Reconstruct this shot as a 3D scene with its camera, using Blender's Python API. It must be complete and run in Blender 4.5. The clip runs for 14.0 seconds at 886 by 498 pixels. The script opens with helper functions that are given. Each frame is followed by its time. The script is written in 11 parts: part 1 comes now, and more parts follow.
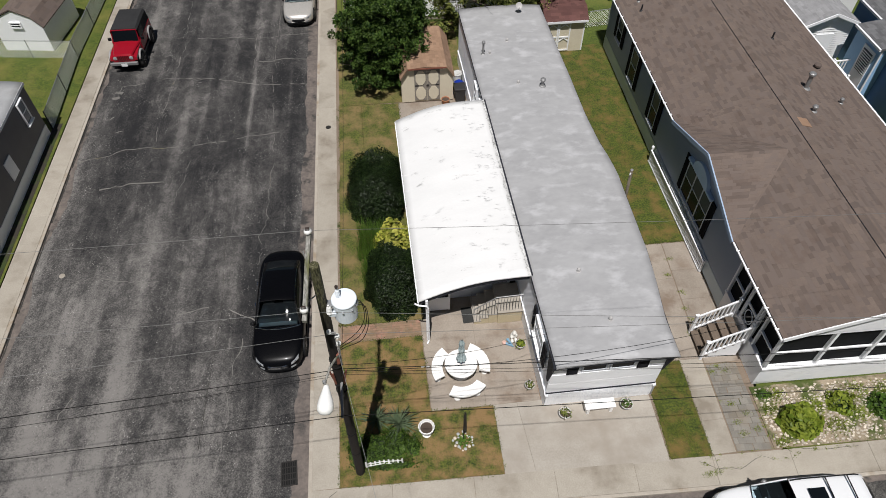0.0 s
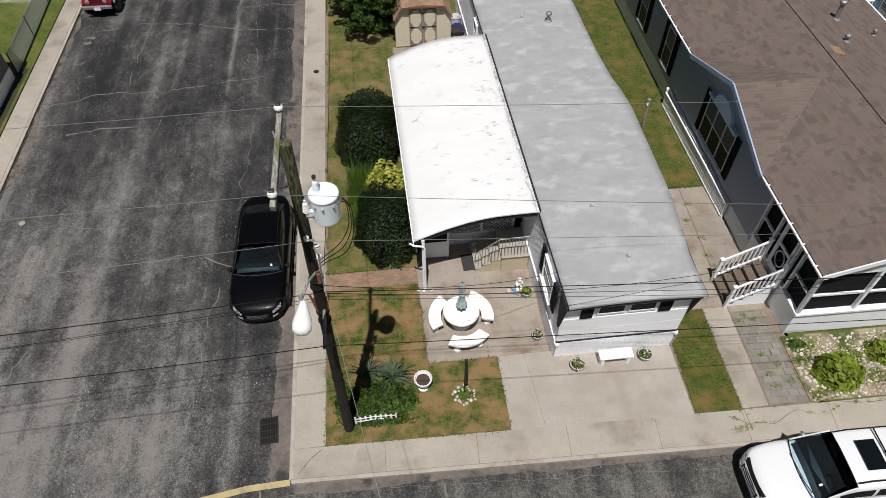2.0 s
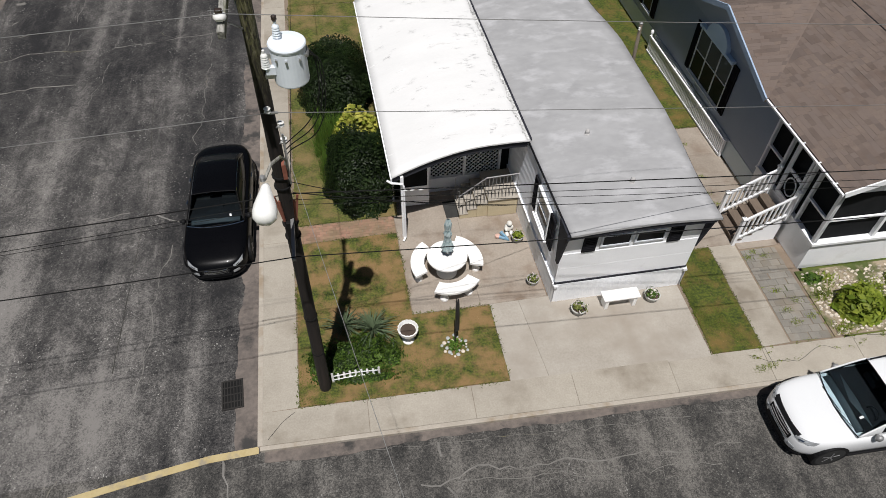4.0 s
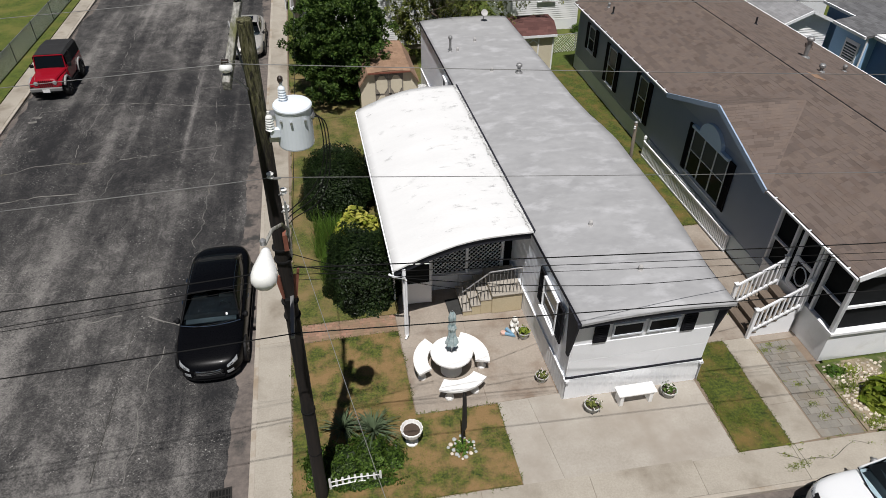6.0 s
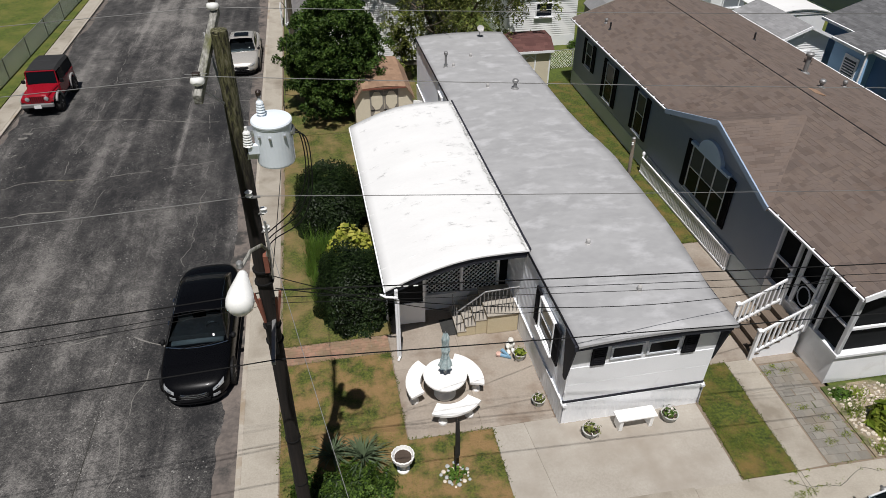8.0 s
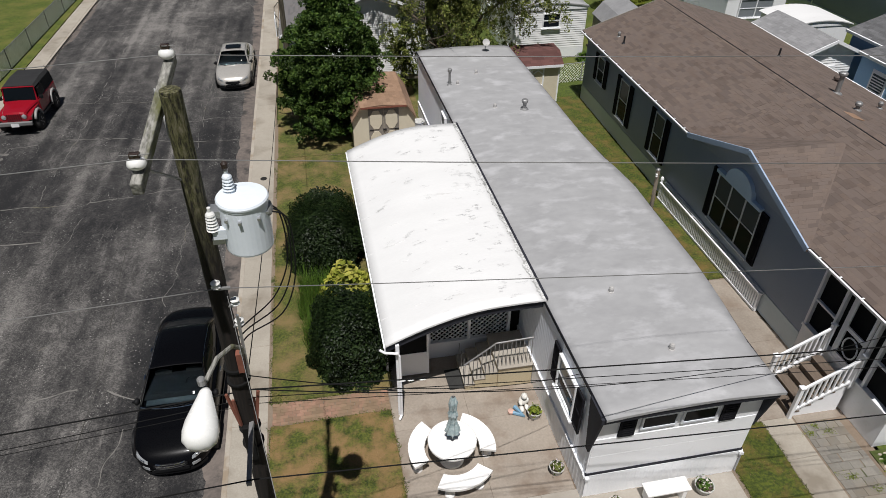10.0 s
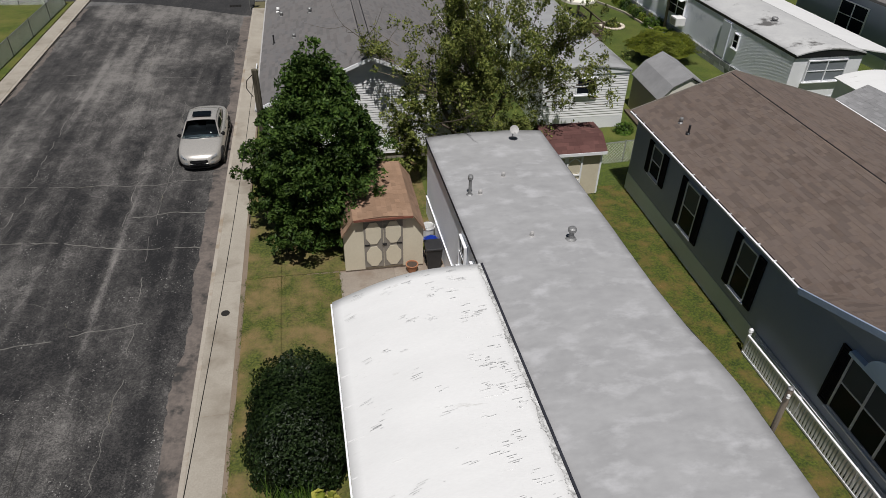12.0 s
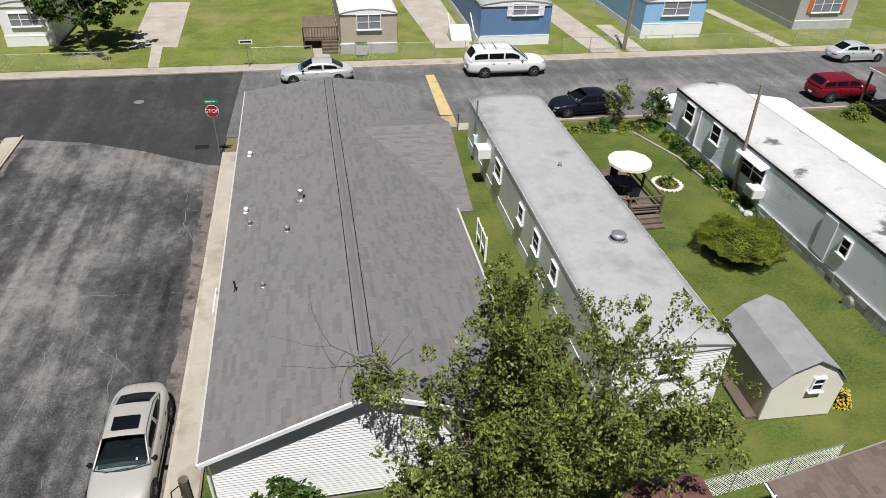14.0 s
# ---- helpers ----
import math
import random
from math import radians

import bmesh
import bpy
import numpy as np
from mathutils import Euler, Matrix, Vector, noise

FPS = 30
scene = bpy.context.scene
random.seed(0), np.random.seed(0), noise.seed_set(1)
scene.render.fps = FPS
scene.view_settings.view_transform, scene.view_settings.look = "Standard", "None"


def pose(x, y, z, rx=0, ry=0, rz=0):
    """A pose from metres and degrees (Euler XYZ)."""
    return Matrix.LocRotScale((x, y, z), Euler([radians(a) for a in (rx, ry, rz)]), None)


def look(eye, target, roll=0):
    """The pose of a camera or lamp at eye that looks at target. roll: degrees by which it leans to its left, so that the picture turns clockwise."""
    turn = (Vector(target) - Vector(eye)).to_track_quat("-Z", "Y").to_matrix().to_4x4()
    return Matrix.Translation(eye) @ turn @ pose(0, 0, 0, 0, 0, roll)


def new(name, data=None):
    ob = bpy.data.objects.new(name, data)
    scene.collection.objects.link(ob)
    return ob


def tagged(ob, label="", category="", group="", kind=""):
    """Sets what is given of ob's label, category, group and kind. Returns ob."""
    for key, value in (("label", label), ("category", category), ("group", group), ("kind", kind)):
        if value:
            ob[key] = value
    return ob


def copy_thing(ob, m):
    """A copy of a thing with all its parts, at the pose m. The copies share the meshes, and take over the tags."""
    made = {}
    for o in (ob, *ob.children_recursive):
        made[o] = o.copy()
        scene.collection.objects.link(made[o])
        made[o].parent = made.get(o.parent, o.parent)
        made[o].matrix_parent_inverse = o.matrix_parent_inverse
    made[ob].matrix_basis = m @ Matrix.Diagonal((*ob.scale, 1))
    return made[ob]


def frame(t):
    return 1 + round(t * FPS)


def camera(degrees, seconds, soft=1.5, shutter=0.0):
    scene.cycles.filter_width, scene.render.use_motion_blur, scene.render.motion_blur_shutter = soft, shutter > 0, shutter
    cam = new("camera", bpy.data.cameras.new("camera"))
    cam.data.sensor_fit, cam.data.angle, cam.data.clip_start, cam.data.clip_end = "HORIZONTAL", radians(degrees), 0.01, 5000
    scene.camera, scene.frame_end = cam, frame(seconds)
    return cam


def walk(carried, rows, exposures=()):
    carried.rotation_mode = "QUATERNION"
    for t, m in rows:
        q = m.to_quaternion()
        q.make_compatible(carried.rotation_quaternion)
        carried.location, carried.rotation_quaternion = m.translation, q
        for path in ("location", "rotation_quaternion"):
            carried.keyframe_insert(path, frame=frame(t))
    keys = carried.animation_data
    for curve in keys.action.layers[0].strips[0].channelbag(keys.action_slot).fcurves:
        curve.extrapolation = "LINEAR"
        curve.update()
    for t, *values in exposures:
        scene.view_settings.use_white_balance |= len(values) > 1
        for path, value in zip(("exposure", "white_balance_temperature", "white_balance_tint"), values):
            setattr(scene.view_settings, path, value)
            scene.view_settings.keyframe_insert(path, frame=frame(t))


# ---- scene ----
cam = camera(67.4, 14.0, soft=0.5)
PATH = [
    (0, (0.164, -0.393, 21.315), (0.301, 0.89, 19.786), -0.3),
    (0.5, (0.164, -0.346, 20.781), (0.304, 0.932, 19.249), -0.2),
    (1, (0.175, -0.355, 19.946), (0.32, 0.921, 18.412), -0.1),
    (1.5, (0.136, -0.355, 19.1), (0.284, 0.92, 17.566), 0.0),
    (2, (0.088, -0.364, 18.245), (0.236, 0.909, 16.71), 0.0),
    (2.5, (-0.021, -0.377, 17.391), (0.128, 0.895, 15.855), -0.0),
    (3, (-0.186, -0.438, 16.536), (-0.035, 0.834, 15.0), 0.0),
    (3.2, (-0.213, -0.486, 16.211), (-0.03, 0.779, 14.672), 0.1),
    (5.3, (-0.677, -0.657, 14.148), (-0.388, 0.824, 12.835), 0.5),
    (5.5, (-0.647, -0.736, 14.134), (-0.353, 0.778, 12.861), 0.4),
    (6, (-0.605, -0.757, 14.049), (-0.302, 0.793, 12.822), 0.4),
    (6.5, (-0.516, -0.87, 13.962), (-0.209, 0.71, 12.774), 0.3),
    (7, (-0.419, -0.822, 13.894), (-0.112, 0.758, 12.706), 0.3),
    (9.3, (-0.281, 0.803, 13.663), (0.034, 2.378, 12.471), 0.6),
    (9.5, (-0.239, 1.016, 13.633), (0.073, 2.597, 12.449), 0.6),
    (10, (-0.133, 1.833, 13.632), (0.181, 3.413, 12.447), 0.5),
    (10.5, (0.003, 3.162, 13.68), (0.317, 4.741, 12.495), 0.7),
    (11, (0.173, 4.946, 13.758), (0.494, 6.525, 12.573), 1.1),
    (11.5, (0.453, 7.089, 13.739), (0.775, 8.673, 12.561), 1.3),
    (12, (0.738, 9.604, 13.741), (1.062, 11.194, 12.572), 1.5),
    (12.5, (1.029, 12.524, 14.044), (1.357, 14.116, 12.879), 1.6),
    (13, (1.317, 15.936, 15.142), (1.647, 17.528, 13.978), 1.7),
    (13.5, (1.586, 19.516, 16.379), (1.926, 21.11, 15.219), 2.2),
    (14, (2.011, 23.113, 17.55), (2.357, 24.712, 16.399), 2.3),
]
walk(cam, [(t, look(eye, target, roll)) for t, eye, target, roll in PATH],
     exposures=[(0, -0.02), (3, 0.0), (7, 0.02), (10, -0.04), (11.5, -0.24), (12.5, -0.24), (13.0, 0.27), (13.4, 0.36), (14, 0.42)])

# ---- light ----
SUN_TO = Vector((-0.185, -0.99, 2.55)).normalized()
world = bpy.data.worlds.new("sky")
scene.world = world
world.use_nodes = True
wn = world.node_tree
for n in list(wn.nodes):
    wn.nodes.remove(n)
sky = wn.nodes.new("ShaderNodeTexSky")
sky.sky_type, sky.sun_disc = "NISHITA", False
sky.sun_elevation, sky.sun_rotation = math.asin(SUN_TO.z), math.atan2(SUN_TO.x, SUN_TO.y)
wbg, wout = wn.nodes.new("ShaderNodeBackground"), wn.nodes.new("ShaderNodeOutputWorld")
wbg.inputs[1].default_value = 0.0235
wn.links.new(sky.outputs[0], wbg.inputs[0])
wn.links.new(wbg.outputs[0], wout.inputs[0])
sun = new("sun", bpy.data.lights.new("sun", "SUN"))
sun.data.energy, sun.data.angle, sun.data.color = 4.8, radians(0.53), (1.0, 0.972, 0.95)
sun.matrix_world = look(SUN_TO * 60, (0, 0, 0))


# ---- materials ----
def surface(name, a, b, rough=0.8, fine=40.0, broad=0.6, mix=0.5, bump=0.0, metal=0.0, stretch=(1, 1, 1),
            c=None, c_scale=0.25, c_at=(0.5, 0.62), vary="", vary_by=0.3, coat=0.0, broad_at=(0.35, 0.65), ior=1.45, fine_at=(0.3, 0.7), tint=None):
    """Two colours mixed by noise at two sizes, a third in patches, relief, and a change from piece to piece."""
    m = bpy.data.materials.new(name)
    m.use_nodes = True
    t = m.node_tree
    bsdf = t.nodes["Principled BSDF"]
    co, mp = t.nodes.new("ShaderNodeTexCoord"), t.nodes.new("ShaderNodeMapping")
    mp.inputs["Scale"].default_value = stretch
    if vary == "object":
        # pieces of one kind lie side by side, so their grain runs on from each to the next
        here, add = t.nodes.new("ShaderNodeObjectInfo"), t.nodes.new("ShaderNodeVectorMath")
        t.links.new(co.outputs["Object"], add.inputs[0])
        t.links.new(here.outputs["Location"], add.inputs[1])
        t.links.new(add.outputs[0], mp.inputs[0])
    else:
        t.links.new(co.outputs["Object"], mp.inputs[0])

    def noise_of(scale, detail, low, high):
        n, r = t.nodes.new("ShaderNodeTexNoise"), t.nodes.new("ShaderNodeMapRange")
        n.inputs["Scale"].default_value, n.inputs["Detail"].default_value, n.inputs["Roughness"].default_value = scale, detail, 0.62
        r.inputs[1].default_value, r.inputs[2].default_value = low, high
        t.links.new(mp.outputs[0], n.inputs["Vector"])
        t.links.new(n.outputs["Fac"], r.inputs[0])
        return n, r

    def blend(fac, x, y):
        k = t.nodes.new("ShaderNodeMix")
        k.data_type = "RGBA"
        t.links.new(fac, k.inputs[0])
        for socket, v in ((k.inputs[6], x), (k.inputs[7], y)):
            if isinstance(v, tuple):
                socket.default_value = (*v, 1)
            else:
                t.links.new(v, socket)
        return k.outputs[2]

    nf, rf = noise_of(fine, 6, *fine_at)
    nb, rb = noise_of(broad, 5, *broad_at)
    both = t.nodes.new("ShaderNodeMix")
    both.inputs[0].default_value = mix
    t.links.new(rf.outputs[0], both.inputs[2])
    t.links.new(rb.outputs[0], both.inputs[3])
    col = blend(both.outputs[0], a, b)
    if c:
        nc, rc = noise_of(c_scale, 7, *c_at)
        col = blend(rc.outputs[0], col, c)
    if vary:
        src = t.nodes.new("ShaderNodeObjectInfo" if vary == "object" else "ShaderNodeNewGeometry")
        r = t.nodes.new("ShaderNodeMapRange")
        r.inputs[3].default_value, r.inputs[4].default_value = 1 - vary_by, 1 + vary_by
        t.links.new(src.outputs["Random" if vary == "object" else "Random Per Island"], r.inputs[0])
        hsv = t.nodes.new("ShaderNodeHueSaturation")
        t.links.new(r.outputs[0], hsv.inputs["Value"])
        if tint:
            r.inputs[1].default_value, r.inputs[2].default_value, r.inputs[3].default_value, r.inputs[4].default_value = 0.55, 0.90, 1.06, 1 - 1.7 * vary_by
            q, f = t.nodes.new("ShaderNodeMath"), t.nodes.new("ShaderNodeMath")
            q.operation, f.operation = "MULTIPLY", "FRACT"
            q.inputs[1].default_value = 7.31
            t.links.new(r.inputs[0].links[0].from_socket, q.inputs[0])
            t.links.new(q.outputs[0], f.inputs[0])
            col = blend(f.outputs[0], col, tint)
        t.links.new(col, hsv.inputs["Color"])
        col = hsv.outputs[0]
    t.links.new(col, bsdf.inputs["Base Color"])
    bsdf.inputs["Metallic"].default_value, bsdf.inputs["IOR"].default_value = metal, ior
    if coat:
        bsdf.inputs["Coat Weight"].default_value, bsdf.inputs["Coat Roughness"].default_value = coat, 0.05
    rr = t.nodes.new("ShaderNodeMapRange")
    rr.inputs[3].default_value, rr.inputs[4].default_value = max(rough - 0.08, 0.02), min(rough + 0.08, 1)
    t.links.new(rf.outputs[0], rr.inputs[0])
    t.links.new(rr.outputs[0], bsdf.inputs["Roughness"])
    if bump:
        bn = t.nodes.new("ShaderNodeBump")
        bn.inputs["Strength"].default_value, bn.inputs["Distance"].default_value = 0.6, bump
        t.links.new(nf.outputs["Fac"], bn.inputs["Height"])
        t.links.new(bn.outputs[0], bsdf.inputs["Normal"])
    return m


def leafy(name, a, b, vary=0.45, shine=0.45):
    """Leaf colours that change from leaf to leaf, with some light coming through."""
    m = bpy.data.materials.new(name)
    m.use_nodes = True
    t = m.node_tree
    bsdf, out = t.nodes["Principled BSDF"], t.nodes["Material Output"]
    g, k, r = t.nodes.new("ShaderNodeNewGeometry"), t.nodes.new("ShaderNodeMix"), t.nodes.new("ShaderNodeTexNoise")
    k.data_type = "RGBA"
    k.inputs[6].default_value, k.inputs[7].default_value = (*a, 1), (*b, 1)
    t.links.new(g.outputs["Random Per Island"], k.inputs[0])
    co = t.nodes.new("ShaderNodeTexCoord")
    r.inputs["Scale"].default_value = 1.3
    t.links.new(co.outputs["Object"], r.inputs["Vector"])
    hsv, mr = t.nodes.new("ShaderNodeHueSaturation"), t.nodes.new("ShaderNodeMapRange")
    mr.inputs[1].default_value, mr.inputs[2].default_value = 0.3, 0.7
    mr.inputs[3].default_value, mr.inputs[4].default_value = 1 - vary, 1 + vary
    t.links.new(r.outputs["Fac"], mr.inputs[0])
    t.links.new(mr.outputs[0], hsv.inputs["Value"])
    t.links.new(k.outputs[2], hsv.inputs["Color"])
    t.links.new(hsv.outputs[0], bsdf.inputs["Base Color"])
    bsdf.inputs["Roughness"].default_value, bsdf.inputs["Specular IOR Level"].default_value = shine, 0.16
    tr, mx = t.nodes.new("ShaderNodeBsdfTranslucent"), t.nodes.new("ShaderNodeMixShader")
    t.links.new(hsv.outputs[0], tr.inputs[0])
    mx.inputs[0].default_value = 0.22
    t.links.new(bsdf.outputs[0], mx.inputs[1])
    t.links.new(tr.outputs[0], mx.inputs[2])
    t.links.new(mx.outputs[0], out.inputs[0])
    return m


def asphalt(name, dark, pale, level=0.42, grit=0.30, bare=(), fresh=(), cloud=1.0, worn_from=None):
    """Old asphalt: soft clouds of wear drawn out along the road, wheel tracks, coarse aggregate, bright grit and oil spots.
    bare and fresh list the places (x, y, half width, half length, strength) where it has worn pale or stayed dark."""
    m = bpy.data.materials.new(name)
    m.use_nodes = True
    t = m.node_tree
    bsdf = t.nodes["Principled BSDF"]
    co = t.nodes.new("ShaderNodeTexCoord")

    def noise_at(stretch, scale, detail, low, high, bottom, top, rough=0.6):
        mp, n, r = t.nodes.new("ShaderNodeMapping"), t.nodes.new("ShaderNodeTexNoise"), t.nodes.new("ShaderNodeMapRange")
        mp.inputs["Scale"].default_value = stretch
        n.inputs["Scale"].default_value, n.inputs["Detail"].default_value, n.inputs["Roughness"].default_value = scale, detail, rough
        for k, v in ((1, low), (2, high), (3, bottom), (4, top)):
            r.inputs[k].default_value = v
        t.links.new(co.outputs["Object"], mp.inputs[0])
        t.links.new(mp.outputs[0], n.inputs["Vector"])
        t.links.new(n.outputs["Fac"], r.inputs[0])
        return n.outputs["Fac"], r.outputs[0]

    def calc(op, a, b):
        k = t.nodes.new("ShaderNodeMath")
        k.operation = op
        for socket, v in ((k.inputs[0], a), (k.inputs[1], b)):
            if isinstance(v, (int, float)):
                socket.default_value = v
            else:
                t.links.new(v, socket)
        return k.outputs[0]

    def over(fac, below, top):
        k = t.nodes.new("ShaderNodeMix")
        k.data_type = "RGBA"
        t.links.new(fac, k.inputs[0])
        for socket, v in ((k.inputs[6], below), (k.inputs[7], top)):
            if isinstance(v, tuple):
                socket.default_value = (*v, 1)
            else:
                t.links.new(v, socket)
        return k.outputs[2]

    # wear, from 0 (dark binder) to 1 (bare pale stone)
    c = cloud
    wear = calc("ADD", level, noise_at((0.75, 0.32, 1), 0.55, 6, 0.28, 0.72, -0.36 * c, 0.36 * c, 0.7)[1])
    wear = calc("ADD", wear, noise_at((1, 0.8, 1), 1.6, 8, 0.32, 0.68, -0.26 * c, 0.26 * c, 0.78)[1])
    wear = calc("ADD", wear, noise_at((1.25, 0.05, 1), 1.0, 5, 0.32, 0.68, -0.20 * c, 0.20 * c, 0.6)[1])
    wear = calc("ADD", wear, noise_at((2.6, 0.22, 1), 1.0, 4, 0.60, 0.72, 0.0, 0.26 * c, 0.7)[1])
    edge = noise_at((0.9, 0.45, 1), 0.8, 6, 0, 1, 0, 1.1, 0.65)[1]
    for sign, places in ((1, bare), (-1, fresh)):
        for bx, by, rx, ry, s in places:
            mp, ball, mask = t.nodes.new("ShaderNodeMapping"), t.nodes.new("ShaderNodeVectorMath"), t.nodes.new("ShaderNodeMapRange")
            mp.vector_type = "TEXTURE"
            mp.inputs["Location"].default_value, mp.inputs["Scale"].default_value = (bx, by, 0), (rx, ry, 1000)
            ball.operation, mask.interpolation_type = "LENGTH", "SMOOTHSTEP"
            t.links.new(co.outputs["Object"], mp.inputs[0])
            t.links.new(mp.outputs[0], ball.inputs[0])
            for k, v in ((1, 0.5), (2, 1.75), (3, sign * s), (4, 0.0)):
                mask.inputs[k].default_value = v
            t.links.new(calc("ADD", ball.outputs["Value"], edge), mask.inputs[0])
            wear = calc("ADD", wear, mask.outputs[0])
    # aggregate: each stone has its own tone, and the smallest grit lies between them
    cells, split = t.nodes.new("ShaderNodeTexVoronoi"), t.nodes.new("ShaderNodeSeparateColor")
    cells.inputs["Scale"].default_value = 38
    t.links.new(co.outputs["Object"], cells.inputs["Vector"])
    t.links.new(cells.outputs["Color"], split.inputs[0])

    def stones(channel, low, high, bottom, top):
        r = t.nodes.new("ShaderNodeMapRange")
        for k, v in ((1, low), (2, high), (3, bottom), (4, top)):
            r.inputs[k].default_value = v
        t.links.new(split.outputs[channel], r.inputs[0])
        return r.outputs[0]

    grain, soft = noise_at((1, 1, 1), 14, 6, 0.36, 0.64, -0.17, 0.17, 0.8)
    rocky, where = calc("ADD", stones(0, 0.0, 1.0, -0.22, 0.22), soft), noise_at((1, 0.7, 1), 0.9, 6, 0.47, 0.66, 0, 1)[1]
    if worn_from:
        # past this line traffic has polished the stones to an even, silty skin
        sep, r = t.nodes.new("ShaderNodeSeparateXYZ"), t.nodes.new("ShaderNodeMapRange")
        t.links.new(co.outputs["Object"], sep.inputs[0])
        t.links.new(sep.outputs[1], r.inputs[0])
        for k, v in ((1, worn_from), (2, worn_from + 12), (3, 1.0), (4, 0.35)):
            r.inputs[k].default_value = v
        rocky, where = calc("MULTIPLY", rocky, r.outputs[0]), calc("MULTIPLY", where, r.outputs[0])
        wear = calc("ADD", wear, calc("MULTIPLY", calc("SUBTRACT", 1.0, r.outputs[0]), 0.17))
    wear = calc("ADD", wear, rocky)
    ramp = t.nodes.new("ShaderNodeValToRGB")
    e = ramp.color_ramp.elements
    e[0].position, e[0].color = 0.0, (*dark, 1)
    e[1].position, e[1].color = 1.0, (*pale, 1)
    mid = e.new(0.45)
    mid.color = (*(d + (p - d) * 0.26 for d, p in zip(dark, pale)), 1)
    t.links.new(wear, ramp.inputs[0])
    col = ramp.outputs[0]
    col = over(calc("MULTIPLY", stones(1, 0.965, 0.985, 0, 0.85), where), col, (grit, grit * 0.97, grit * 0.91))
    col = over(noise_at((1, 1, 1), 1.2, 5, 0.70, 0.76, 0, 0.7)[1], col, tuple(v * 0.6 for v in dark))
    t.links.new(col, bsdf.inputs["Base Color"])
    bsdf.inputs["Roughness"].default_value = 0.88
    bn = t.nodes.new("ShaderNodeBump")
    bn.inputs["Strength"].default_value, bn.inputs["Distance"].default_value = 0.6, 0.010
    t.links.new(grain, bn.inputs["Height"])
    t.links.new(bn.outputs[0], bsdf.inputs["Normal"])
    return m


def glassy(name, tint, rough=0.06, ior=1.38):
    """Dark vehicle or window glass in front of an unlit inside: glossy over a deep tint."""
    m = bpy.data.materials.new(name)
    m.use_nodes = True
    b = m.node_tree.nodes["Principled BSDF"]
    b.inputs["Base Color"].default_value = (*tint, 1)
    b.inputs["Roughness"].default_value, b.inputs["IOR"].default_value = rough, ior
    b.inputs["Coat Weight"].default_value = 0.1
    return m


def clear_glass(name, tint):
    m = bpy.data.materials.new(name)
    m.use_nodes = True
    b = m.node_tree.nodes["Principled BSDF"]
    b.inputs["Base Color"].default_value = (*tint, 1)
    b.inputs["Roughness"].default_value, b.inputs["Transmission Weight"].default_value, b.inputs["IOR"].default_value = 0.02, 1.0, 1.1
    return m


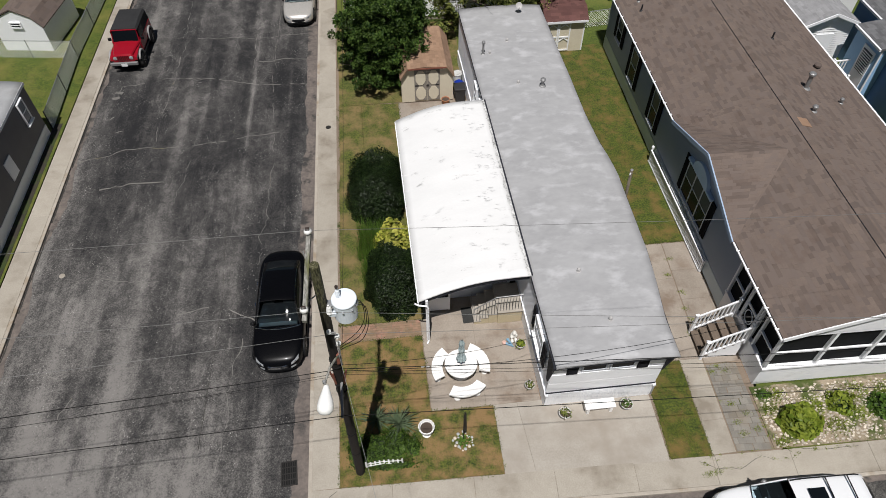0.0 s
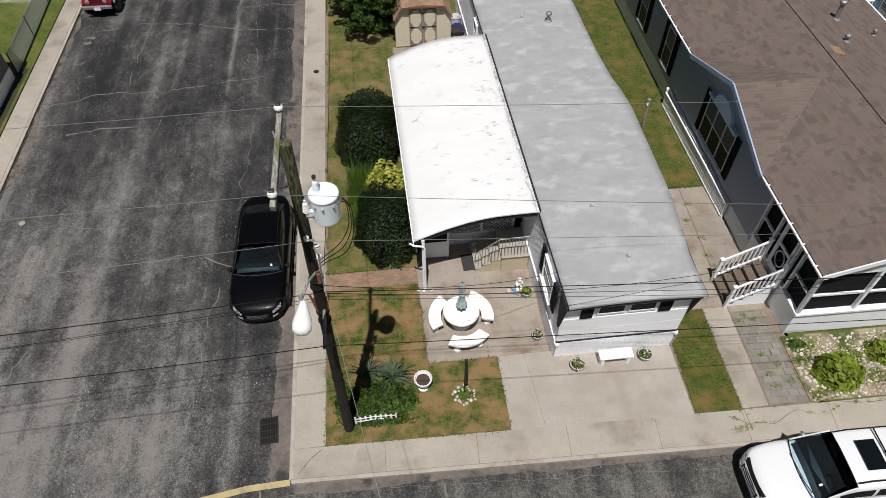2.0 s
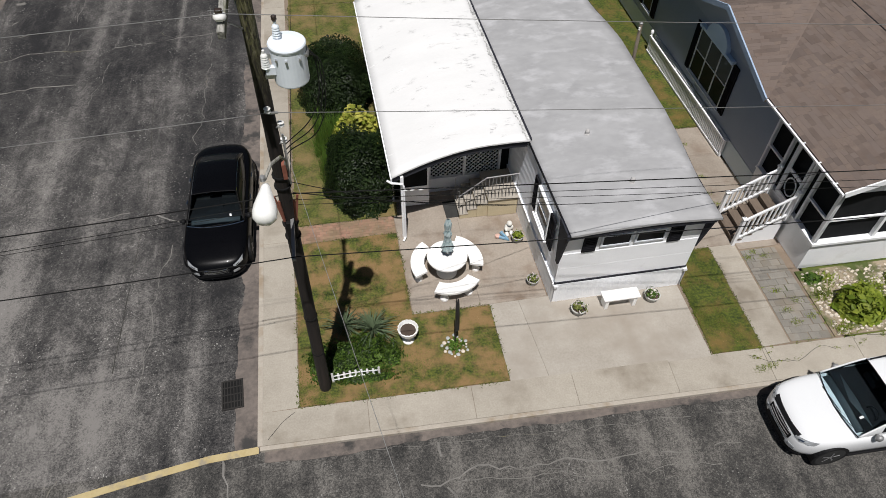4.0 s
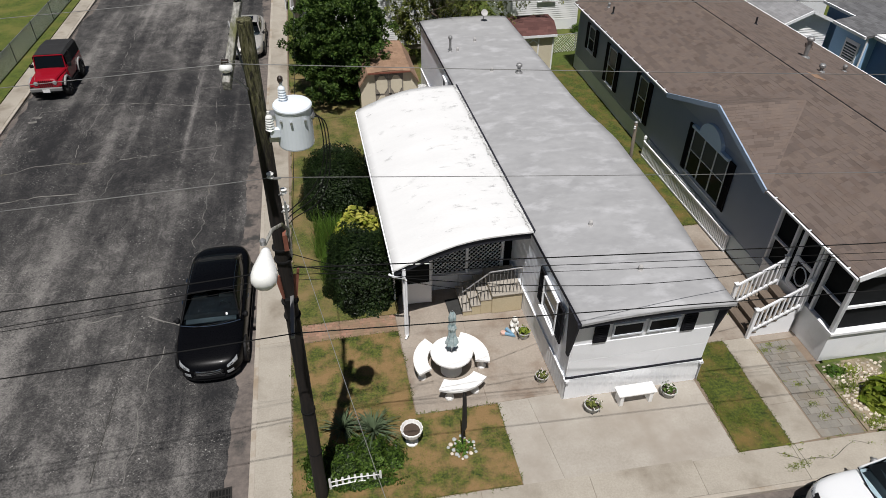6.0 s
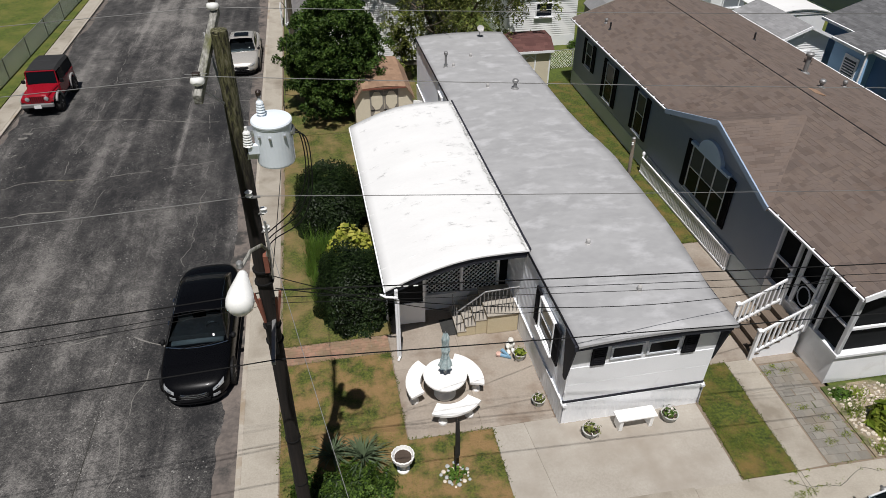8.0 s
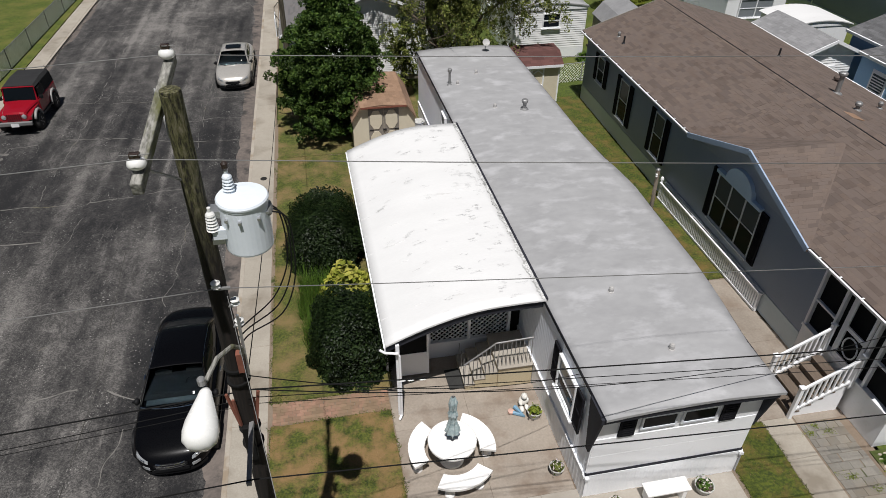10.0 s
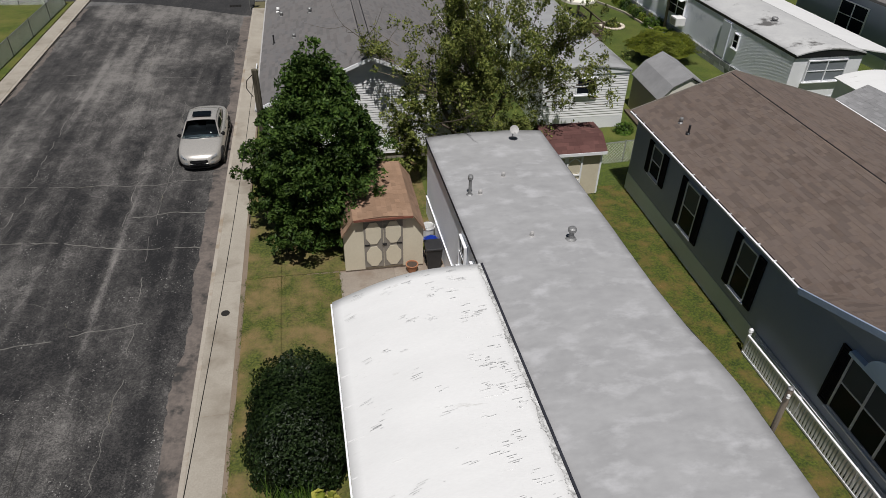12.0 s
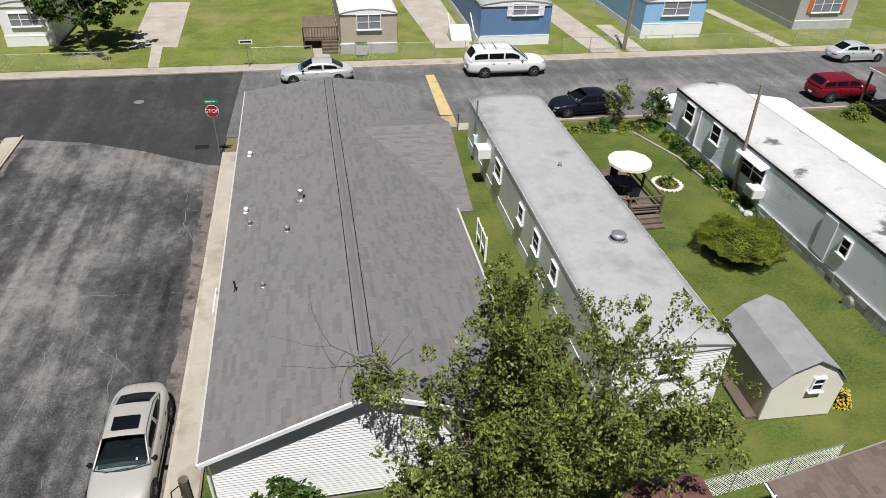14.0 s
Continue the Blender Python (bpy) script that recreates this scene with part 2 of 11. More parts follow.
M = dict(
    road=asphalt("asphalt", (0.008, 0.008, 0.009), (0.178, 0.168, 0.158), 0.31, 0.42, worn_from=35.0,
                 bare=((-10.0, 29.0, 1.5, 6.0, 0.22), (-6.6, 22.0, 1.9, 2.4, 0.30), (-8.0, 17.6, 2.6, 3.0, 0.26), (-12.9, 14.5, 2.0, 5.0, 0.32), (-5.8, 26.3, 1.2, 2.6, 0.24), (-9.6, 13.0, 3.4, 4.2, 0.22),
                       (-11.0, 9.0, 5.5, 4.2, 0.46), (-8.5, 8.0, 4.5, 2.4, 0.26), (-12.4, 17.0, 3.2, 8.0, 0.24), (-8.3, 42.0, 1.3, 10.0, 0.20), (-6.7, 28.6, 0.16, 5.6, 0.40), (-4.7, 30.0, 0.16, 2.6, 0.36), (-10.85, 45.5, 0.20, 8.0, 0.34), (-9.1, 30.0, 0.20, 7.0, 0.22), (-6.6, 13.4, 1.2, 4.5, 0.18), (-14.8, 24.0, 1.0, 16.0, 0.42), (-9.3, 58.6, 5.0, 3.0, 0.52), (-5.0, 56.6, 2.6, 2.2, 0.40),
                       (-8.8, 51.0, 2.8, 6.0, 0.36), (-9.8, 44.0, 2.4, 6.0, 0.30), (-12.6, 40.0, 1.6, 9.0, 0.26), (-5.6, 43.0, 0.9, 4.5, 0.20), (-11.8, 55.0, 1.4, 5.0, 0.20)),
                 fresh=((-5.3, 14.6, 1.6, 4.6, 0.22), (-6.5, 28.0, 3.5, 8.0, 0.12), (-12.0, 26.6, 1.5, 5.5, 0.34), (-12.1, 20.4, 1.2, 3.0, 0.28), (-4.9, 20.0, 1.2, 4.6, 0.26), (-6.2, 15.5, 1.6, 4.5, 0.12), (-5.0, 30.2, 1.1, 4.4, 0.30), (-10.9, 39.5, 1.2, 5.5, 0.20), (-10.7, 49.8, 0.9, 4.0, 0.18), (-4.5, 45.5, 0.9, 5.0, 0.26), (-13.3, 57.4, 1.2, 2.0, 0.2), (-4.6, 53.4, 0.7, 2.4, 0.2), (-8.9, 34.0, 1.2, 4.0, 0.16))),
    road_new=asphalt("fresh_asphalt", (0.018, 0.018, 0.019), (0.110, 0.104, 0.098), 0.16, 0.08, cloud=0.7, bare=((-24.0, 66.0, 8.0, 5.0, 0.42), (-12.0, 70.6, 12.0, 1.0, 0.25))),
    road_far=asphalt("cross_street_asphalt", (0.060, 0.060, 0.063), (0.200, 0.193, 0.184), 0.46, 0.30, cloud=0.8, bare=((22.0, 65.6, 34.0, 1.6, 0.34), (-20.0, 66.0, 9.0, 3.0, 0.3)), fresh=((20.0, 69.4, 34.0, 1.1, 0.22),)),
    road_south=asphalt("front_street_asphalt", (0.010, 0.010, 0.010), (0.160, 0.150, 0.136), 0.40, 0.26, bare=((-12.0, 4.5, 6.5, 4.0, 0.42), (4.0, 5.4, 8.0, 1.3, 0.24), (-2.6, 6.6, 1.6, 0.9, 0.24))),
    gutter=surface("gutter_grit", (0.080, 0.069, 0.063), (0.185, 0.155, 0.136), 0.95, 7, 0.9, 0.5, 0.008, fine_at=(0.36, 0.64), c=(0.042, 0.040, 0.038), c_scale=1.2, c_at=(0.54, 0.64)),
    concrete=surface("concrete_walk", (0.284, 0.254, 0.211), (0.404, 0.370, 0.314), 0.9, 22, 1.1, 0.5, 0.003, fine_at=(0.36, 0.66), c=(0.219, 0.189, 0.150), c_scale=0.55, c_at=(0.5, 0.66), vary="object", vary_by=0.035),
    patio=surface("patio_concrete", (0.29, 0.26, 0.22), (0.40, 0.37, 0.325), 0.88, 16, 0.8, 0.55, 0.003, fine_at=(0.36, 0.66), c=(0.27, 0.235, 0.195), c_scale=0.5, c_at=(0.48, 0.70), vary="object", vary_by=0.05),
    patio_brown=surface("brown_patio_concrete", (0.225, 0.190, 0.155), (0.335, 0.292, 0.245), 0.88, 16, 0.9, 0.55, 0.003, fine_at=(0.36, 0.66), c=(0.19, 0.145, 0.11), c_scale=0.7, c_at=(0.50, 0.66), vary="object", vary_by=0.06),
    joint=surface("joint_sand", (0.165, 0.125, 0.092), (0.235, 0.185, 0.138), 0.95, 20, 0.7, 0.5, 0, c=(0.052, 0.065, 0.017), c_scale=0.8, c_at=(0.58, 0.66)),
    kerb=surface("kerb_concrete", (0.30, 0.265, 0.22), (0.42, 0.38, 0.325), 0.9, 16, 1.2, 0.5, 0.003, c=(0.27, 0.215, 0.155), c_scale=1.1, c_at=(0.52, 0.66)),
    kerb_yellow=surface("yellow_kerb_paint", (0.36, 0.28, 0.13), (0.46, 0.38, 0.21), 0.85, 14, 1.6, 0.5, 0.001, c=(0.28, 0.24, 0.17), c_scale=2.2, c_at=(0.52, 0.64)),
    stripe=surface("yellow_road_paint", (0.42, 0.32, 0.14), (0.52, 0.41, 0.20), 0.8, 14, 1.2, 0.5, 0.001, c=(0.3, 0.25, 0.16), c_scale=2.0, c_at=(0.55, 0.68)),
    crack=surface("crack_filler", (0.10, 0.095, 0.088), (0.215, 0.205, 0.19), 0.95, 8, 1.5, 0.5, 0, c=(0.13, 0.115, 0.055), c_scale=0.5, c_at=(0.60, 0.68)),
    crack_dark=surface("dark_crack", (0.025, 0.024, 0.022), (0.05, 0.047, 0.04), 0.95, 8, 1.5),
    earth=surface("ground_earth", (0.10, 0.10, 0.045), (0.16, 0.13, 0.075), 0.95, 9, 0.2, 0.5, 0.01),
    lawn=surface("patchy_lawn", (0.018, 0.032, 0.004), (0.112, 0.126, 0.022), 0.95, 17, 4.2, 0.40, 0.05, fine_at=(0.41, 0.59), broad_at=(0.38, 0.60), c=(0.215, 0.136, 0.058), c_scale=1.3, c_at=(0.42, 0.59)),
    lawn_dry=surface("dry_side_lawn", (0.024, 0.038, 0.005), (0.120, 0.132, 0.026), 0.95, 15, 3.4, 0.40, 0.05, fine_at=(0.41, 0.59), c=(0.190, 0.135, 0.058), c_scale=1.0, c_at=(0.42, 0.64)),
    lawn_green=surface("green_lawn", (0.028, 0.050, 0.005), (0.100, 0.125, 0.017), 0.95, 10, 2.6, 0.4, 0.04, fine_at=(0.40, 0.60), c=(0.140, 0.130, 0.030), c_scale=0.6, c_at=(0.42, 0.72)),
    lawn_yard=surface("yard_lawn", (0.027, 0.048, 0.006), (0.096, 0.124, 0.018), 0.95, 9, 0.6, 0.4, 0.03, fine_at=(0.38, 0.62), c=(0.120, 0.125, 0.026), c_scale=0.35, c_at=(0.46, 0.74)),
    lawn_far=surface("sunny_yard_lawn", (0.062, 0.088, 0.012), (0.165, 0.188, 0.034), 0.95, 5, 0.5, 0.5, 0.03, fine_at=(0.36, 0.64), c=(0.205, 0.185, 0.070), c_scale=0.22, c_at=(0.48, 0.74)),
    lawn_strip=surface("side_yard_lawn", (0.018, 0.032, 0.003), (0.094, 0.114, 0.015), 0.95, 13, 3.0, 0.35, 0.04, fine_at=(0.41, 0.59), c=(0.145, 0.098, 0.028), c_scale=1.3, c_at=(0.46, 0.68)),
    blade=leafy("grass_blade", (0.046, 0.068, 0.009), (0.128, 0.146, 0.028), 0.35, 0.7),
    blade_dry=leafy("dry_grass_blade", (0.27, 0.185, 0.095), (0.105, 0.070, 0.030), 0.35, 0.8),
    brick=surface("worn_red_brick", (0.25, 0.135, 0.095), (0.33, 0.195, 0.140), 0.9, 14, 2, 0.5, 0.003, vary="object", vary_by=0.14, c=(0.215, 0.150, 0.095), c_scale=1.6, c_at=(0.38, 0.56)),
    paver=surface("grey_paver", (0.160, 0.148, 0.130), (0.250, 0.235, 0.205), 0.9, 20, 1.4, 0.5, 0.003, vary="object", vary_by=0.15, c=(0.20, 0.175, 0.14), c_scale=1.2, c_at=(0.5, 0.65)),
    pebble=surface("pale_pebbles", (0.36, 0.31, 0.25), (0.58, 0.52, 0.44), 0.85, 20, 3, 0.5, 0, vary="island", vary_by=0.35),
    gravelbed=surface("pebble_bed", (0.17, 0.13, 0.085), (0.36, 0.30, 0.22), 0.95, 14, 1.6, 0.5, 0.02, c=(0.06, 0.08, 0.018), c_scale=1.1, c_at=(0.46, 0.58)),
    iron=surface("cast_iron", (0.010, 0.009, 0.008), (0.022, 0.020, 0.018), 0.8, 30, 2, 0.5, 0.001),
    roof_grey=surface("coated_grey_roof", (0.292, 0.292, 0.297), (0.368, 0.368, 0.373), 0.6, 3.5, 0.9, 0.55, 0.001, stretch=(0.75, 1.35, 1), fine_at=(0.34, 0.66), c=(0.430, 0.430, 0.440), c_scale=1.3, c_at=(0.52, 0.68)),
    roof_white=surface("white_coated_roof", (0.66, 0.66, 0.655), (0.73, 0.73, 0.725), 0.6, 16, 0.7, 0.5, 0.001, stretch=(0.6, 2.2, 1), c=(0.5, 0.49, 0.47), c_scale=2.1, c_at=(0.66, 0.76)),
    roof_pale=surface("pale_coated_roof", (0.27, 0.275, 0.28), (0.38, 0.385, 0.39), 0.6, 9, 0.5, 0.6, 0.001, c=(0.24, 0.24, 0.235), c_scale=0.5, c_at=(0.52, 0.7)),
    roof_stained=surface("stained_white_roof", (0.43, 0.43, 0.43), (0.53, 0.53, 0.52), 0.6, 6, 0.7, 0.6, 0.001, fine_at=(0.36, 0.64), c=(0.120, 0.116, 0.112), c_scale=0.45, c_at=(0.60, 0.66)),
    shingle=surface("brown_shingle", (0.106, 0.078, 0.064), (0.164, 0.127, 0.106), 0.95, 30, 1.2, 0.45, 0.004, vary="island", vary_by=0.10, tint=(0.128, 0.100, 0.087), c=(0.093, 0.066, 0.054), c_scale=0.8, c_at=(0.5, 0.75)),
    shingle_one=surface("brown_shingle_tab", (0.106, 0.078, 0.064), (0.164, 0.127, 0.106), 0.95, 30, 1.2, 0.45, 0.004, vary="object", vary_by=0.10, tint=(0.128, 0.100, 0.087)),
    shingle_grey=surface("grey_shingle", (0.122, 0.118, 0.117), (0.172, 0.165, 0.162), 0.95, 30, 1.0, 0.45, 0.004, vary="island", vary_by=0.07, tint=(0.152, 0.141, 0.138), c=(0.128, 0.126, 0.130), c_scale=0.5, c_at=(0.45, 0.7)),
    shingle_grey_one=surface("grey_shingle_tab", (0.122, 0.118, 0.117), (0.172, 0.165, 0.162), 0.95, 30, 1.0, 0.45, 0.004, vary="object", vary_by=0.07, tint=(0.152, 0.141, 0.138), c=(0.128, 0.126, 0.130), c_scale=0.5, c_at=(0.45, 0.7)),
    shingle_slate=surface("slate_grey_shingle", (0.085, 0.086, 0.090), (0.15, 0.15, 0.155), 0.95, 40, 1.5, 0.5, 0.003, vary="island", vary_by=0.22),
    shingle_pale=surface("pale_grey_shingle", (0.20, 0.20, 0.205), (0.30, 0.30, 0.305), 0.95, 40, 1.5, 0.5, 0.003, vary="island", vary_by=0.14),
    shingle_tan=surface("tan_shingle", (0.22, 0.135, 0.085), (0.33, 0.215, 0.145), 0.95, 40, 1.5, 0.5, 0.003, vary="island", vary_by=0.15),
    shingle_maroon=surface("maroon_shingle", (0.085, 0.035, 0.032), (0.125, 0.06, 0.052), 0.95, 40, 1.5, 0.5, 0.003, vary="island", vary_by=0.2),
    white=surface("white_paint", (0.80, 0.81, 0.83), (0.87, 0.88, 0.90), 0.5, 24, 1.0, 0.5, 0.0005, c=(0.68, 0.68, 0.67), c_scale=1.2, c_at=(0.62, 0.8)),
    vinyl=surface("white_vinyl", (0.78, 0.78, 0.78), (0.85, 0.85, 0.85), 0.45, 12, 1.0, 0.5, 0, vary="object", vary_by=0.03),
    metal_wall=surface("pale_blue_grey_aluminium", (0.76, 0.80, 0.88), (0.83, 0.86, 0.93), 0.45, 12, 0.9, 0.5, 0, metal=0.05),
    old_wall=surface("old_blue_white_aluminium", (0.84, 0.87, 0.96), (0.88, 0.90, 0.97), 0.45, 12, 0.9, 0.5, 0, c=(0.58, 0.62, 0.72), c_scale=0.6, c_at=(0.55, 0.7)),
    slate_wall=surface("slate_blue_siding", (0.29, 0.335, 0.405), (0.335, 0.38, 0.45), 0.6, 20, 0.8, 0.5, 0, vary="object", vary_by=0.05),
    slate_skirt=surface("blue_grey_skirting", (0.54, 0.63, 0.67), (0.62, 0.70, 0.74), 0.6, 14, 0.8),
    blue_trim=surface("pale_blue_trim", (0.28, 0.37, 0.50), (0.34, 0.43, 0.56), 0.5, 14, 1),
    charcoal=surface("charcoal_paint", (0.022, 0.023, 0.030), (0.036, 0.038, 0.048), 0.7, 20, 1.2, ior=1.25),
    black=surface("black_paint", (0.012, 0.012, 0.014), (0.022, 0.022, 0.025), 0.45, 20, 1.2),
    shutter=surface("black_shutter", (0.008, 0.008, 0.010), (0.016, 0.016, 0.020), 0.85, 20, 1.2, ior=1.2),
    dark_wall=surface("dark_grey_siding", (0.10, 0.098, 0.105), (0.13, 0.128, 0.138), 0.6, 12, 0.8),
    beige=surface("beige_panel", (0.58, 0.52, 0.40), (0.67, 0.61, 0.48), 0.8, 14, 0.9, 0.5, 0.001, c=(0.5, 0.43, 0.32), c_scale=0.8, c_at=(0.6, 0.8)),
    taupe=surface("taupe_trim", (0.20, 0.18, 0.155), (0.26, 0.235, 0.205), 0.8, 14, 2),
    cream=surface("cream_panel", (0.72, 0.69, 0.60), (0.80, 0.77, 0.69), 0.7, 14, 1),
    wood=surface("weathered_timber", (0.20, 0.16, 0.12), (0.33, 0.28, 0.22), 0.9, 30, 2, 0.5, 0.003, stretch=(1, 1, 0.15), c=(0.12, 0.10, 0.07), c_scale=1.5),
    deck=surface("weathered_deck_board", (0.075, 0.055, 0.042), (0.16, 0.125, 0.095), 0.9, 30, 2, 0.5, 0.002, stretch=(1, 0.2, 1), vary="object", vary_by=0.2),
    pole=surface("creosoted_pole", (0.003, 0.0027, 0.0025), (0.024, 0.017, 0.014), 0.85, 16, 1.6, 0.4, 0.012, stretch=(1.6, 1.6, 0.08), fine_at=(0.38, 0.62)),
    pole_top=surface("mossy_pole_timber", (0.030, 0.025, 0.017), (0.19, 0.165, 0.120), 0.95, 16, 2.4, 0.45, 0.02, stretch=(1.6, 1.6, 0.10), fine_at=(0.38, 0.62), c=(0.105, 0.110, 0.030), c_scale=2.2, c_at=(0.50, 0.64)),
    arm=surface("grey_crossarm_timber", (0.035, 0.034, 0.026), (0.42, 0.41, 0.375), 0.95, 22, 2.6, 0.45, 0.01, stretch=(1.2, 0.25, 1.2), fine_at=(0.38, 0.62), c=(0.105, 0.108, 0.045), c_scale=3.0, c_at=(0.52, 0.64)),
    tank=surface("grey_transformer_paint", (0.68, 0.74, 0.80), (0.76, 0.81, 0.86), 0.4, 10, 1.5),
    porcelain=surface("white_porcelain", (0.70, 0.70, 0.68), (0.78, 0.78, 0.76), 0.18, 10, 2, coat=0.5),
    brown_glaze=surface("dark_glaze", (0.03, 0.022, 0.02), (0.05, 0.036, 0.03), 0.25, 10, 2),
    steel=surface("galvanised_steel", (0.42, 0.43, 0.44), (0.55, 0.56, 0.57), 0.45, 20, 2, metal=0.8),
    dull_steel=surface("dull_steel", (0.25, 0.25, 0.25), (0.34, 0.34, 0.34), 0.55, 20, 2, metal=0.6),
    wire=surface("wire_black", (0.008, 0.008, 0.008), (0.014, 0.014, 0.014), 0.7, 10, 2, ior=1.2),
    wire_bare=surface("bare_wire", (0.16, 0.16, 0.16), (0.24, 0.24, 0.23), 0.55, 10, 2, metal=0.4),
    flare=surface("grey_fender_plastic", (0.24, 0.235, 0.23), (0.32, 0.31, 0.30), 0.6, 20, 2),
    # soil darkened to hold the shade along the dark home
    bed_shade=surface("shaded_planting_soil", (0.018, 0.016, 0.012), (0.045, 0.038, 0.028), 0.95, 12, 1.5, 0.5, 0.01, c=(0.03, 0.045, 0.010), c_scale=1.2),
    rust=surface("rust_red_paint", (0.16, 0.055, 0.035), (0.24, 0.09, 0.06), 0.8, 10, 3),
    plastic_white=surface("white_plastic", (0.74, 0.74, 0.73), (0.8, 0.8, 0.79), 0.4, 10, 2),
    lens=surface("milky_lamp_lens", (0.78, 0.78, 0.76), (0.84, 0.84, 0.82), 0.25, 8, 2, coat=0.4),
    plaster=surface("white_cast_stone", (0.78, 0.77, 0.74), (0.86, 0.85, 0.83), 0.75, 24, 2, 0.5, 0.002),
    yellow_stone=surface("sandy_step_paint", (0.44, 0.37, 0.24), (0.56, 0.48, 0.33), 0.9, 20, 1, 0.5, 0.002),
    mat_black=surface("rubber_mat", (0.02, 0.02, 0.02), (0.045, 0.045, 0.042), 0.9, 60, 6, 0.4, 0.004),
    terracotta=surface("terracotta", (0.33, 0.14, 0.07), (0.42, 0.2, 0.11), 0.8, 14, 2),
    grey_pot=surface("grey_pot", (0.36, 0.36, 0.34), (0.47, 0.47, 0.44), 0.8, 14, 2),
    soil=surface("potting_soil", (0.05, 0.035, 0.025), (0.09, 0.065, 0.05), 0.95, 20, 3, 0.5, 0.01),
    blue_plastic=surface("blue_plastic", (0.02, 0.06, 0.42), (0.03, 0.08, 0.5), 0.4, 10, 2),
    bin_black=surface("black_plastic", (0.022, 0.022, 0.024), (0.036, 0.036, 0.038), 0.5, 10, 2),
    canvas=surface("striped_canvas", (0.16, 0.25, 0.27), (0.52, 0.58, 0.58), 0.85, 9, 5, 0.3, 0.002, stretch=(1, 1, 2)),
    cloth_cream=surface("cream_canvas", (0.74, 0.70, 0.60), (0.82, 0.79, 0.70), 0.85, 20, 2),
    red_cloth=surface("pinkish_plaster", (0.55, 0.33, 0.27), (0.65, 0.45, 0.38), 0.8, 10, 3),
    stone=surface("grey_stone", (0.24, 0.25, 0.25), (0.38, 0.39, 0.38), 0.9, 10, 1.5, 0.5, 0.01, vary="island", vary_by=0.25),
    wall_stone=surface("stone_skirting", (0.30, 0.32, 0.33), (0.44, 0.46, 0.46), 0.9, 8, 1.5, 0.5, 0.01, vary="island", vary_by=0.3),
    bark=surface("bark", (0.07, 0.055, 0.04), (0.13, 0.105, 0.08), 0.95, 20, 2, 0.5, 0.02, stretch=(1, 1, 0.25)),
    twig=surface("pale_twig", (0.12, 0.095, 0.07), (0.20, 0.165, 0.125), 0.9, 20, 3),
    leaf_dark=leafy("dark_green_leaf", (0.013, 0.036, 0.007), (0.086, 0.140, 0.028), 0.5, 0.5),
    leaf_olive=leafy("olive_leaf", (0.040, 0.066, 0.012), (0.240, 0.258, 0.070), 0.5, 0.4),
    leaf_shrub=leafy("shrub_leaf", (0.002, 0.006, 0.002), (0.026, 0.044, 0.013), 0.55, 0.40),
    leaf_yellow=leafy("yellow_leaf", (0.16, 0.20, 0.02), (0.50, 0.47, 0.10), 0.35, 0.5),
    leaf_mid=leafy("mid_green_leaf", (0.045, 0.10, 0.015), (0.11, 0.18, 0.03), 0.4, 0.45),
    leaf_cover=leafy("ground_cover_leaf", (0.010, 0.028, 0.004), (0.092, 0.150, 0.026), 0.55, 0.4),
    leaf_yucca=leafy("grey_green_blade", (0.070, 0.105, 0.058), (0.19, 0.235, 0.135), 0.3, 0.4),
    leaf_hosta=leafy("hosta_leaf", (0.10, 0.15, 0.015), (0.24, 0.28, 0.04), 0.3, 0.45),
    leaf_moss=leafy("mossy_bush_leaf", (0.085, 0.115, 0.010), (0.19, 0.205, 0.030), 0.4, 0.6),
    petal=leafy("pale_petals", (0.75, 0.72, 0.66), (0.72, 0.62, 0.60), 0.2, 0.6),
    chalk=surface("soft_white_stone", (0.62, 0.60, 0.55), (0.80, 0.79, 0.75), 0.9, 14, 2, 0.5, 0.004),
    fence_mesh=leafy("pale_fence_mesh", (0.80, 0.84, 0.78), (0.88, 0.90, 0.85), 0.06, 0.6),
    petal_gold=leafy("golden_petals", (0.46, 0.34, 0.03), (0.58, 0.46, 0.10), 0.2, 0.6),
    glass=glassy("window_glass", (0.010, 0.013, 0.018), 0.08, 1.12),
    glass_dim=glassy("screened_window_glass", (0.075, 0.088, 0.105), 0.2, 1.15),
    slate_trim=surface("pale_grey_window_frame", (0.60, 0.63, 0.68), (0.70, 0.73, 0.78), 0.5, 14, 1),
    roof_scuff=surface("coating_scuff", (0.30, 0.30, 0.295), (0.60, 0.60, 0.59), 0.8, 9, 1.5),
    roof_dirt=surface("roof_edge_dirt", (0.20, 0.20, 0.195), (0.74, 0.74, 0.73), 0.8, 16, 2.5, 0.5, 0, fine_at=(0.42, 0.58)),
    glass_pale=glassy("curtained_window_glass", (0.20, 0.22, 0.24), 0.12),
    car_glass=glassy("car_glass", (0.005, 0.007, 0.009), 0.05, 1.18),
    dash=surface("dashboard_vinyl", (0.030, 0.036, 0.040), (0.046, 0.054, 0.060), 0.7, 30, 2),
    seat_cloth=surface("dark_seat_cloth", (0.020, 0.019, 0.019), (0.034, 0.032, 0.031), 0.9, 40, 2),
    windshield_glass=clear_glass("windshield_glass", (0.20, 0.32, 0.38)),
    arch_blue=surface("pale_blue_panel", (0.56, 0.72, 0.90), (0.64, 0.79, 0.94), 0.5, 14, 1),
    # insect screen, near-black to hold the shade of the porches behind it
    screen=surface("screen_with_inner_shade", (0.010, 0.011, 0.012), (0.017, 0.018, 0.019), 0.8, 40, 2, ior=1.15),
    tyre=surface("tyre_rubber", (0.014, 0.014, 0.014), (0.026, 0.026, 0.026), 0.85, 30, 3),
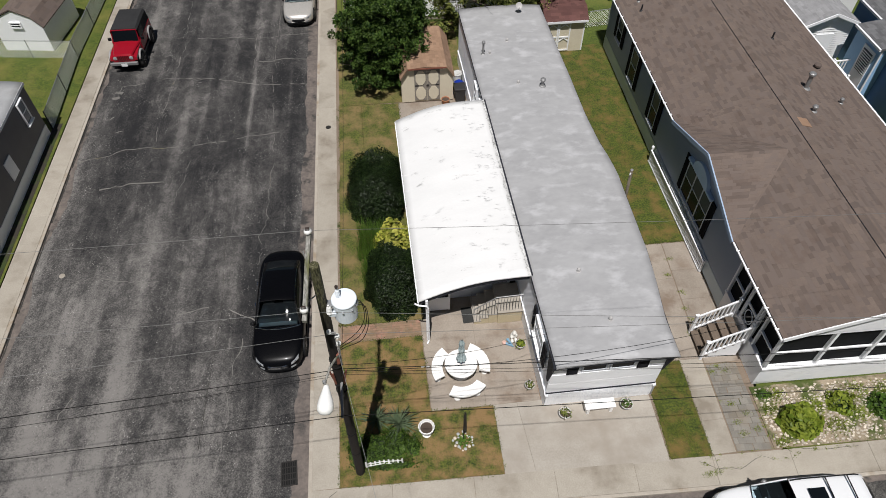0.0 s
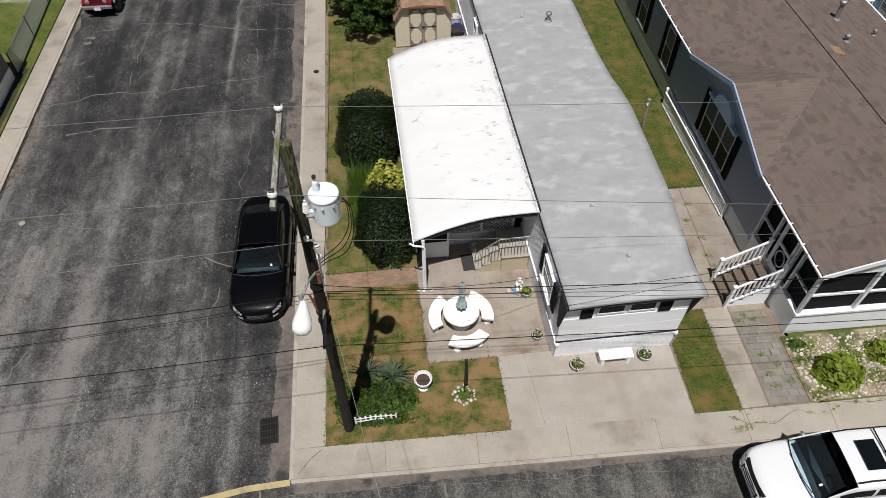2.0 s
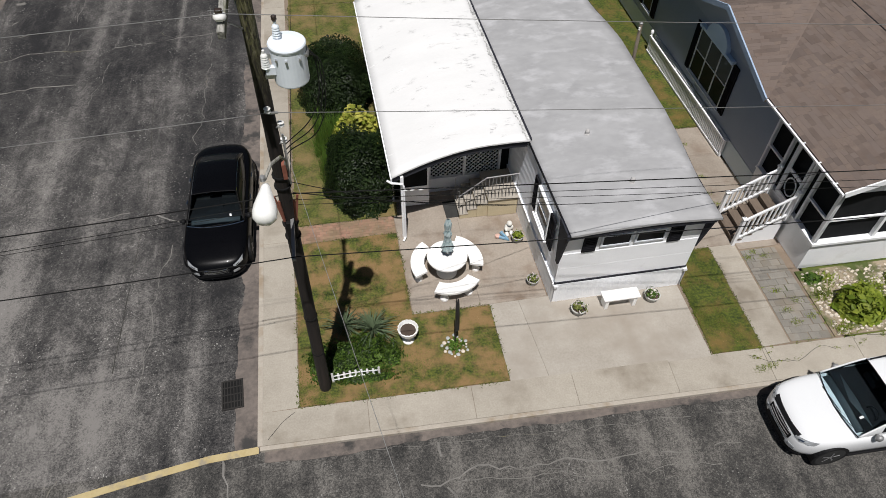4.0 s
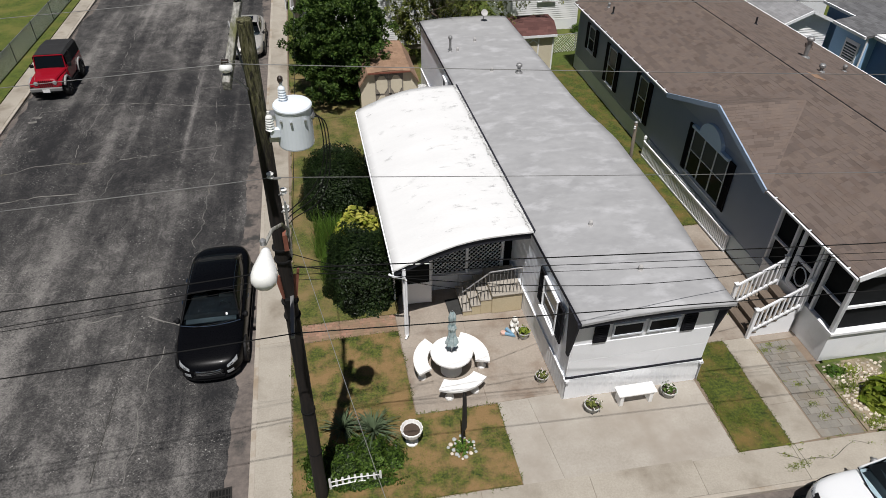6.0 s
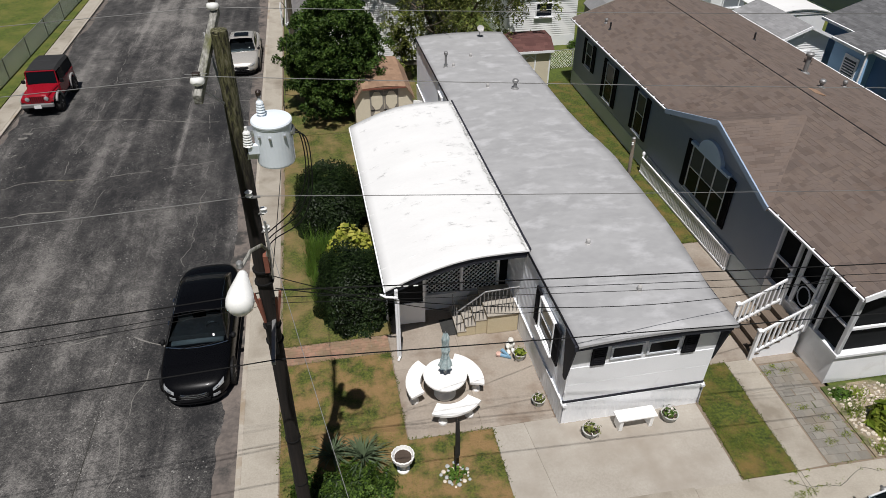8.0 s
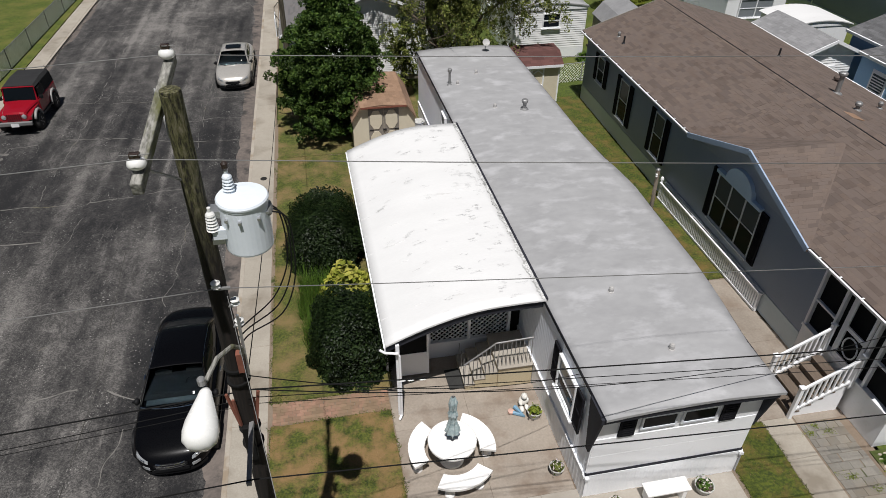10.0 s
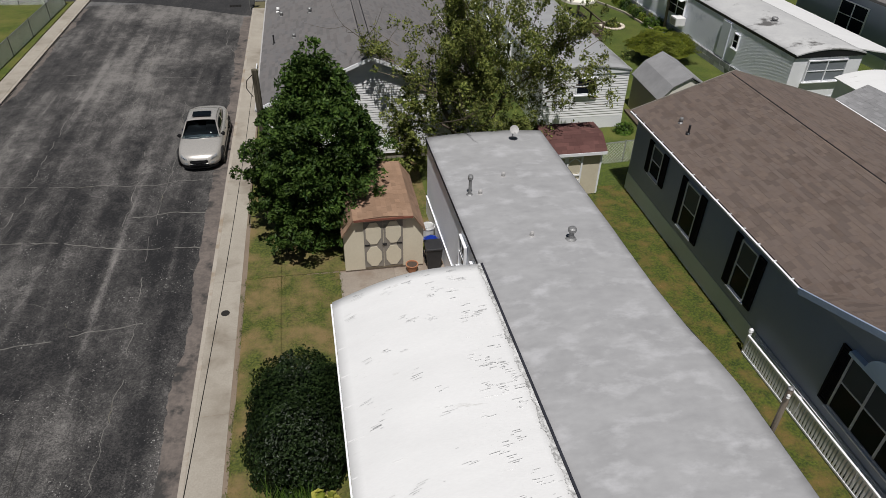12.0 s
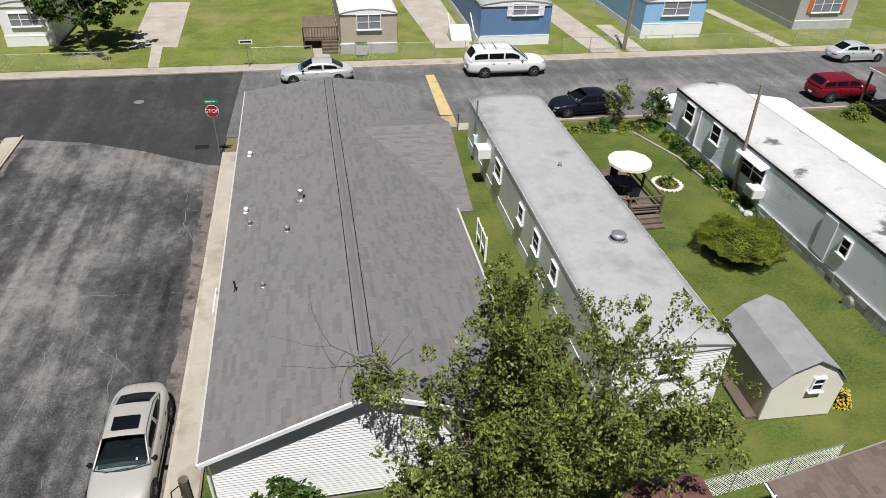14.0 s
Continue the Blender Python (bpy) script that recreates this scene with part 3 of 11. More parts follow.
    rim=surface("alloy_rim", (0.45, 0.45, 0.46), (0.55, 0.55, 0.56), 0.3, 20, 3, metal=0.8),
    chrome=surface("chrome", (0.62, 0.62, 0.63), (0.7, 0.7, 0.7), 0.12, 20, 3, metal=1.0),
    headlamp=surface("headlamp_lens", (0.24, 0.25, 0.26), (0.50, 0.52, 0.54), 0.12, 14, 6, coat=0.6, metal=0.3),
    taillamp=surface("red_lamp_lens", (0.30, 0.012, 0.012), (0.4, 0.02, 0.02), 0.15, 20, 3, coat=0.6),
    trim_black=surface("black_trim_plastic", (0.006, 0.006, 0.007), (0.012, 0.012, 0.013), 0.6, 20, 3, ior=1.25),
    softtop=surface("black_soft_top", (0.012, 0.012, 0.013), (0.024, 0.024, 0.025), 0.85, 40, 2, 0.5, 0.001),
    sign_red=surface("red_sign_sheet", (0.24, 0.010, 0.016), (0.28, 0.015, 0.022), 0.45, 10, 2),
    sign_green=surface("green_sign_sheet", (0.008, 0.22, 0.09), (0.012, 0.26, 0.11), 0.45, 10, 2),
    sign_white=surface("white_sign_sheet", (0.75, 0.75, 0.75), (0.8, 0.8, 0.8), 0.45, 10, 2),
    home_tan=surface("tan_siding", (0.40, 0.35, 0.29), (0.47, 0.42, 0.35), 0.6, 12, 1),
    home_blue=surface("blue_siding", (0.10, 0.19, 0.36), (0.14, 0.24, 0.42), 0.6, 12, 1),
    home_sky=surface("sky_blue_siding", (0.26, 0.46, 0.72), (0.33, 0.53, 0.78), 0.6, 12, 1),
    home_grey=surface("warm_grey_siding", (0.38, 0.37, 0.36), (0.46, 0.45, 0.44), 0.6, 12, 1),
    orange_trim=surface("orange_shutter", (0.5, 0.14, 0.05), (0.56, 0.18, 0.07), 0.6, 12, 1),
    pool_blue=surface("blue_cover", (0.16, 0.3, 0.42), (0.2, 0.36, 0.5), 0.5, 12, 1),
)


def aged_pole():
    """Creosoted timber that turns mossy and grey towards its top."""
    m = M["pole"].copy()
    m.name = "aged_pole_timber"
    t = m.node_tree
    bsdf = t.nodes["Principled BSDF"]
    lower = bsdf.inputs["Base Color"].links[0].from_socket
    co, sep, nz, add, r = t.nodes.new("ShaderNodeTexCoord"), t.nodes.new("ShaderNodeSeparateXYZ"), t.nodes.new("ShaderNodeTexNoise"), t.nodes.new("ShaderNodeMath"), t.nodes.new("ShaderNodeMapRange")
    mp, g, ramp = t.nodes.new("ShaderNodeMapping"), t.nodes.new("ShaderNodeTexNoise"), t.nodes.new("ShaderNodeValToRGB")
    t.links.new(co.outputs["Object"], sep.inputs[0])
    mp.inputs["Scale"].default_value = (1.5, 1.5, 0.30)
    t.links.new(co.outputs["Object"], mp.inputs[0])
    for n, sc in ((nz, 9.0), (g, 22.0)):
        n.inputs["Scale"].default_value, n.inputs["Detail"].default_value, n.inputs["Roughness"].default_value = sc, 7, 0.7
        t.links.new(mp.outputs[0], n.inputs["Vector"])
    add.operation = "MULTIPLY_ADD"
    add.inputs[1].default_value = 3.2
    t.links.new(nz.outputs["Fac"], add.inputs[0])
    t.links.new(sep.outputs[2], add.inputs[2])
    r.inputs[1].default_value, r.inputs[2].default_value = 10.6, 12.2
    t.links.new(add.outputs[0], r.inputs[0])
    e = ramp.color_ramp.elements
    e[0].position, e[0].color = 0.40, (0.012, 0.010, 0.008, 1)
    e[1].position, e[1].color = 0.70, (0.20, 0.178, 0.130, 1)
    mid = e.new(0.5)
    mid.color = (0.074, 0.073, 0.027, 1)
    t.links.new(g.outputs["Fac"], ramp.inputs[0])
    k = t.nodes.new("ShaderNodeMix")
    k.data_type = "RGBA"
    t.links.new(r.outputs[0], k.inputs[0])
    t.links.new(lower, k.inputs[6])
    t.links.new(ramp.outputs[0], k.inputs[7])
    t.links.new(k.outputs[2], bsdf.inputs["Base Color"])
    return m


M["pole_aged"] = aged_pole()


def paint(name, base, metal=0.0):
    m = surface(name, base, tuple(min(1, v * 1.08 + 0.001) for v in base), 0.3, 60, 1.0, 0.4, 0, metal=metal, coat=0.75 if max(base) > 0.1 else 0.12)
    m.node_tree.nodes["Principled BSDF"].inputs["Specular IOR Level"].default_value = 0.1
    return m


# ---- mesh helpers ----
def part(name, bm, material, parent=None, label="", at=None, smooth=False, data=None):
    """Links a bmesh (or shared mesh data) as one mesh object under a thing or a part."""
    if data is None:
        data = bpy.data.meshes.new(name)
        bmesh.ops.recalc_face_normals(bm, faces=bm.faces)
        if smooth:
            for f in bm.faces:
                f.smooth = True
        bm.to_mesh(data)
        bm.free()
        data.materials.append(M[material] if isinstance(material, str) else material)
    ob = new(name, data)
    if parent is not None:
        ob.parent = parent
    if at is not None:
        ob.matrix_basis = at if isinstance(at, Matrix) else Matrix.Translation(at)
    if label:
        ob["label"] = label
    return ob


def thing(name, at, label, category, group="", kind=""):
    ob = new(name)
    ob.empty_display_size = 0.2
    ob.matrix_basis = at if isinstance(at, Matrix) else Matrix.Translation(at)
    return tagged(ob, label, category, group, kind)


def raw(name, verts, faces, material, parent=None, at=None, smooth=False):
    me = bpy.data.meshes.new(name)
    me.from_pydata(verts, [], faces)
    me.materials.append(M[material] if isinstance(material, str) else material)
    if smooth:
        me.shade_smooth()
    return part(name, None, None, parent, at=at, data=me)


def B():
    return bmesh.new()


def box(bm, x0, x1, y0, y1, z0, z1, bevel=0.0):
    vs = [bm.verts.new((x, y, z)) for x in (x0, x1) for y in (y0, y1) for z in (z0, z1)]
    fs = [bm.faces.new([vs[i] for i in q]) for q in ((0, 1, 3, 2), (4, 6, 7, 5), (0, 4, 5, 1), (2, 3, 7, 6), (0, 2, 6, 4), (1, 5, 7, 3))]
    if bevel:
        es = list({e for f in fs for e in f.edges})
        bmesh.ops.bevel(bm, geom=es, offset=bevel, segments=2, affect="EDGES", profile=0.5)
    return bm


def prism(bm, pts, d):
    """A flat polygon of 3D points, pulled along d into a solid."""
    d = Vector(d)
    a = [bm.verts.new(p) for p in pts]
    b = [bm.verts.new(Vector(p) + d) for p in pts]
    n = len(pts)
    bm.faces.new(a)
    bm.faces.new(b[::-1])
    for i in range(n):
        bm.faces.new((a[i], b[i], b[(i + 1) % n], a[(i + 1) % n]))
    return bm


def beam(bm, p, q, w, h, up=(0, 0, 1)):
    """A squared bar from p to q, w wide and h high."""
    p, q = Vector(p), Vector(q)
    d = (q - p).normalized()
    s = d.cross(Vector(up))
    if s.length < 1e-4:
        s = d.cross(Vector((0, 1, 0)))
    s.normalize()
    u = s.cross(d).normalized()
    ring = [p + s * a * w / 2 + u * b * h / 2 for a, b in ((-1, -1), (1, -1), (1, 1), (-1, 1))]
    return prism(bm, ring, q - p)


def tube(bm, pts, r, seg=8, cap=True):
    """A round bar through points; r may be a number or one for each point."""
    pts = [Vector(p) for p in pts]
    rs = r if isinstance(r, (list, tuple)) else [r] * len(pts)
    rings = []
    side = None
    for i, p in enumerate(pts):
        d = (pts[min(i + 1, len(pts) - 1)] - pts[max(i - 1, 0)]).normalized()
        if side is None:
            side = d.cross(Vector((0, 0, 1)))
            if side.length < 1e-3:
                side = d.cross(Vector((0, 1, 0)))
        side = (side - d * side.dot(d)).normalized()
        up = d.cross(side)
        rings.append([bm.verts.new(p + rs[i] * (math.cos(k * math.tau / seg) * side + math.sin(k * math.tau / seg) * up)) for k in range(seg)])
    for a, b in zip(rings, rings[1:]):
        for k in range(seg):
            bm.faces.new((a[k], a[(k + 1) % seg], b[(k + 1) % seg], b[k]))
    if cap:
        bm.faces.new(rings[0])
        bm.faces.new(rings[-1][::-1])
    return bm


def lathe(bm, profile, at=(0, 0, 0), seg=20, axis="z"):
    """A turned solid from (radius, height) rows."""
    at = Vector(at)
    rings = []
    for r, h in profile:
        ring = []
        for k in range(seg):
            c, s = math.cos(k * math.tau / seg) * r, math.sin(k * math.tau / seg) * r
            ring.append(bm.verts.new(at + Vector({"z": (c, s, h), "y": (c, h, s), "x": (h, c, s)}[axis])))
        rings.append(ring)
    for a, b in zip(rings, rings[1:]):
        for k in range(seg):
            bm.faces.new((a[k], a[(k + 1) % seg], b[(k + 1) % seg], b[k]))
    bm.faces.new(rings[0][::-1])
    bm.faces.new(rings[-1])
    return bm


def slab(bm, pts, z0, z1):
    return prism(bm, [(x, y, z0) for x, y in pts], (0, 0, z1 - z0))


def inside(p, poly):
    x, y = p
    hit = False
    for (x0, y0), (x1, y1) in zip(poly, poly[1:] + poly[:1]):
        if (y0 > y) != (y1 > y) and x < (x1 - x0) * (y - y0) / (y1 - y0) + x0:
            hit = not hit
    return hit


def leaves(name, spots, size, material, parent=None, seed=1, shape=1.9, droop=0.2, tilt=1.1):
    """Many small folded leaves, one at each spot (x, y, z); they lie open to the sky, more loosely the larger the tilt."""
    rng = np.random.default_rng(seed)
    spots = np.asarray(spots, float)
    n = len(spots)
    k = rng.normal(size=(n, 3)) * tilt + (0, 0, 1)
    k /= np.linalg.norm(k, axis=1)[:, None]
    u = rng.normal(size=(n, 3))
    u -= (u * k).sum(1)[:, None] * k
    u[:, 2] -= droop
    u /= np.linalg.norm(u, axis=1)[:, None]
    w = np.cross(k, u)
    w /= np.linalg.norm(w, axis=1)[:, None]
    s = (size * rng.uniform(0.6, 1.3, n))[:, None]
    tip, root = spots + u * s * shape / 2, spots - u * s * shape / 2
    l, r = spots + w * s / 2 + k * s * 0.16, spots - w * s / 2 + k * s * 0.16
    verts = np.stack([root, l, tip, r], 1).reshape(-1, 3)
    idx = np.arange(n)[:, None] * 4
    faces = np.concatenate([idx + [0, 1, 2], idx + [0, 2, 3]])
    return raw(name, verts.tolist(), faces.tolist(), material, parent)


def blades(name, spots, height, width, material, parent=None, seed=1, lean=1.7):
    """Narrow pointed blades of grass, rooted at the spots."""
    rng = np.random.default_rng(seed)
    spots = np.asarray(spots, float)
    n = len(spots)
    a = rng.uniform(0, math.tau, n)
    h = height * rng.uniform(0.5, 1.3, n)
    d = np.stack([np.cos(a), np.sin(a), np.zeros(n)], 1)
    s = np.stack([-np.sin(a), np.cos(a), np.zeros(n)], 1) * (width / 2)
    top = spots + d * (h * rng.uniform(0, lean, n))[:, None] + np.stack([np.zeros(n), np.zeros(n), h], 1)
    verts = np.stack([spots - s, spots + s, top], 1).reshape(-1, 3)
    faces = np.arange(3 * n).reshape(-1, 3)
    return raw(name, verts.tolist(), faces.tolist(), material, parent)


# ---- ground ----
def sheet(name, pts, z0, z1, material, label, category="", kind="structure"):
    ob = part(name, slab(B(), pts, z0, z1), material)
    return tagged(ob, label, category or name.replace("_", " "), kind=kind)


def rect(x0, x1, y0, y1):
    return [(x0, y0), (x1, y0), (x1, y1), (x0, y1)]


def turf(name, pts, material, label, step=0.28, z=0.012, rough=0.022):
    """A lawn: an uneven skin over a thick sod, with a ragged outline."""
    xs, ys = [p[0] for p in pts], [p[1] for p in pts]
    bm = slab(B(), pts, -0.14, z)
    top = [f for f in bm.faces if f.calc_center_median().z > z - 1e-4]
    n = max(1, min(40, int(max(max(xs) - min(xs), max(ys) - min(ys)) / step / 4)))
    bmesh.ops.subdivide_edges(bm, edges=list({e for f in top for e in f.edges}), cuts=n, use_grid_fill=True)
    for v in bm.verts:
        if v.co.z > z - 1e-4:
            k = noise.noise(v.co * 1.7)
            v.co.z += rough * k
            v.co.x += 0.035 * noise.noise(v.co * 3 + Vector((9, 0, 0)))
            v.co.y += 0.035 * noise.noise(v.co * 3 + Vector((0, 9, 0)))
    return tagged(part(name, bm, material), label, "lawn", kind="structure")


sheet("ground", rect(-1500, 1500, -1500, 1500), -1.0, -0.16, "earth", "wide flat earth and grass under the whole park")
sheet("road", rect(-14.95, -3.22, 6.86, 60.75), -0.155, -0.10, "road", "worn dark grey asphalt side street with pale cracks")
sheet("street_south", rect(-160, 160, -4.5, 6.86), -0.155, -0.104, "road_south", "worn dark asphalt street in front of the homes", "road")
sheet("street_north", rect(-160, 160, 60.75, 71.55), -0.155, -0.104, "road_far", "grey asphalt cross street with worn paler lanes", "road")
sheet("fresh_patch", [(-60, 60.9), (-15.2, 62.0), (-11, 61.0), (-7.7, 59.5), (-3.9, 57.3), (-3.24, 57.2), (-3.24, 61.2), (-2.8, 71.5), (-60, 71.5)],
      -0.1045, -0.094, "road_new", "fresh black asphalt patch across the street corner", "road")


def ragged(p, q, width, side, seed, amount=0.22):
    """Outline of a strip from p to q whose edge away from the kerb is torn."""
    p, q = Vector(p), Vector(q)
    d = (q - p).normalized()
    s = Vector((-d.y, d.x)) * side
    n = int((q - p).length / 0.12)
    edge = []
    for i in range(n + 1):
        o = width + amount * (noise.noise(Vector((i * 0.035, seed, 0))) * 1.6 + 0.6 * noise.noise(Vector((i * 0.16, seed, 4))) + 0.35 * noise.noise(Vector((i * 0.55, seed, 7))))
        edge.append(p.lerp(q, i / n) + s * max(o, 0.04))
    return [tuple(p), tuple(q)] + [tuple(v) for v in edge[::-1]]


sheet("gutter_strip", ragged((-3.24, 6.9), (-3.18, 57.0), 0.66, 1, 3, 0.16), -0.12, -0.092, "gutter", "gritty grey-brown gutter strip beside the kerb", "gutter")
sheet("gutter_strip", ragged((-14.93, 6.9), (-14.75, 60.0), 0.35, -1, 8), -0.12, -0.093, "gutter", "gritty grey-brown gutter strip beside the kerb", "gutter")
sheet("gutter_strip", ragged((-3.2, 6.9), (30, 6.1), 0.30, -1, 12, 0.10), -0.12, -0.094, "gutter", "sandy gutter strip along the front kerb", "gutter")
sheet("verge_south", rect(-160, 160, -40, -4.5), -0.155, 0.0, "lawn_green", "green verge across the front street", "lawn")

# kerbs: real steps beside the roads
for pts, mat in (([(-3.36, 6.98), (-3.22, 6.98), (-3.14, 58.6), (-3.28, 58.6)], "kerb"),
                 ([(-15.02, -3), (-14.88, -3), (-14.62, 62.2), (-14.76, 62.2)], "kerb"),
                 ([(-3.3, 6.86), (12.5, 6.38), (60, 5.6), (60, 5.72), (12.5, 6.50), (-3.3, 6.98)], "kerb"),
                 ([(8.6, 60.75), (120, 59.4), (120, 59.55), (8.6, 60.9)], "kerb"),
                 (rect(-120, 120, 71.5, 71.68), "kerb")):
    ob = part("kerb", slab(B(), pts, -0.15, 0.006), mat)
    bv = ob.modifiers.new("edge", "BEVEL")
    bv.width, bv.segments = 0.02, 2
    tagged(ob, "weathered pale concrete kerb along the road", "kerb", kind="structure")
sheet("painted_kerb_line", [(-3.34, 6.84), (-3.34, 7.02), (-4.5, 6.98), (-6.3, 6.72), (-8.0, 6.44), (-10.5, 5.9), (-10.5, 5.72), (-8.0, 6.26), (-6.3, 6.54), (-4.5, 6.80)],
      -0.102, -0.088, "kerb_yellow", "worn yellow painted line across the side street", "road marking")
sheet("stop_stripe", [(9.94, 60.9), (10.81, 60.9), (10.87, 69.6), (10.21, 69.6)], -0.1, -0.092, "stripe", "wide yellow stripe painted on the cross street", "road marking")


def paved(name, quad, along, across, material, label, piece, gap=0.005, z1=0.0, thick=0.13, group=None, category="pavement"):
    """A strip of flags: the four corners, how many along and across; each flag is a piece of its own."""
    base = thing(name, (0, 0, 0), label, category, kind="structure")
    a, b, c, d = [Vector((*p, 0)) for p in quad]
    rng = random.Random(len(name) + along)
    bond = piece in ("brick", "paver")

    def at(u, v):
        return (a.lerp(b, u)).lerp(d.lerp(c, u), v)
    for i in range(-1 if bond else 0, along):
        for j in range(across):
            shift = (j % 2) * 0.5 + rng.uniform(-0.06, 0.06) if bond else 0
            u0, u1, v0, v1 = max((i + shift) / along, 0), min((i + 1 + shift) / along, 1), j / across, (j + 1) / across
            if u1 - u0 < 0.2 / along:
                continue
            p = [at(u0, v0), at(u1, v0), at(u1, v1), at(u0, v1)]
            m = sum(p, Vector()) / 4
            q = [x + (m - x).normalized() * gap * 0.7 for x in p]
            dz = rng.uniform(-0.003, 0.003)
            bm = B()
            lo = [bm.verts.new((x - m) - Vector((0, 0, thick))) for x in q]
            mid = [bm.verts.new((x - m) - Vector((0, 0, 0.006))) for x in q]
            hi = [bm.verts.new((x - m) * (1 - 0.006 / max((x - m).length, 0.05))) for x in q]
            bm.faces.new(hi)
            for k in range(4):
                bm.faces.new((mid[k], mid[(k + 1) % 4], hi[(k + 1) % 4], hi[k]))
                bm.faces.new((lo[k], lo[(k + 1) % 4], mid[(k + 1) % 4], mid[k]))
            part(piece, bm, material, base, at=m + Vector((0, 0, z1 + dz)))
    return base


sheet("pavement_bed", [(-3.3, 6.95), (60, 5.7), (60, 7.2), (12, 7.5), (-2.3, 7.75), (-2.2, 58.5), (-3.2, 58.5)], -0.14, -0.010, "joint", "sandy joint bed under the pavement", "pavement")
paved("pavement_side", [(-3.27, 7.85), (-3.17, 58.6), (-2.28, 58.6), (-2.34, 7.85)], 18, 1, "concrete", "pale concrete pavement beside the side street", "flag")
paved("pavement_front", [(-3.3, 6.98), (12.5, 6.50), (12.6, 7.50), (-3.3, 7.85)], 6, 1, "concrete", "pale concrete pavement in front of the homes", "flag")
paved("pavement_front", [(12.5, 6.50), (40, 6.05), (40, 7.1), (12.6, 7.50)], 10, 1, "concrete", "pale concrete pavement in front of the homes", "flag")
paved("pavement_west", [(-15.9, -3), (-15.55, 62.0), (-14.77, 62.0), (-15.02, -3)], 40, 1, "concrete", "pale concrete pavement on the far side of the street", "flag", gap=0.003)
sheet("pavement_north", rect(-120, 120, 71.68, 72.75), -0.14, 0.0, "concrete", "pale concrete pavement along the cross street", "pavement")
sheet("pavement_corner", [(8.7, 60.0), (13.5, 59.8), (13.5, 60.8), (8.7, 60.9)], -0.14, 0.002, "concrete", "pale concrete landing by the cross street", "pavement")

paved("patio", [(0.87, 10.2), (4.72, 10.2), (4.72, 15.0), (0.80, 15.0)], 2, 2, "patio_brown", "sunlit pale concrete patio beside the grey home", "patio_slab", category="patio")
paved("driveway", [(4.06, 7.62), (8.53, 7.54), (8.57, 10.2), (3.87, 10.2)], 1, 1, "patio", "wide pale concrete apron before the grey home", "driveway_slab", category="driveway")
paved("driveway", [(3.04, 7.66), (4.06, 7.62), (3.87, 10.2), (3.04, 10.2)], 1, 1, "patio", "narrow pale concrete strip beside the apron", "driveway_slab", category="driveway")
paved("shed_apron", [(0.74, 23.0), (4.62, 23.0), (4.62, 27.5), (0.74, 27.5)], 2, 2, "patio_brown", "stained concrete apron before the garden shed", "patio_slab", category="patio")
paved("side_path", [(10.0, 7.58), (10.82, 7.60), (10.95, 11.2), (10.12, 11.2)], 1, 3, "concrete", "pale concrete side path", "path_slab", category="path")
paved("side_path", [(8.9, 11.2), (10.95, 11.2), (11.25, 16.75), (8.9, 16.75)], 1, 3, "patio_brown", "pale concrete side path between the homes", "path_slab", category="path")
paved("paver_path", [(10.86, 7.62), (12.06, 7.55), (12.12, 10.9), (11.0, 10.9)], 4, 14, "paver", "grey paver path with weeds in its joints", "paver", gap=0.007, category="path")
paved("side_path", [(10.98, 10.95), (12.35, 10.95), (12.35, 16.75), (11.28, 16.75)], 1, 4, "patio_brown", "stained concrete walk along the slate house", "path_slab", gap=0.007, category="path")
paved("brick_path", [(-2.22, 13.33), (0.80, 13.33), (0.80, 14.05), (-2.22, 14.05)], 15, 7, "brick", "sunken red brick path across the lawn", "brick", gap=0.006, z1=0.004, category="path")
sheet("soil_bed", rect(-2.3, 12.5, 7.4, 31), -0.14, -0.012, "joint", "sandy soil under the paths and slabs", "soil")
sheet("soil_bed", [(-2.15, 27.6), (1.2, 27.6), (4.5, 28.5), (4.6, 35.0), (-2.2, 35.0)], -0.13, 0.012, "lawn_dry", "dry straw-brown lawn under the tree", "lawn")
# the dark home's cast shadow is put into this planted strip's colour
sheet("soil_bed", rect(-16.34, -15.93, 9.3, 27.8), -0.13, 0.02, "bed_shade", "planted strip with the dark home's shade in its colour", "soil")

LAWN_CORNER = [(-2.33, 7.86), (3.02, 7.72), (3.02, 10.14), (0.84, 10.18), (0.80, 13.30), (-2.25, 13.30)]
LAWN_SIDE = [(-2.25, 14.08), (0.95, 14.08), (0.85, 27.5), (-2.15, 27.6)]
LAWN_STRIP = [(8.58, 7.60), (9.97, 7.57), (10.08, 11.15), (8.75, 11.15)]
LAWN_BACK = [(8.65, 16.8), (12.4, 16.8), (12.7, 31.6), (8.6, 31.6)]
turf("lawn_corner", LAWN_CORNER, "lawn", "patchy green and straw-brown corner lawn")
turf("lawn_side", LAWN_SIDE, "lawn_dry", "patchy dry lawn beside the shrubs")
turf("lawn_strip", LAWN_STRIP, "lawn_strip", "narrow green lawn strip with bare soil")
turf("lawn_back", LAWN_BACK, "lawn_strip", "sunlit green side yard between two homes")
turf("lawn_rear", [(-2.2, 31.6), (40, 31.6), (40, 59.9), (-2.2, 60.4)], "lawn_yard", "bright green back yards", step=1.0, z=-0.006)
turf("lawn_west", [(-120, -4), (-15.95, -4), (-15.6, 61.5), (-120, 61.5)], "lawn_green", "bright green yards across the side street", step=2.0)
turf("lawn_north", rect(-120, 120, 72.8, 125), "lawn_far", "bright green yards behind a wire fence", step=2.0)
sheet("lawn_east", rect(12.4, 120, 7.4, 31.6), -0.14, -0.012, "lawn_yard", "green yards past the brown-roofed home", "lawn")
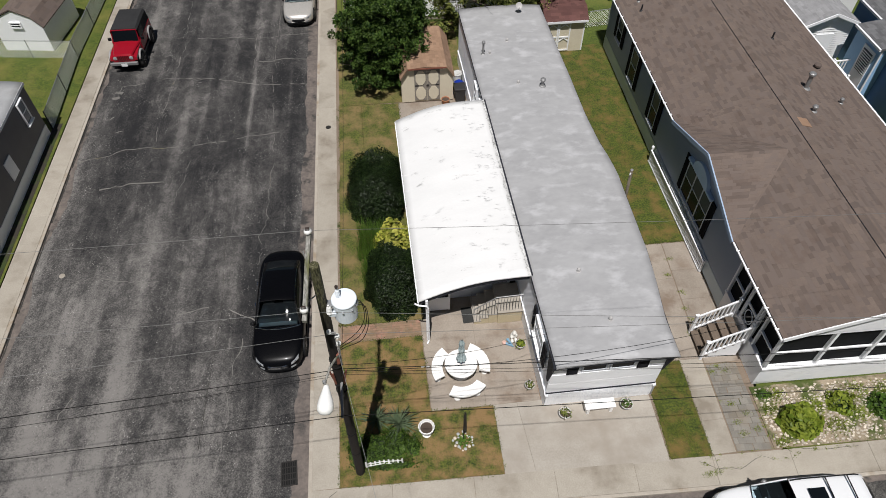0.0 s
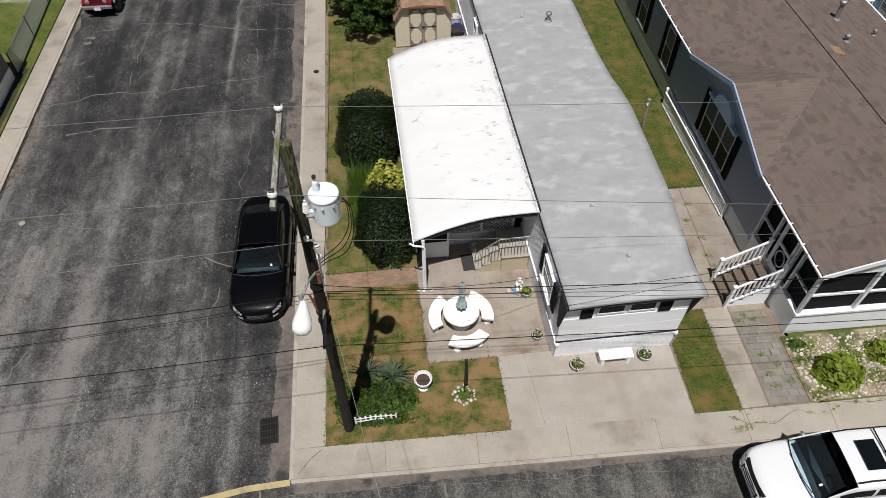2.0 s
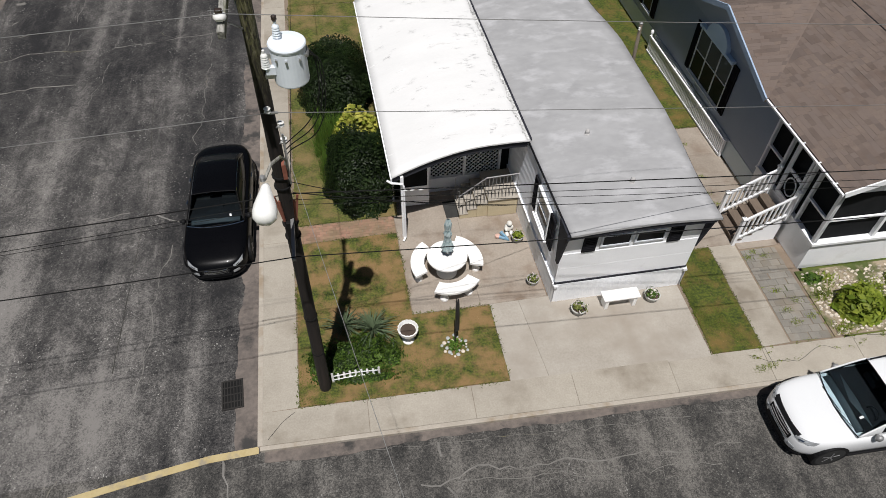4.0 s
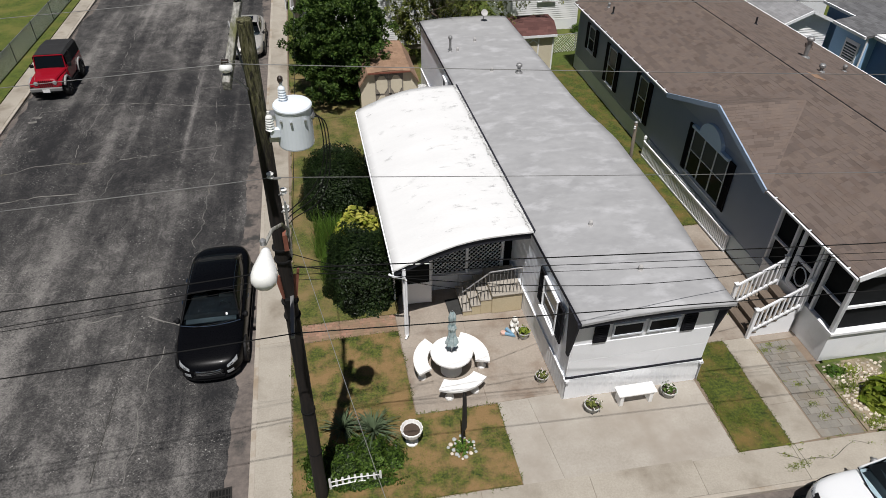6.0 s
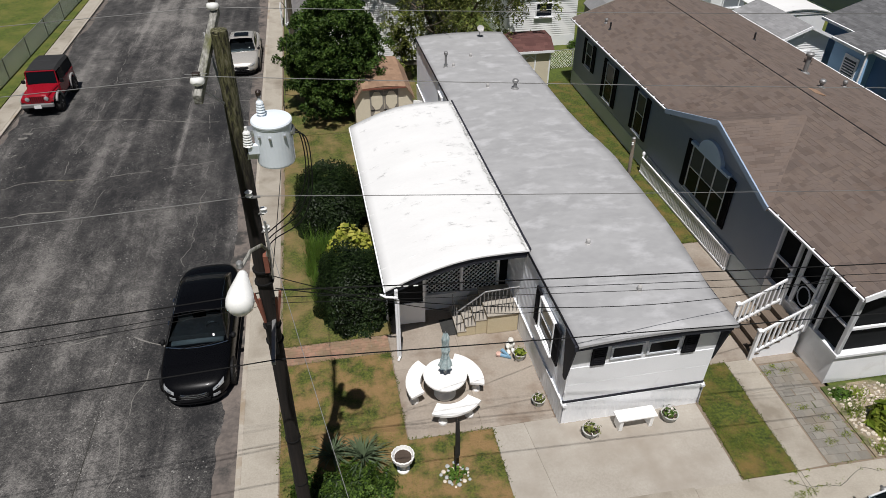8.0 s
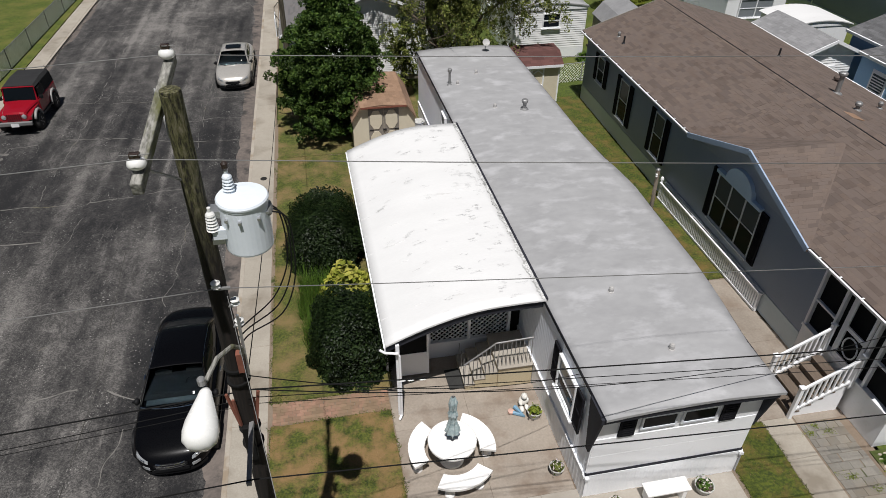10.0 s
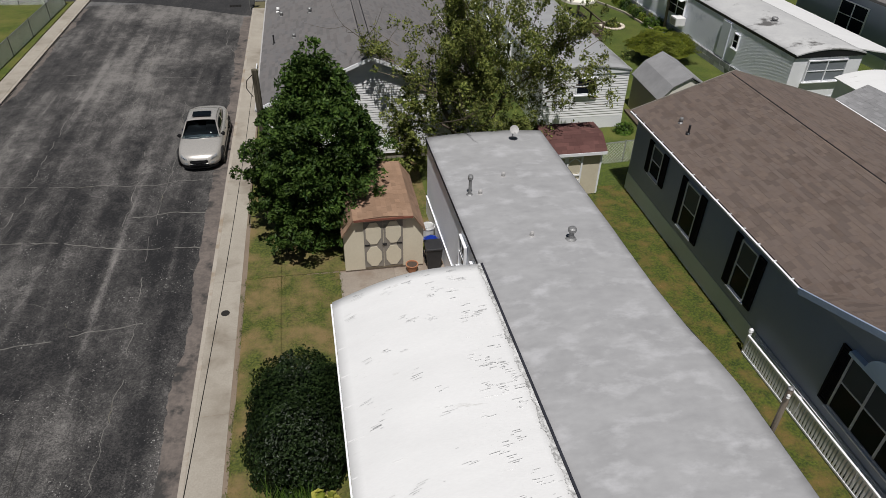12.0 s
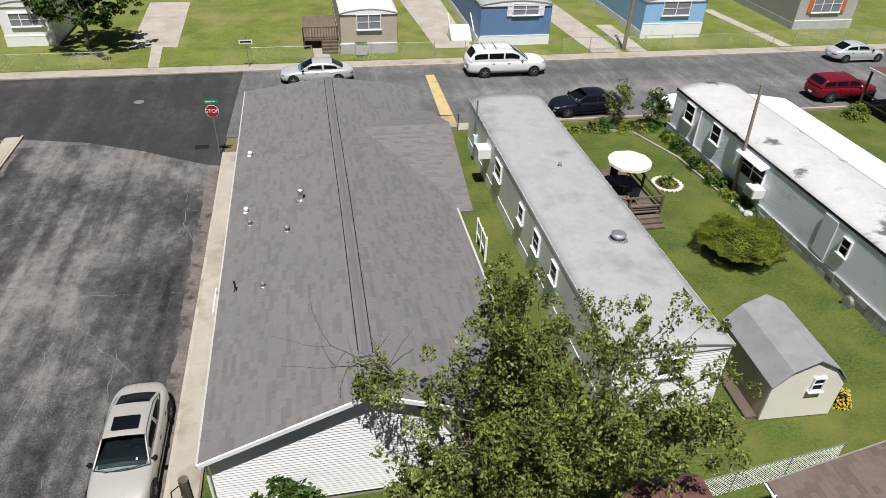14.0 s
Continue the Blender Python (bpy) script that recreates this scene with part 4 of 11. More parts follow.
sheet("pebble_bed", [(12.12, 7.56), (30, 7.2), (30, 9.75), (12.2, 9.85)], -0.12, 0.02, "gravelbed", "weedy pebble bed before the white porch", "gravel")


def scatter(poly, n, seed, z=0.0, keep=None):
    rng = random.Random(seed)
    xs, ys = [p[0] for p in poly], [p[1] for p in poly]
    out = []
    while len(out) < n:
        p = (rng.uniform(min(xs), max(xs)), rng.uniform(min(ys), max(ys)))
        if inside(p, poly) and (keep is None or keep(p, rng)):
            out.append((p[0] + rng.gauss(0, 0.035), p[1] + rng.gauss(0, 0.035), z))
    return out


def lush(p, rng):
    return noise.noise(Vector((p[0] * 0.75, p[1] * 0.75, 2.0))) + rng.uniform(-0.15, 0.15) > 0.12


def fringe(poly, per_metre, seed):
    """Spots along the outline of a lawn where its grass creeps over the edge."""
    rng, out = random.Random(seed), []
    for (x0, y0), (x1, y1) in zip(poly, poly[1:] + poly[:1]):
        n = math.hypot(x1 - x0, y1 - y0)
        for k in range(int(n * per_metre)):
            u = rng.random()
            x, y = x0 + (x1 - x0) * u, y0 + (y1 - y0) * u
            if noise.noise(Vector((x * 1.9, y * 1.9, seed))) > -0.12 + rng.uniform(-0.1, 0.1):
                out.append((x + rng.gauss(0, 0.035), y + rng.gauss(0, 0.035), 0.0))
    return out


for nm, poly, n, dry in (("lawn_corner", LAWN_CORNER, 16000, 7000), ("lawn_side", LAWN_SIDE, 26000, 12000), ("lawn_strip", LAWN_STRIP, 8000, 1500), ("lawn_back", LAWN_BACK, 22000, 4000)):
    tagged(blades("grass", fringe(poly, 110, n % 17), 0.035, 0.022, "blade", seed=n + 2, lean=2.2), "ragged grass creeping over the edge of the lawn", "grass", kind="stuff")
    tagged(blades("grass", scatter(poly, n, n, -0.01, lush), 0.034, 0.022, "blade", seed=n, lean=2.6), "short green grass blades on the lawn", "grass", kind="stuff")
    tagged(blades("grass", scatter(poly, dry, n + 1, -0.01, lambda p, r: not lush(p, r)), 0.035, 0.018, "blade_dry", seed=n + 1), "dry straw-coloured grass blades on the lawn", "grass", kind="stuff")


def ribbon(bm, pts, w, z, seed, wobble=0.12):
    """A thin ragged band lying on the road."""
    rng = random.Random(seed)
    fine = []
    for (x0, y0), (x1, y1) in zip(pts, pts[1:]):
        n = max(2, int(math.hypot(x1 - x0, y1 - y0) / 0.22))
        for i in range(n):
            k = i / n
            fine.append((x0 + (x1 - x0) * k, y0 + (y1 - y0) * k))
    fine.append(pts[-1])
    row = []
    ph = rng.uniform(0, 50)
    for i, (x, y) in enumerate(fine):
        a, b = fine[max(i - 1, 0)], fine[min(i + 1, len(fine) - 1)]
        d = Vector((b[0] - a[0], b[1] - a[1])).normalized()
        o = wobble * (noise.noise(Vector((ph + i * 0.23, 0, seed))) + 0.5 * noise.noise(Vector((ph + i * 0.8, 3, seed))))
        ww = w * (0.35 + 0.9 * abs(noise.noise(Vector((ph, i * 0.5, seed + 3)))) + rng.uniform(0, 0.3))
        px, py = x - d.y * o, y + d.x * o
        row.append((bm.verts.new((px - d.y * ww, py + d.x * ww, z)), bm.verts.new((px + d.y * ww, py - d.x * ww, z))))
    for i, ((a, b), (c, d)) in enumerate(zip(row, row[1:])):
        if len(row) < 8 or noise.noise(Vector((ph + i * 0.19, 7, seed))) > -0.16:
            bm.faces.new((a, b, d, c))


CRACKS = [([(-14.5, 24.9), (-13.3, 25.2), (-11.8, 25.6), (-10.9, 25.5), (-9.0, 25.5), (-4.7, 26.1)], 0.035), ([(-14.7, 22.4), (-13.9, 22.82), (-12.9, 22.9), (-11.9, 23.05), (-10.8, 23.15), (-9.3, 23.0)], 0.05),
          ([(-13.8, 30.0), (-13.6, 30.7), (-11.2, 31.2), (-8.8, 30.9), (-6.4, 30.1), (-3.4, 29.8)], 0.035), ([(-9.6, 21.6), (-9.3, 24.2), (-9.2, 26.0)], 0.014),
          ([(-8.6, 15.4), (-7.4, 15.62), (-6.6, 15.5), (-5.7, 14.9), (-5.2, 14.2)], 0.035), ([(-5.8, 15.0), (-6.05, 13.8), (-6.2, 12.4), (-6.3, 10.2), (-6.4, 8.6)], 0.02), ([(-14.3, 9.6), (-12.3, 10.9), (-11.6, 12.6), (-12.9, 13.2)], 0.03),
          ([(-14.4, 17.3), (-12.2, 17.6), (-9.8, 17.1), (-8.4, 17.6)], 0.02), ([(-6.4, 8.6), (-7.6, 7.3), (-8.1, 6.5)], 0.018), ([(-5.6, 17.6), (-5.3, 24.2), (-5.7, 30.4), (-5.6, 37.5), (-5.9, 43)], 0.018),
          ([(-11.2, 26), (-10.9, 33), (-11.1, 41), (-10.6, 49)], 0.02), ([(-14.2, 35.5), (-10.2, 35.0), (-6.6, 34.6), (-3.6, 34.8)], 0.028),
          ([(-14.2, 46.5), (-10.8, 46.0), (-7.6, 46.4), (-4.0, 46.1)], 0.022), ([(-8.6, 38), (-8.3, 44), (-8.7, 52)], 0.03), ([(-14.0, 52.3), (-11, 52.6)], 0.02),
          ([(0.94, 6.41), (0.94, 6.04), (0.95, 5.74), (0.98, 5.3), (1.2, 4.0), (1.1, 2.4)], 0.045), ([(-3.76, 6.59), (-2.04, 6.54), (-0.59, 6.47), (1.60, 6.36), (3.80, 6.20), (5.06, 6.16), (9.5, 5.9)], 0.008),
          ([(-4.19, 7.02), (-4.14, 6.42), (-3.97, 5.92), (-3.7, 4.2)], 0.035), ([(-0.10, 5.51), (1.03, 5.47), (1.76, 5.57), (2.48, 5.52), (3.62, 5.43), (4.83, 5.36), (8.2, 5.1)], 0.03),
          ([(1.15, 5.29), (2.16, 5.37), (2.98, 5.18), (4.38, 4.98), (7.5, 4.8)], 0.014),
          ([(-11.3, 47.4), (-9.1, 47.4), (-7.3, 44.1), (-5.2, 41.7)], 0.022), ([(-4.7, 54.2), (-4.5, 51.3), (-3.7, 49.3)], 0.03), ([(-7.0, 37.6), (-6.9, 35.5), (-6.75, 33.0), (-6.85, 31.7)], 0.022),
          ([(-7.0, 32.2), (-5.2, 32.3), (-3.5, 32.25)], 0.03), ([(-12.8, 47.3), (-10.7, 47.5), (-9.1, 46.9)], 0.03), ([(-13.9, 30.25), (-13.5, 30.15)], 0.16), ([(-13.95, 29.7), (-13.6, 29.8)], 0.12), ([(-13.7, 27.9), (-13.5, 28.1)], 0.05), ([(-13.2, 26.9), (-12.9, 27.0)], 0.04)]
# fine wandering cracks between the large ones
rng = random.Random(88)
for i in range(26):
    x, y = rng.uniform(-14.2, -3.8), rng.uniform(8.0, 56.0)
    a, run = rng.choice((0.0, 0.2, 1.5, -0.1, -0.3)) + rng.gauss(0, 0.3), [(x, y)]
    for q in range(rng.randint(3, 8)):
        a += rng.gauss(0, 0.55)
        x, y = min(max(x + 0.45 * math.cos(a), -14.4), -3.7), y + 0.45 * math.sin(a)
        run.append((x, y))
    CRACKS.append((run, rng.uniform(0.004, 0.009)))
bm = B()
for i, (pts, w) in enumerate(CRACKS):
    ribbon(bm, pts, w * 0.85, -0.0955, 10 + i, 0.2)
# a net of fine cracks where the front street has worn through
rng = random.Random(19)
NX, NY, STEP = 30, 8, 0.17
node = [[(2.3 + i * STEP + rng.uniform(-0.07, 0.07), 4.8 + j * STEP - 0.03 * i * STEP + rng.uniform(-0.07, 0.07)) for j in range(NY)] for i in range(NX)]
for i in range(NX - 1):
    for j in range(NY - 1):
        for p in (node[i + 1][j], node[i][j + 1]):
            if rng.random() < 0.62 * (1 - (i / NX) ** 3) and noise.noise(Vector((i * 0.2, j * 0.35, 2))) > -0.12:
                ribbon(bm, [node[i][j], p], 0.006, -0.0955, 300 + i * NY + j, 0.03)
tagged(part("road_crack", bm, "crack"), "pale grit-filled cracks wandering across the asphalt", "road crack", kind="stuff")
bm = B()
for i, (pts, w) in enumerate([([(-3.22, 7.2), (-3.2, 20), (-3.15, 33), (-3.16, 45), (-3.2, 57)], 0.025), ([(-14.8, 8), (-14.7, 30), (-14.6, 60)], 0.04), ([(-7.1, 9.0), (-6.9, 16), (-7.3, 22)], 0.012)]):
    ribbon(bm, pts, w, -0.0885, 60 + i, 0.03)
tagged(part("gutter_crack", bm, "crack_dark"), "dark open joint along the kerb", "road crack", kind="stuff")
WALK_CRACKS = [[(9.47, 7.41), (9.98, 7.10), (10.70, 7.06), (11.59, 7.38), (11.94, 7.21), (12.59, 7.18), (13.04, 7.42), (13.71, 7.39), (14.96, 7.34)],
               [(10.07, 7.55), (10.06, 6.89)], [(-3.1, 7.1), (-2.75, 7.5), (-2.45, 7.75)]]
bm = B()
for i, pts in enumerate(WALK_CRACKS):
    ribbon(bm, pts, 0.009, 0.008, 90 + i, 0.11)
tagged(part("pavement_crack", bm, "crack_dark"), "weedy cracks in the concrete pavement", "pavement crack", kind="stuff")
rng = random.Random(41)
spots = []
for pts in WALK_CRACKS[:2] + [[(8.6, 7.58), (10.0, 7.55), (12.0, 7.56), (13.5, 7.58), (17, 7.5)], [(10.9, 8.4), (10.98, 9.6)], [(12.1, 7.7), (12.15, 9.6)]]:
    for (x0, y0), (x1, y1) in zip(pts, pts[1:]):
        for q in range(int(math.hypot(x1 - x0, y1 - y0) / 0.16)):
            u = rng.random()
            if rng.random() < 0.5:
                cx, cy, n = x0 + (x1 - x0) * u, y0 + (y1 - y0) * u, rng.randint(5, 30)
                spots += [(cx + rng.gauss(0, 0.05), cy + rng.gauss(0, 0.03), 0.0) for z in range(n)]
for cx, cy in ((11.3, 9.3), (11.28, 8.6), (11.32, 8.2), (11.85, 8.3), (11.7, 8.9), (11.1, 10.6), (11.35, 10.8), (11.6, 10.6), (9.9, 7.0), (9.62, 6.95), (10.9, 12.3), (11.1, 13.4), (11.25, 14.2), (10.95, 15.1), (11.3, 15.9), (10.4, 16.2), (11.2, 12.9)):
    spots += [(cx + rng.gauss(0, 0.09), cy + rng.gauss(0, 0.06), 0.0) for z in range(110)]
tagged(leaves("weeds", [(x, y, 0.012 + 0.018 * ((i * 7) % 5) / 5) for i, (x, y, z) in enumerate(spots)], 0.017, "leaf_hosta", seed=72, droop=0.0), "low green weeds along pavement cracks", "weeds", kind="stuff")

# pebbles of the front bed
rng = random.Random(5)
bm = B()
for x, y, z in scatter([(12.2, 7.62), (19, 7.45), (19, 9.6), (12.3, 9.75)], 1700, 17, 0.03):
    r = rng.uniform(0.018, 0.05)
    s = bmesh.ops.create_icosphere(bm, subdivisions=1, radius=r)
    bmesh.ops.transform(bm, matrix=Matrix.Translation((x, y, z)) @ Matrix.Diagonal((1.3, 1, 0.6, 1)), verts=s["verts"])
tagged(part("pebbles", bm, "pebble"), "pale pebbles strewn over the weedy bed", "gravel", kind="stuff")


def grate(at, w, h, nx, ny, label):
    g = thing("storm_drain", at, label, "drain", kind="structure")
    bm = B()
    # solid box under the bars; the shaft's darkness is put into its black colour
    box(bm, -w / 2 + 0.03, w / 2 - 0.03, -h / 2 + 0.03, h / 2 - 0.03, -0.1, -0.002)
    part("pit", bm, "wire", g)
    bm = B()
    for a, b in ((-w / 2, -w / 2 + 0.04), (w / 2 - 0.04, w / 2)):
        box(bm, a, b, -h / 2, h / 2, -0.03, 0.016)
    for a, b in ((-h / 2, -h / 2 + 0.04), (h / 2 - 0.04, h / 2)):
        box(bm, -w / 2 + 0.04, w / 2 - 0.04, a, b, -0.03, 0.016)
    part("rim", bm, "iron", g)
    for i in range(1, nx):
        x = -w / 2 + w * i / nx
        part("bar", box(B(), x - 0.012, x + 0.012, -h / 2 + 0.04, h / 2 - 0.04, -0.025, 0.012), "iron", g)
    for j in range(1, ny):
        y = -h / 2 + h * j / ny
        part("bar", box(B(), -w / 2 + 0.04, w / 2 - 0.04, y - 0.016, y + 0.016, -0.026, 0.010), "iron", g)
    return g


grate(pose(-4.0, 8.55, -0.085, 0, 0, 3), 0.54, 0.84, 7, 4, "black cast iron storm drain grate at the kerb")
grate(pose(-4.5, 59.6, -0.09), 0.8, 0.5, 8, 3, "rusty storm drain grate near the corner")
mh = tagged(part("manhole_cover", lathe(B(), [(0.13, 0), (0.13, 0.014), (0.11, 0.018), (0.02, 0.016)], seg=20), "iron", at=(-2.72, 26.0, 0.0)), "small dark iron cover set in the pavement", "manhole cover")
tagged(part("manhole_cover", lathe(B(), [(0.32, 0), (0.32, 0.01), (0.28, 0.014)], seg=24), "dull_steel", at=(-9.1, 66.7, -0.096)), "grey iron manhole cover in fresh asphalt", "manhole cover")
tagged(part("valve_cover", lathe(B(), [(0.12, 0), (0.12, 0.008), (0.1, 0.01)], seg=16), "concrete", at=(-13.55, 17.9, -0.1)), "small pale utility cover in the asphalt", "manhole cover")


# ---- buildings ----
def ring(bm, outer, hole, y0, y1):
    """A squared border in the plane of x and z: outer and hole as (x0, x1, z0, z1)."""
    def four(q, y):
        return [bm.verts.new(p) for p in ((q[0], y, q[2]), (q[1], y, q[2]), (q[1], y, q[3]), (q[0], y, q[3]))]
    a, b, c, d = four(outer, y0), four(hole, y0), four(outer, y1), four(hole, y1)
    for k in range(4):
        n = (k + 1) % 4
        for p, q in ((a, b), (b, d), (d, c), (c, a)):
            bm.faces.new((p[k], p[n], q[n], q[k]))
    return bm


def window(house, m, w, h, cols=1, rows=2, glass="glass", trim="white", depth=0.07, shutters=None, sill=True, shw=0.3):
    """A window in the plane of local x and z, facing local -y, its lower left at m's origin."""
    f = 0.05
    win = part("window", ring(B(), (0, w, 0, h), (f, w - f, f, h - f), -depth, 0.02), trim, house, at=m)
    for i in range(1, cols):
        x = w * i / cols
        part("mullion", box(B(), x - 0.03, x + 0.03, -depth * 0.85, 0.02, f, h - f), trim, win)
    for j in range(1, rows):
        z = h * j / rows
        for i in range(cols):
            part("meeting_rail", box(B(), max(f, w * i / cols + 0.03), min(w - f, w * (i + 1) / cols - 0.03), -depth * 0.7, 0.02, z - 0.02, z + 0.02), trim, win)
    for i in range(cols):
        for j in range(rows):
            x0, x1 = max(f, w * i / cols + 0.03), min(w - f, w * (i + 1) / cols - 0.03)
            z0, z1 = max(f, h * j / rows + 0.022), min(h - f, h * (j + 1) / rows - 0.022)
            gm = glass if isinstance(glass, str) else glass[j % len(glass)]
            part("pane", box(B(), x0, x1, -0.022, -0.012, z0, z1), gm, win)
    if sill:
        part("sill", box(B(), -0.05, w + 0.05, -depth - 0.05, 0.0, -0.05, -0.004), trim, win)
    if shutters:
        for x in (-shw - 0.02, w + 0.02):
            bm = B()
            for a, b in ((x, x + 0.05), (x + shw - 0.05, x + shw)):
                box(bm, a, b, -0.05, 0.0, -0.04, h + 0.04)
            for c, d in ((-0.04, 0.03), (h / 2 - 0.03, h / 2 + 0.03), (h - 0.03, h + 0.04)):
                box(bm, x + 0.05, x + shw - 0.05, -0.05, 0.0, c, d)
            n = int(h / 0.07)
            for k in range(n):
                z = 0.05 + (h - 0.1) * (k + 0.5) / n
                prism(bm, [(x + 0.05, -0.008, z - 0.03), (x + 0.05, -0.04, z - 0.018), (x + 0.05, -0.032, z + 0.03), (x + 0.05, -0.004, z + 0.02)], (shw - 0.1, 0, 0))
            part("shutter", bm, shutters, win)
    return win


WEST = Matrix(((0, 1, 0, 0), (-1, 0, 0, 0), (0, 0, 1, 0), (0, 0, 0, 1)))   # turns a window to face -x


def west_at(x, y, z):
    """Pose for a window facing -x whose lower corner farther from the front stands at (x, y, z)."""
    return Matrix.Translation((x, y, z)) @ pose(0, 0, 0, 0, 0, -90)


def corrugated(bm, p, q, z0, z1, pitch=0.1, deep=0.018, out=(-1, 0, 0)):
    """Ribbed sheet standing between p and q."""
    p, q, out = Vector((*p, 0)), Vector((*q, 0)), Vector(out)
    n = max(1, int((q - p).length / pitch))
    prof = []
    for i in range(n):
        for k, o in ((0.0, 0), (0.35, 0), (0.45, 1), (0.8, 1), (0.9, 0)):
            prof.append(p.lerp(q, (i + k) / n) + out * deep * o)
    prof.append(q)
    lo = [bm.verts.new((v.x, v.y, z0)) for v in prof]
    hi = [bm.verts.new((v.x, v.y, z1)) for v in prof]
    for i in range(len(prof) - 1):
        bm.faces.new((lo[i], lo[i + 1], hi[i + 1], hi[i]))
    return bm


def lap(bm, x0, x1, z0, z1, y=0.0, pitch=0.115, deep=0.018, top=None):
    """Overlapping horizontal boards facing -y; top(z) gives the clear span at that height for a gable."""
    n = max(1, round((z1 - z0) / pitch))
    for i in range(n):
        a, b = z0 + (z1 - z0) * i / n, z0 + (z1 - z0) * (i + 1) / n
        l0, r0 = (x0, x1) if top is None else top(a)
        l1, r1 = (x0, x1) if top is None else top(b)
        if r1 - l1 < 0.02:
            break
        v = [bm.verts.new(c) for c in ((l0, y - deep, a), (r0, y - deep, a), (r1, y - 0.002, b), (l1, y - 0.002, b), (l0, y, a), (r0, y, a))]
        bm.faces.new((v[0], v[1], v[2], v[3]))
        bm.faces.new((v[4], v[5], v[1], v[0]))
    return bm


def shingles(house, quads, course, tab, material, single, near=None, seed=3, cap=300):
    """Courses of tabs on roof planes. Each quad: eave start, eave end, ridge end, ridge start. Those in the near stretch are pieces."""
    rng = random.Random(seed)
    verts, faces, made = [], [], 0
    for a, b, c, d in quads:
        a, b, c, d = Vector(a), Vector(b), Vector(c), Vector(d)
        n = (b - a).cross(d - a).normalized()
        if n.z < 0:
            n = -n
        rows = max(1, int(((d - a).length + (c - b).length) / 2 / course))
        for i in range(rows):
            l0, r0 = a.lerp(d, i / rows), b.lerp(c, i / rows)
            l1, r1 = a.lerp(d, min(1, (i + 1.12) / rows)), b.lerp(c, min(1, (i + 1.12) / rows))
            length = (r0 - l0).length
            if length < 0.05:
                continue
            u = -rng.uniform(0, 1) * tab / length
            while u < 1:
                w = rng.choice((0.7, 1.0, 1.0, 1.4, 1.9)) * tab / length
                u0, u1 = max(u, 0), min(u + w - 0.005 / length, 1)
                u += w
                if u1 - u0 < 0.02 / length:
                    continue
                lift = rng.choice((0.0045, 0.006, 0.008))
                p = [l0.lerp(r0, u0), l0.lerp(r0, u1), l1.lerp(r1, u1), l1.lerp(r1, u0)]
                v = [p[0] + n * lift, p[1] + n * lift, p[2] + n * 0.003, p[3] + n * 0.003, p[0] - n * 0.002, p[1] - n * 0.002]
                fs = ((0, 1, 2, 3), (4, 5, 1, 0), (4, 0, 3), (5, 2, 1))
                if near and made < cap and near(p[0]):
                    m = sum(p, Vector()) / 4
                    raw("shingle", [tuple(x - m) for x in v], fs, single, house, at=m)
                    made += 1
                else:
                    k = len(verts)
                    verts += [tuple(x) for x in v]
                    faces += [tuple(k + q for q in f) for f in fs]
    ob = raw("shingles", verts, faces, material, house)
    ob["kind"] = "stuff"
    return ob


def vent(house, at, h=0.3, r=0.05, material="dull_steel", hat=True, lean=(0, 0)):
    bm = B()
    x, y, z = at
    lathe(bm, [(r * 2.4, -0.03), (r * 2.2, 0.01), (r * 1.15, 0.04), (r, 0.06), (r, h)], at, 14)
    ob = part("vent_pipe", bm, material, house)
    if hat:
        part("vent_cap", lathe(B(), [(r * 1.5, h - 0.05), (r * 1.75, h - 0.02), (r * 1.75, h + 0.05), (r * 1.2, h + 0.09), (r * 0.2, h + 0.1)], at, 14), material, ob)
    return ob


# -- the grey-roofed home --
home = thing("mobile_home", (0, 0, 0), "long white mobile home with a pale grey coated roof", "mobile home")
X0, X1, Y0, Y1 = 4.80, 8.58, 10.05, 30.75
LEAN_Y = 0.05
XC, HW = (X0 + X1) / 2, (X1 - X0) / 2 + 0.12
WEST_X0, WEST_X1 = 4.80, 4.385    # the west wall runs slightly outwards towards the rear


def home_roof_z(x):
    return 3.08 + 0.10 * (1 - abs((x - XC) / HW) ** 2.2)


def arched_roof(name, x0, x1, y0, y1, zf, material, parent, nx=18, ny=56, thick=0.07, ripple=0.012, skew=None):
    """A bowed sheet roof with slight buckles; zf gives its height across."""
    bm = B()
    rows = []
    for j in range(ny + 1):
        y = y0 + (y1 - y0) * j / ny
        row = []
        for i in range(nx + 1):
            x = x0 + (x1 - x0) * i / nx
            sx = skew(x, y) if skew else 0
            row.append((x + sx, y, zf(x) + ripple * (noise.noise(Vector((x * 0.9, y * 0.7, 3))) + 0.6 * noise.noise(Vector((x * 2.6, y * 2.1, 8))))))
        rows.append(row)
    top = [[bm.verts.new(p) for p in r] for r in rows]
    low = [[bm.verts.new((p[0], p[1], p[2] - thick)) for p in r] for r in rows]
    for j in range(ny):
        for i in range(nx):
            bm.faces.new((top[j][i], top[j][i + 1], top[j + 1][i + 1], top[j + 1][i]))
            bm.faces.new((low[j][i], low[j + 1][i], low[j + 1][i + 1], low[j][i + 1]))
    edge = [(0, i) for i in range(nx + 1)] + [(j, nx) for j in range(1, ny + 1)] + [(ny, i) for i in range(nx - 1, -1, -1)] + [(j, 0) for j in range(ny - 1, 0, -1)]
    for (a, b), (c, d) in zip(edge, edge[1:] + edge[:1]):
        bm.faces.new((top[a][b], low[a][b], low[c][d], top[c][d]))
    return part(name, bm, material, parent, smooth=False)




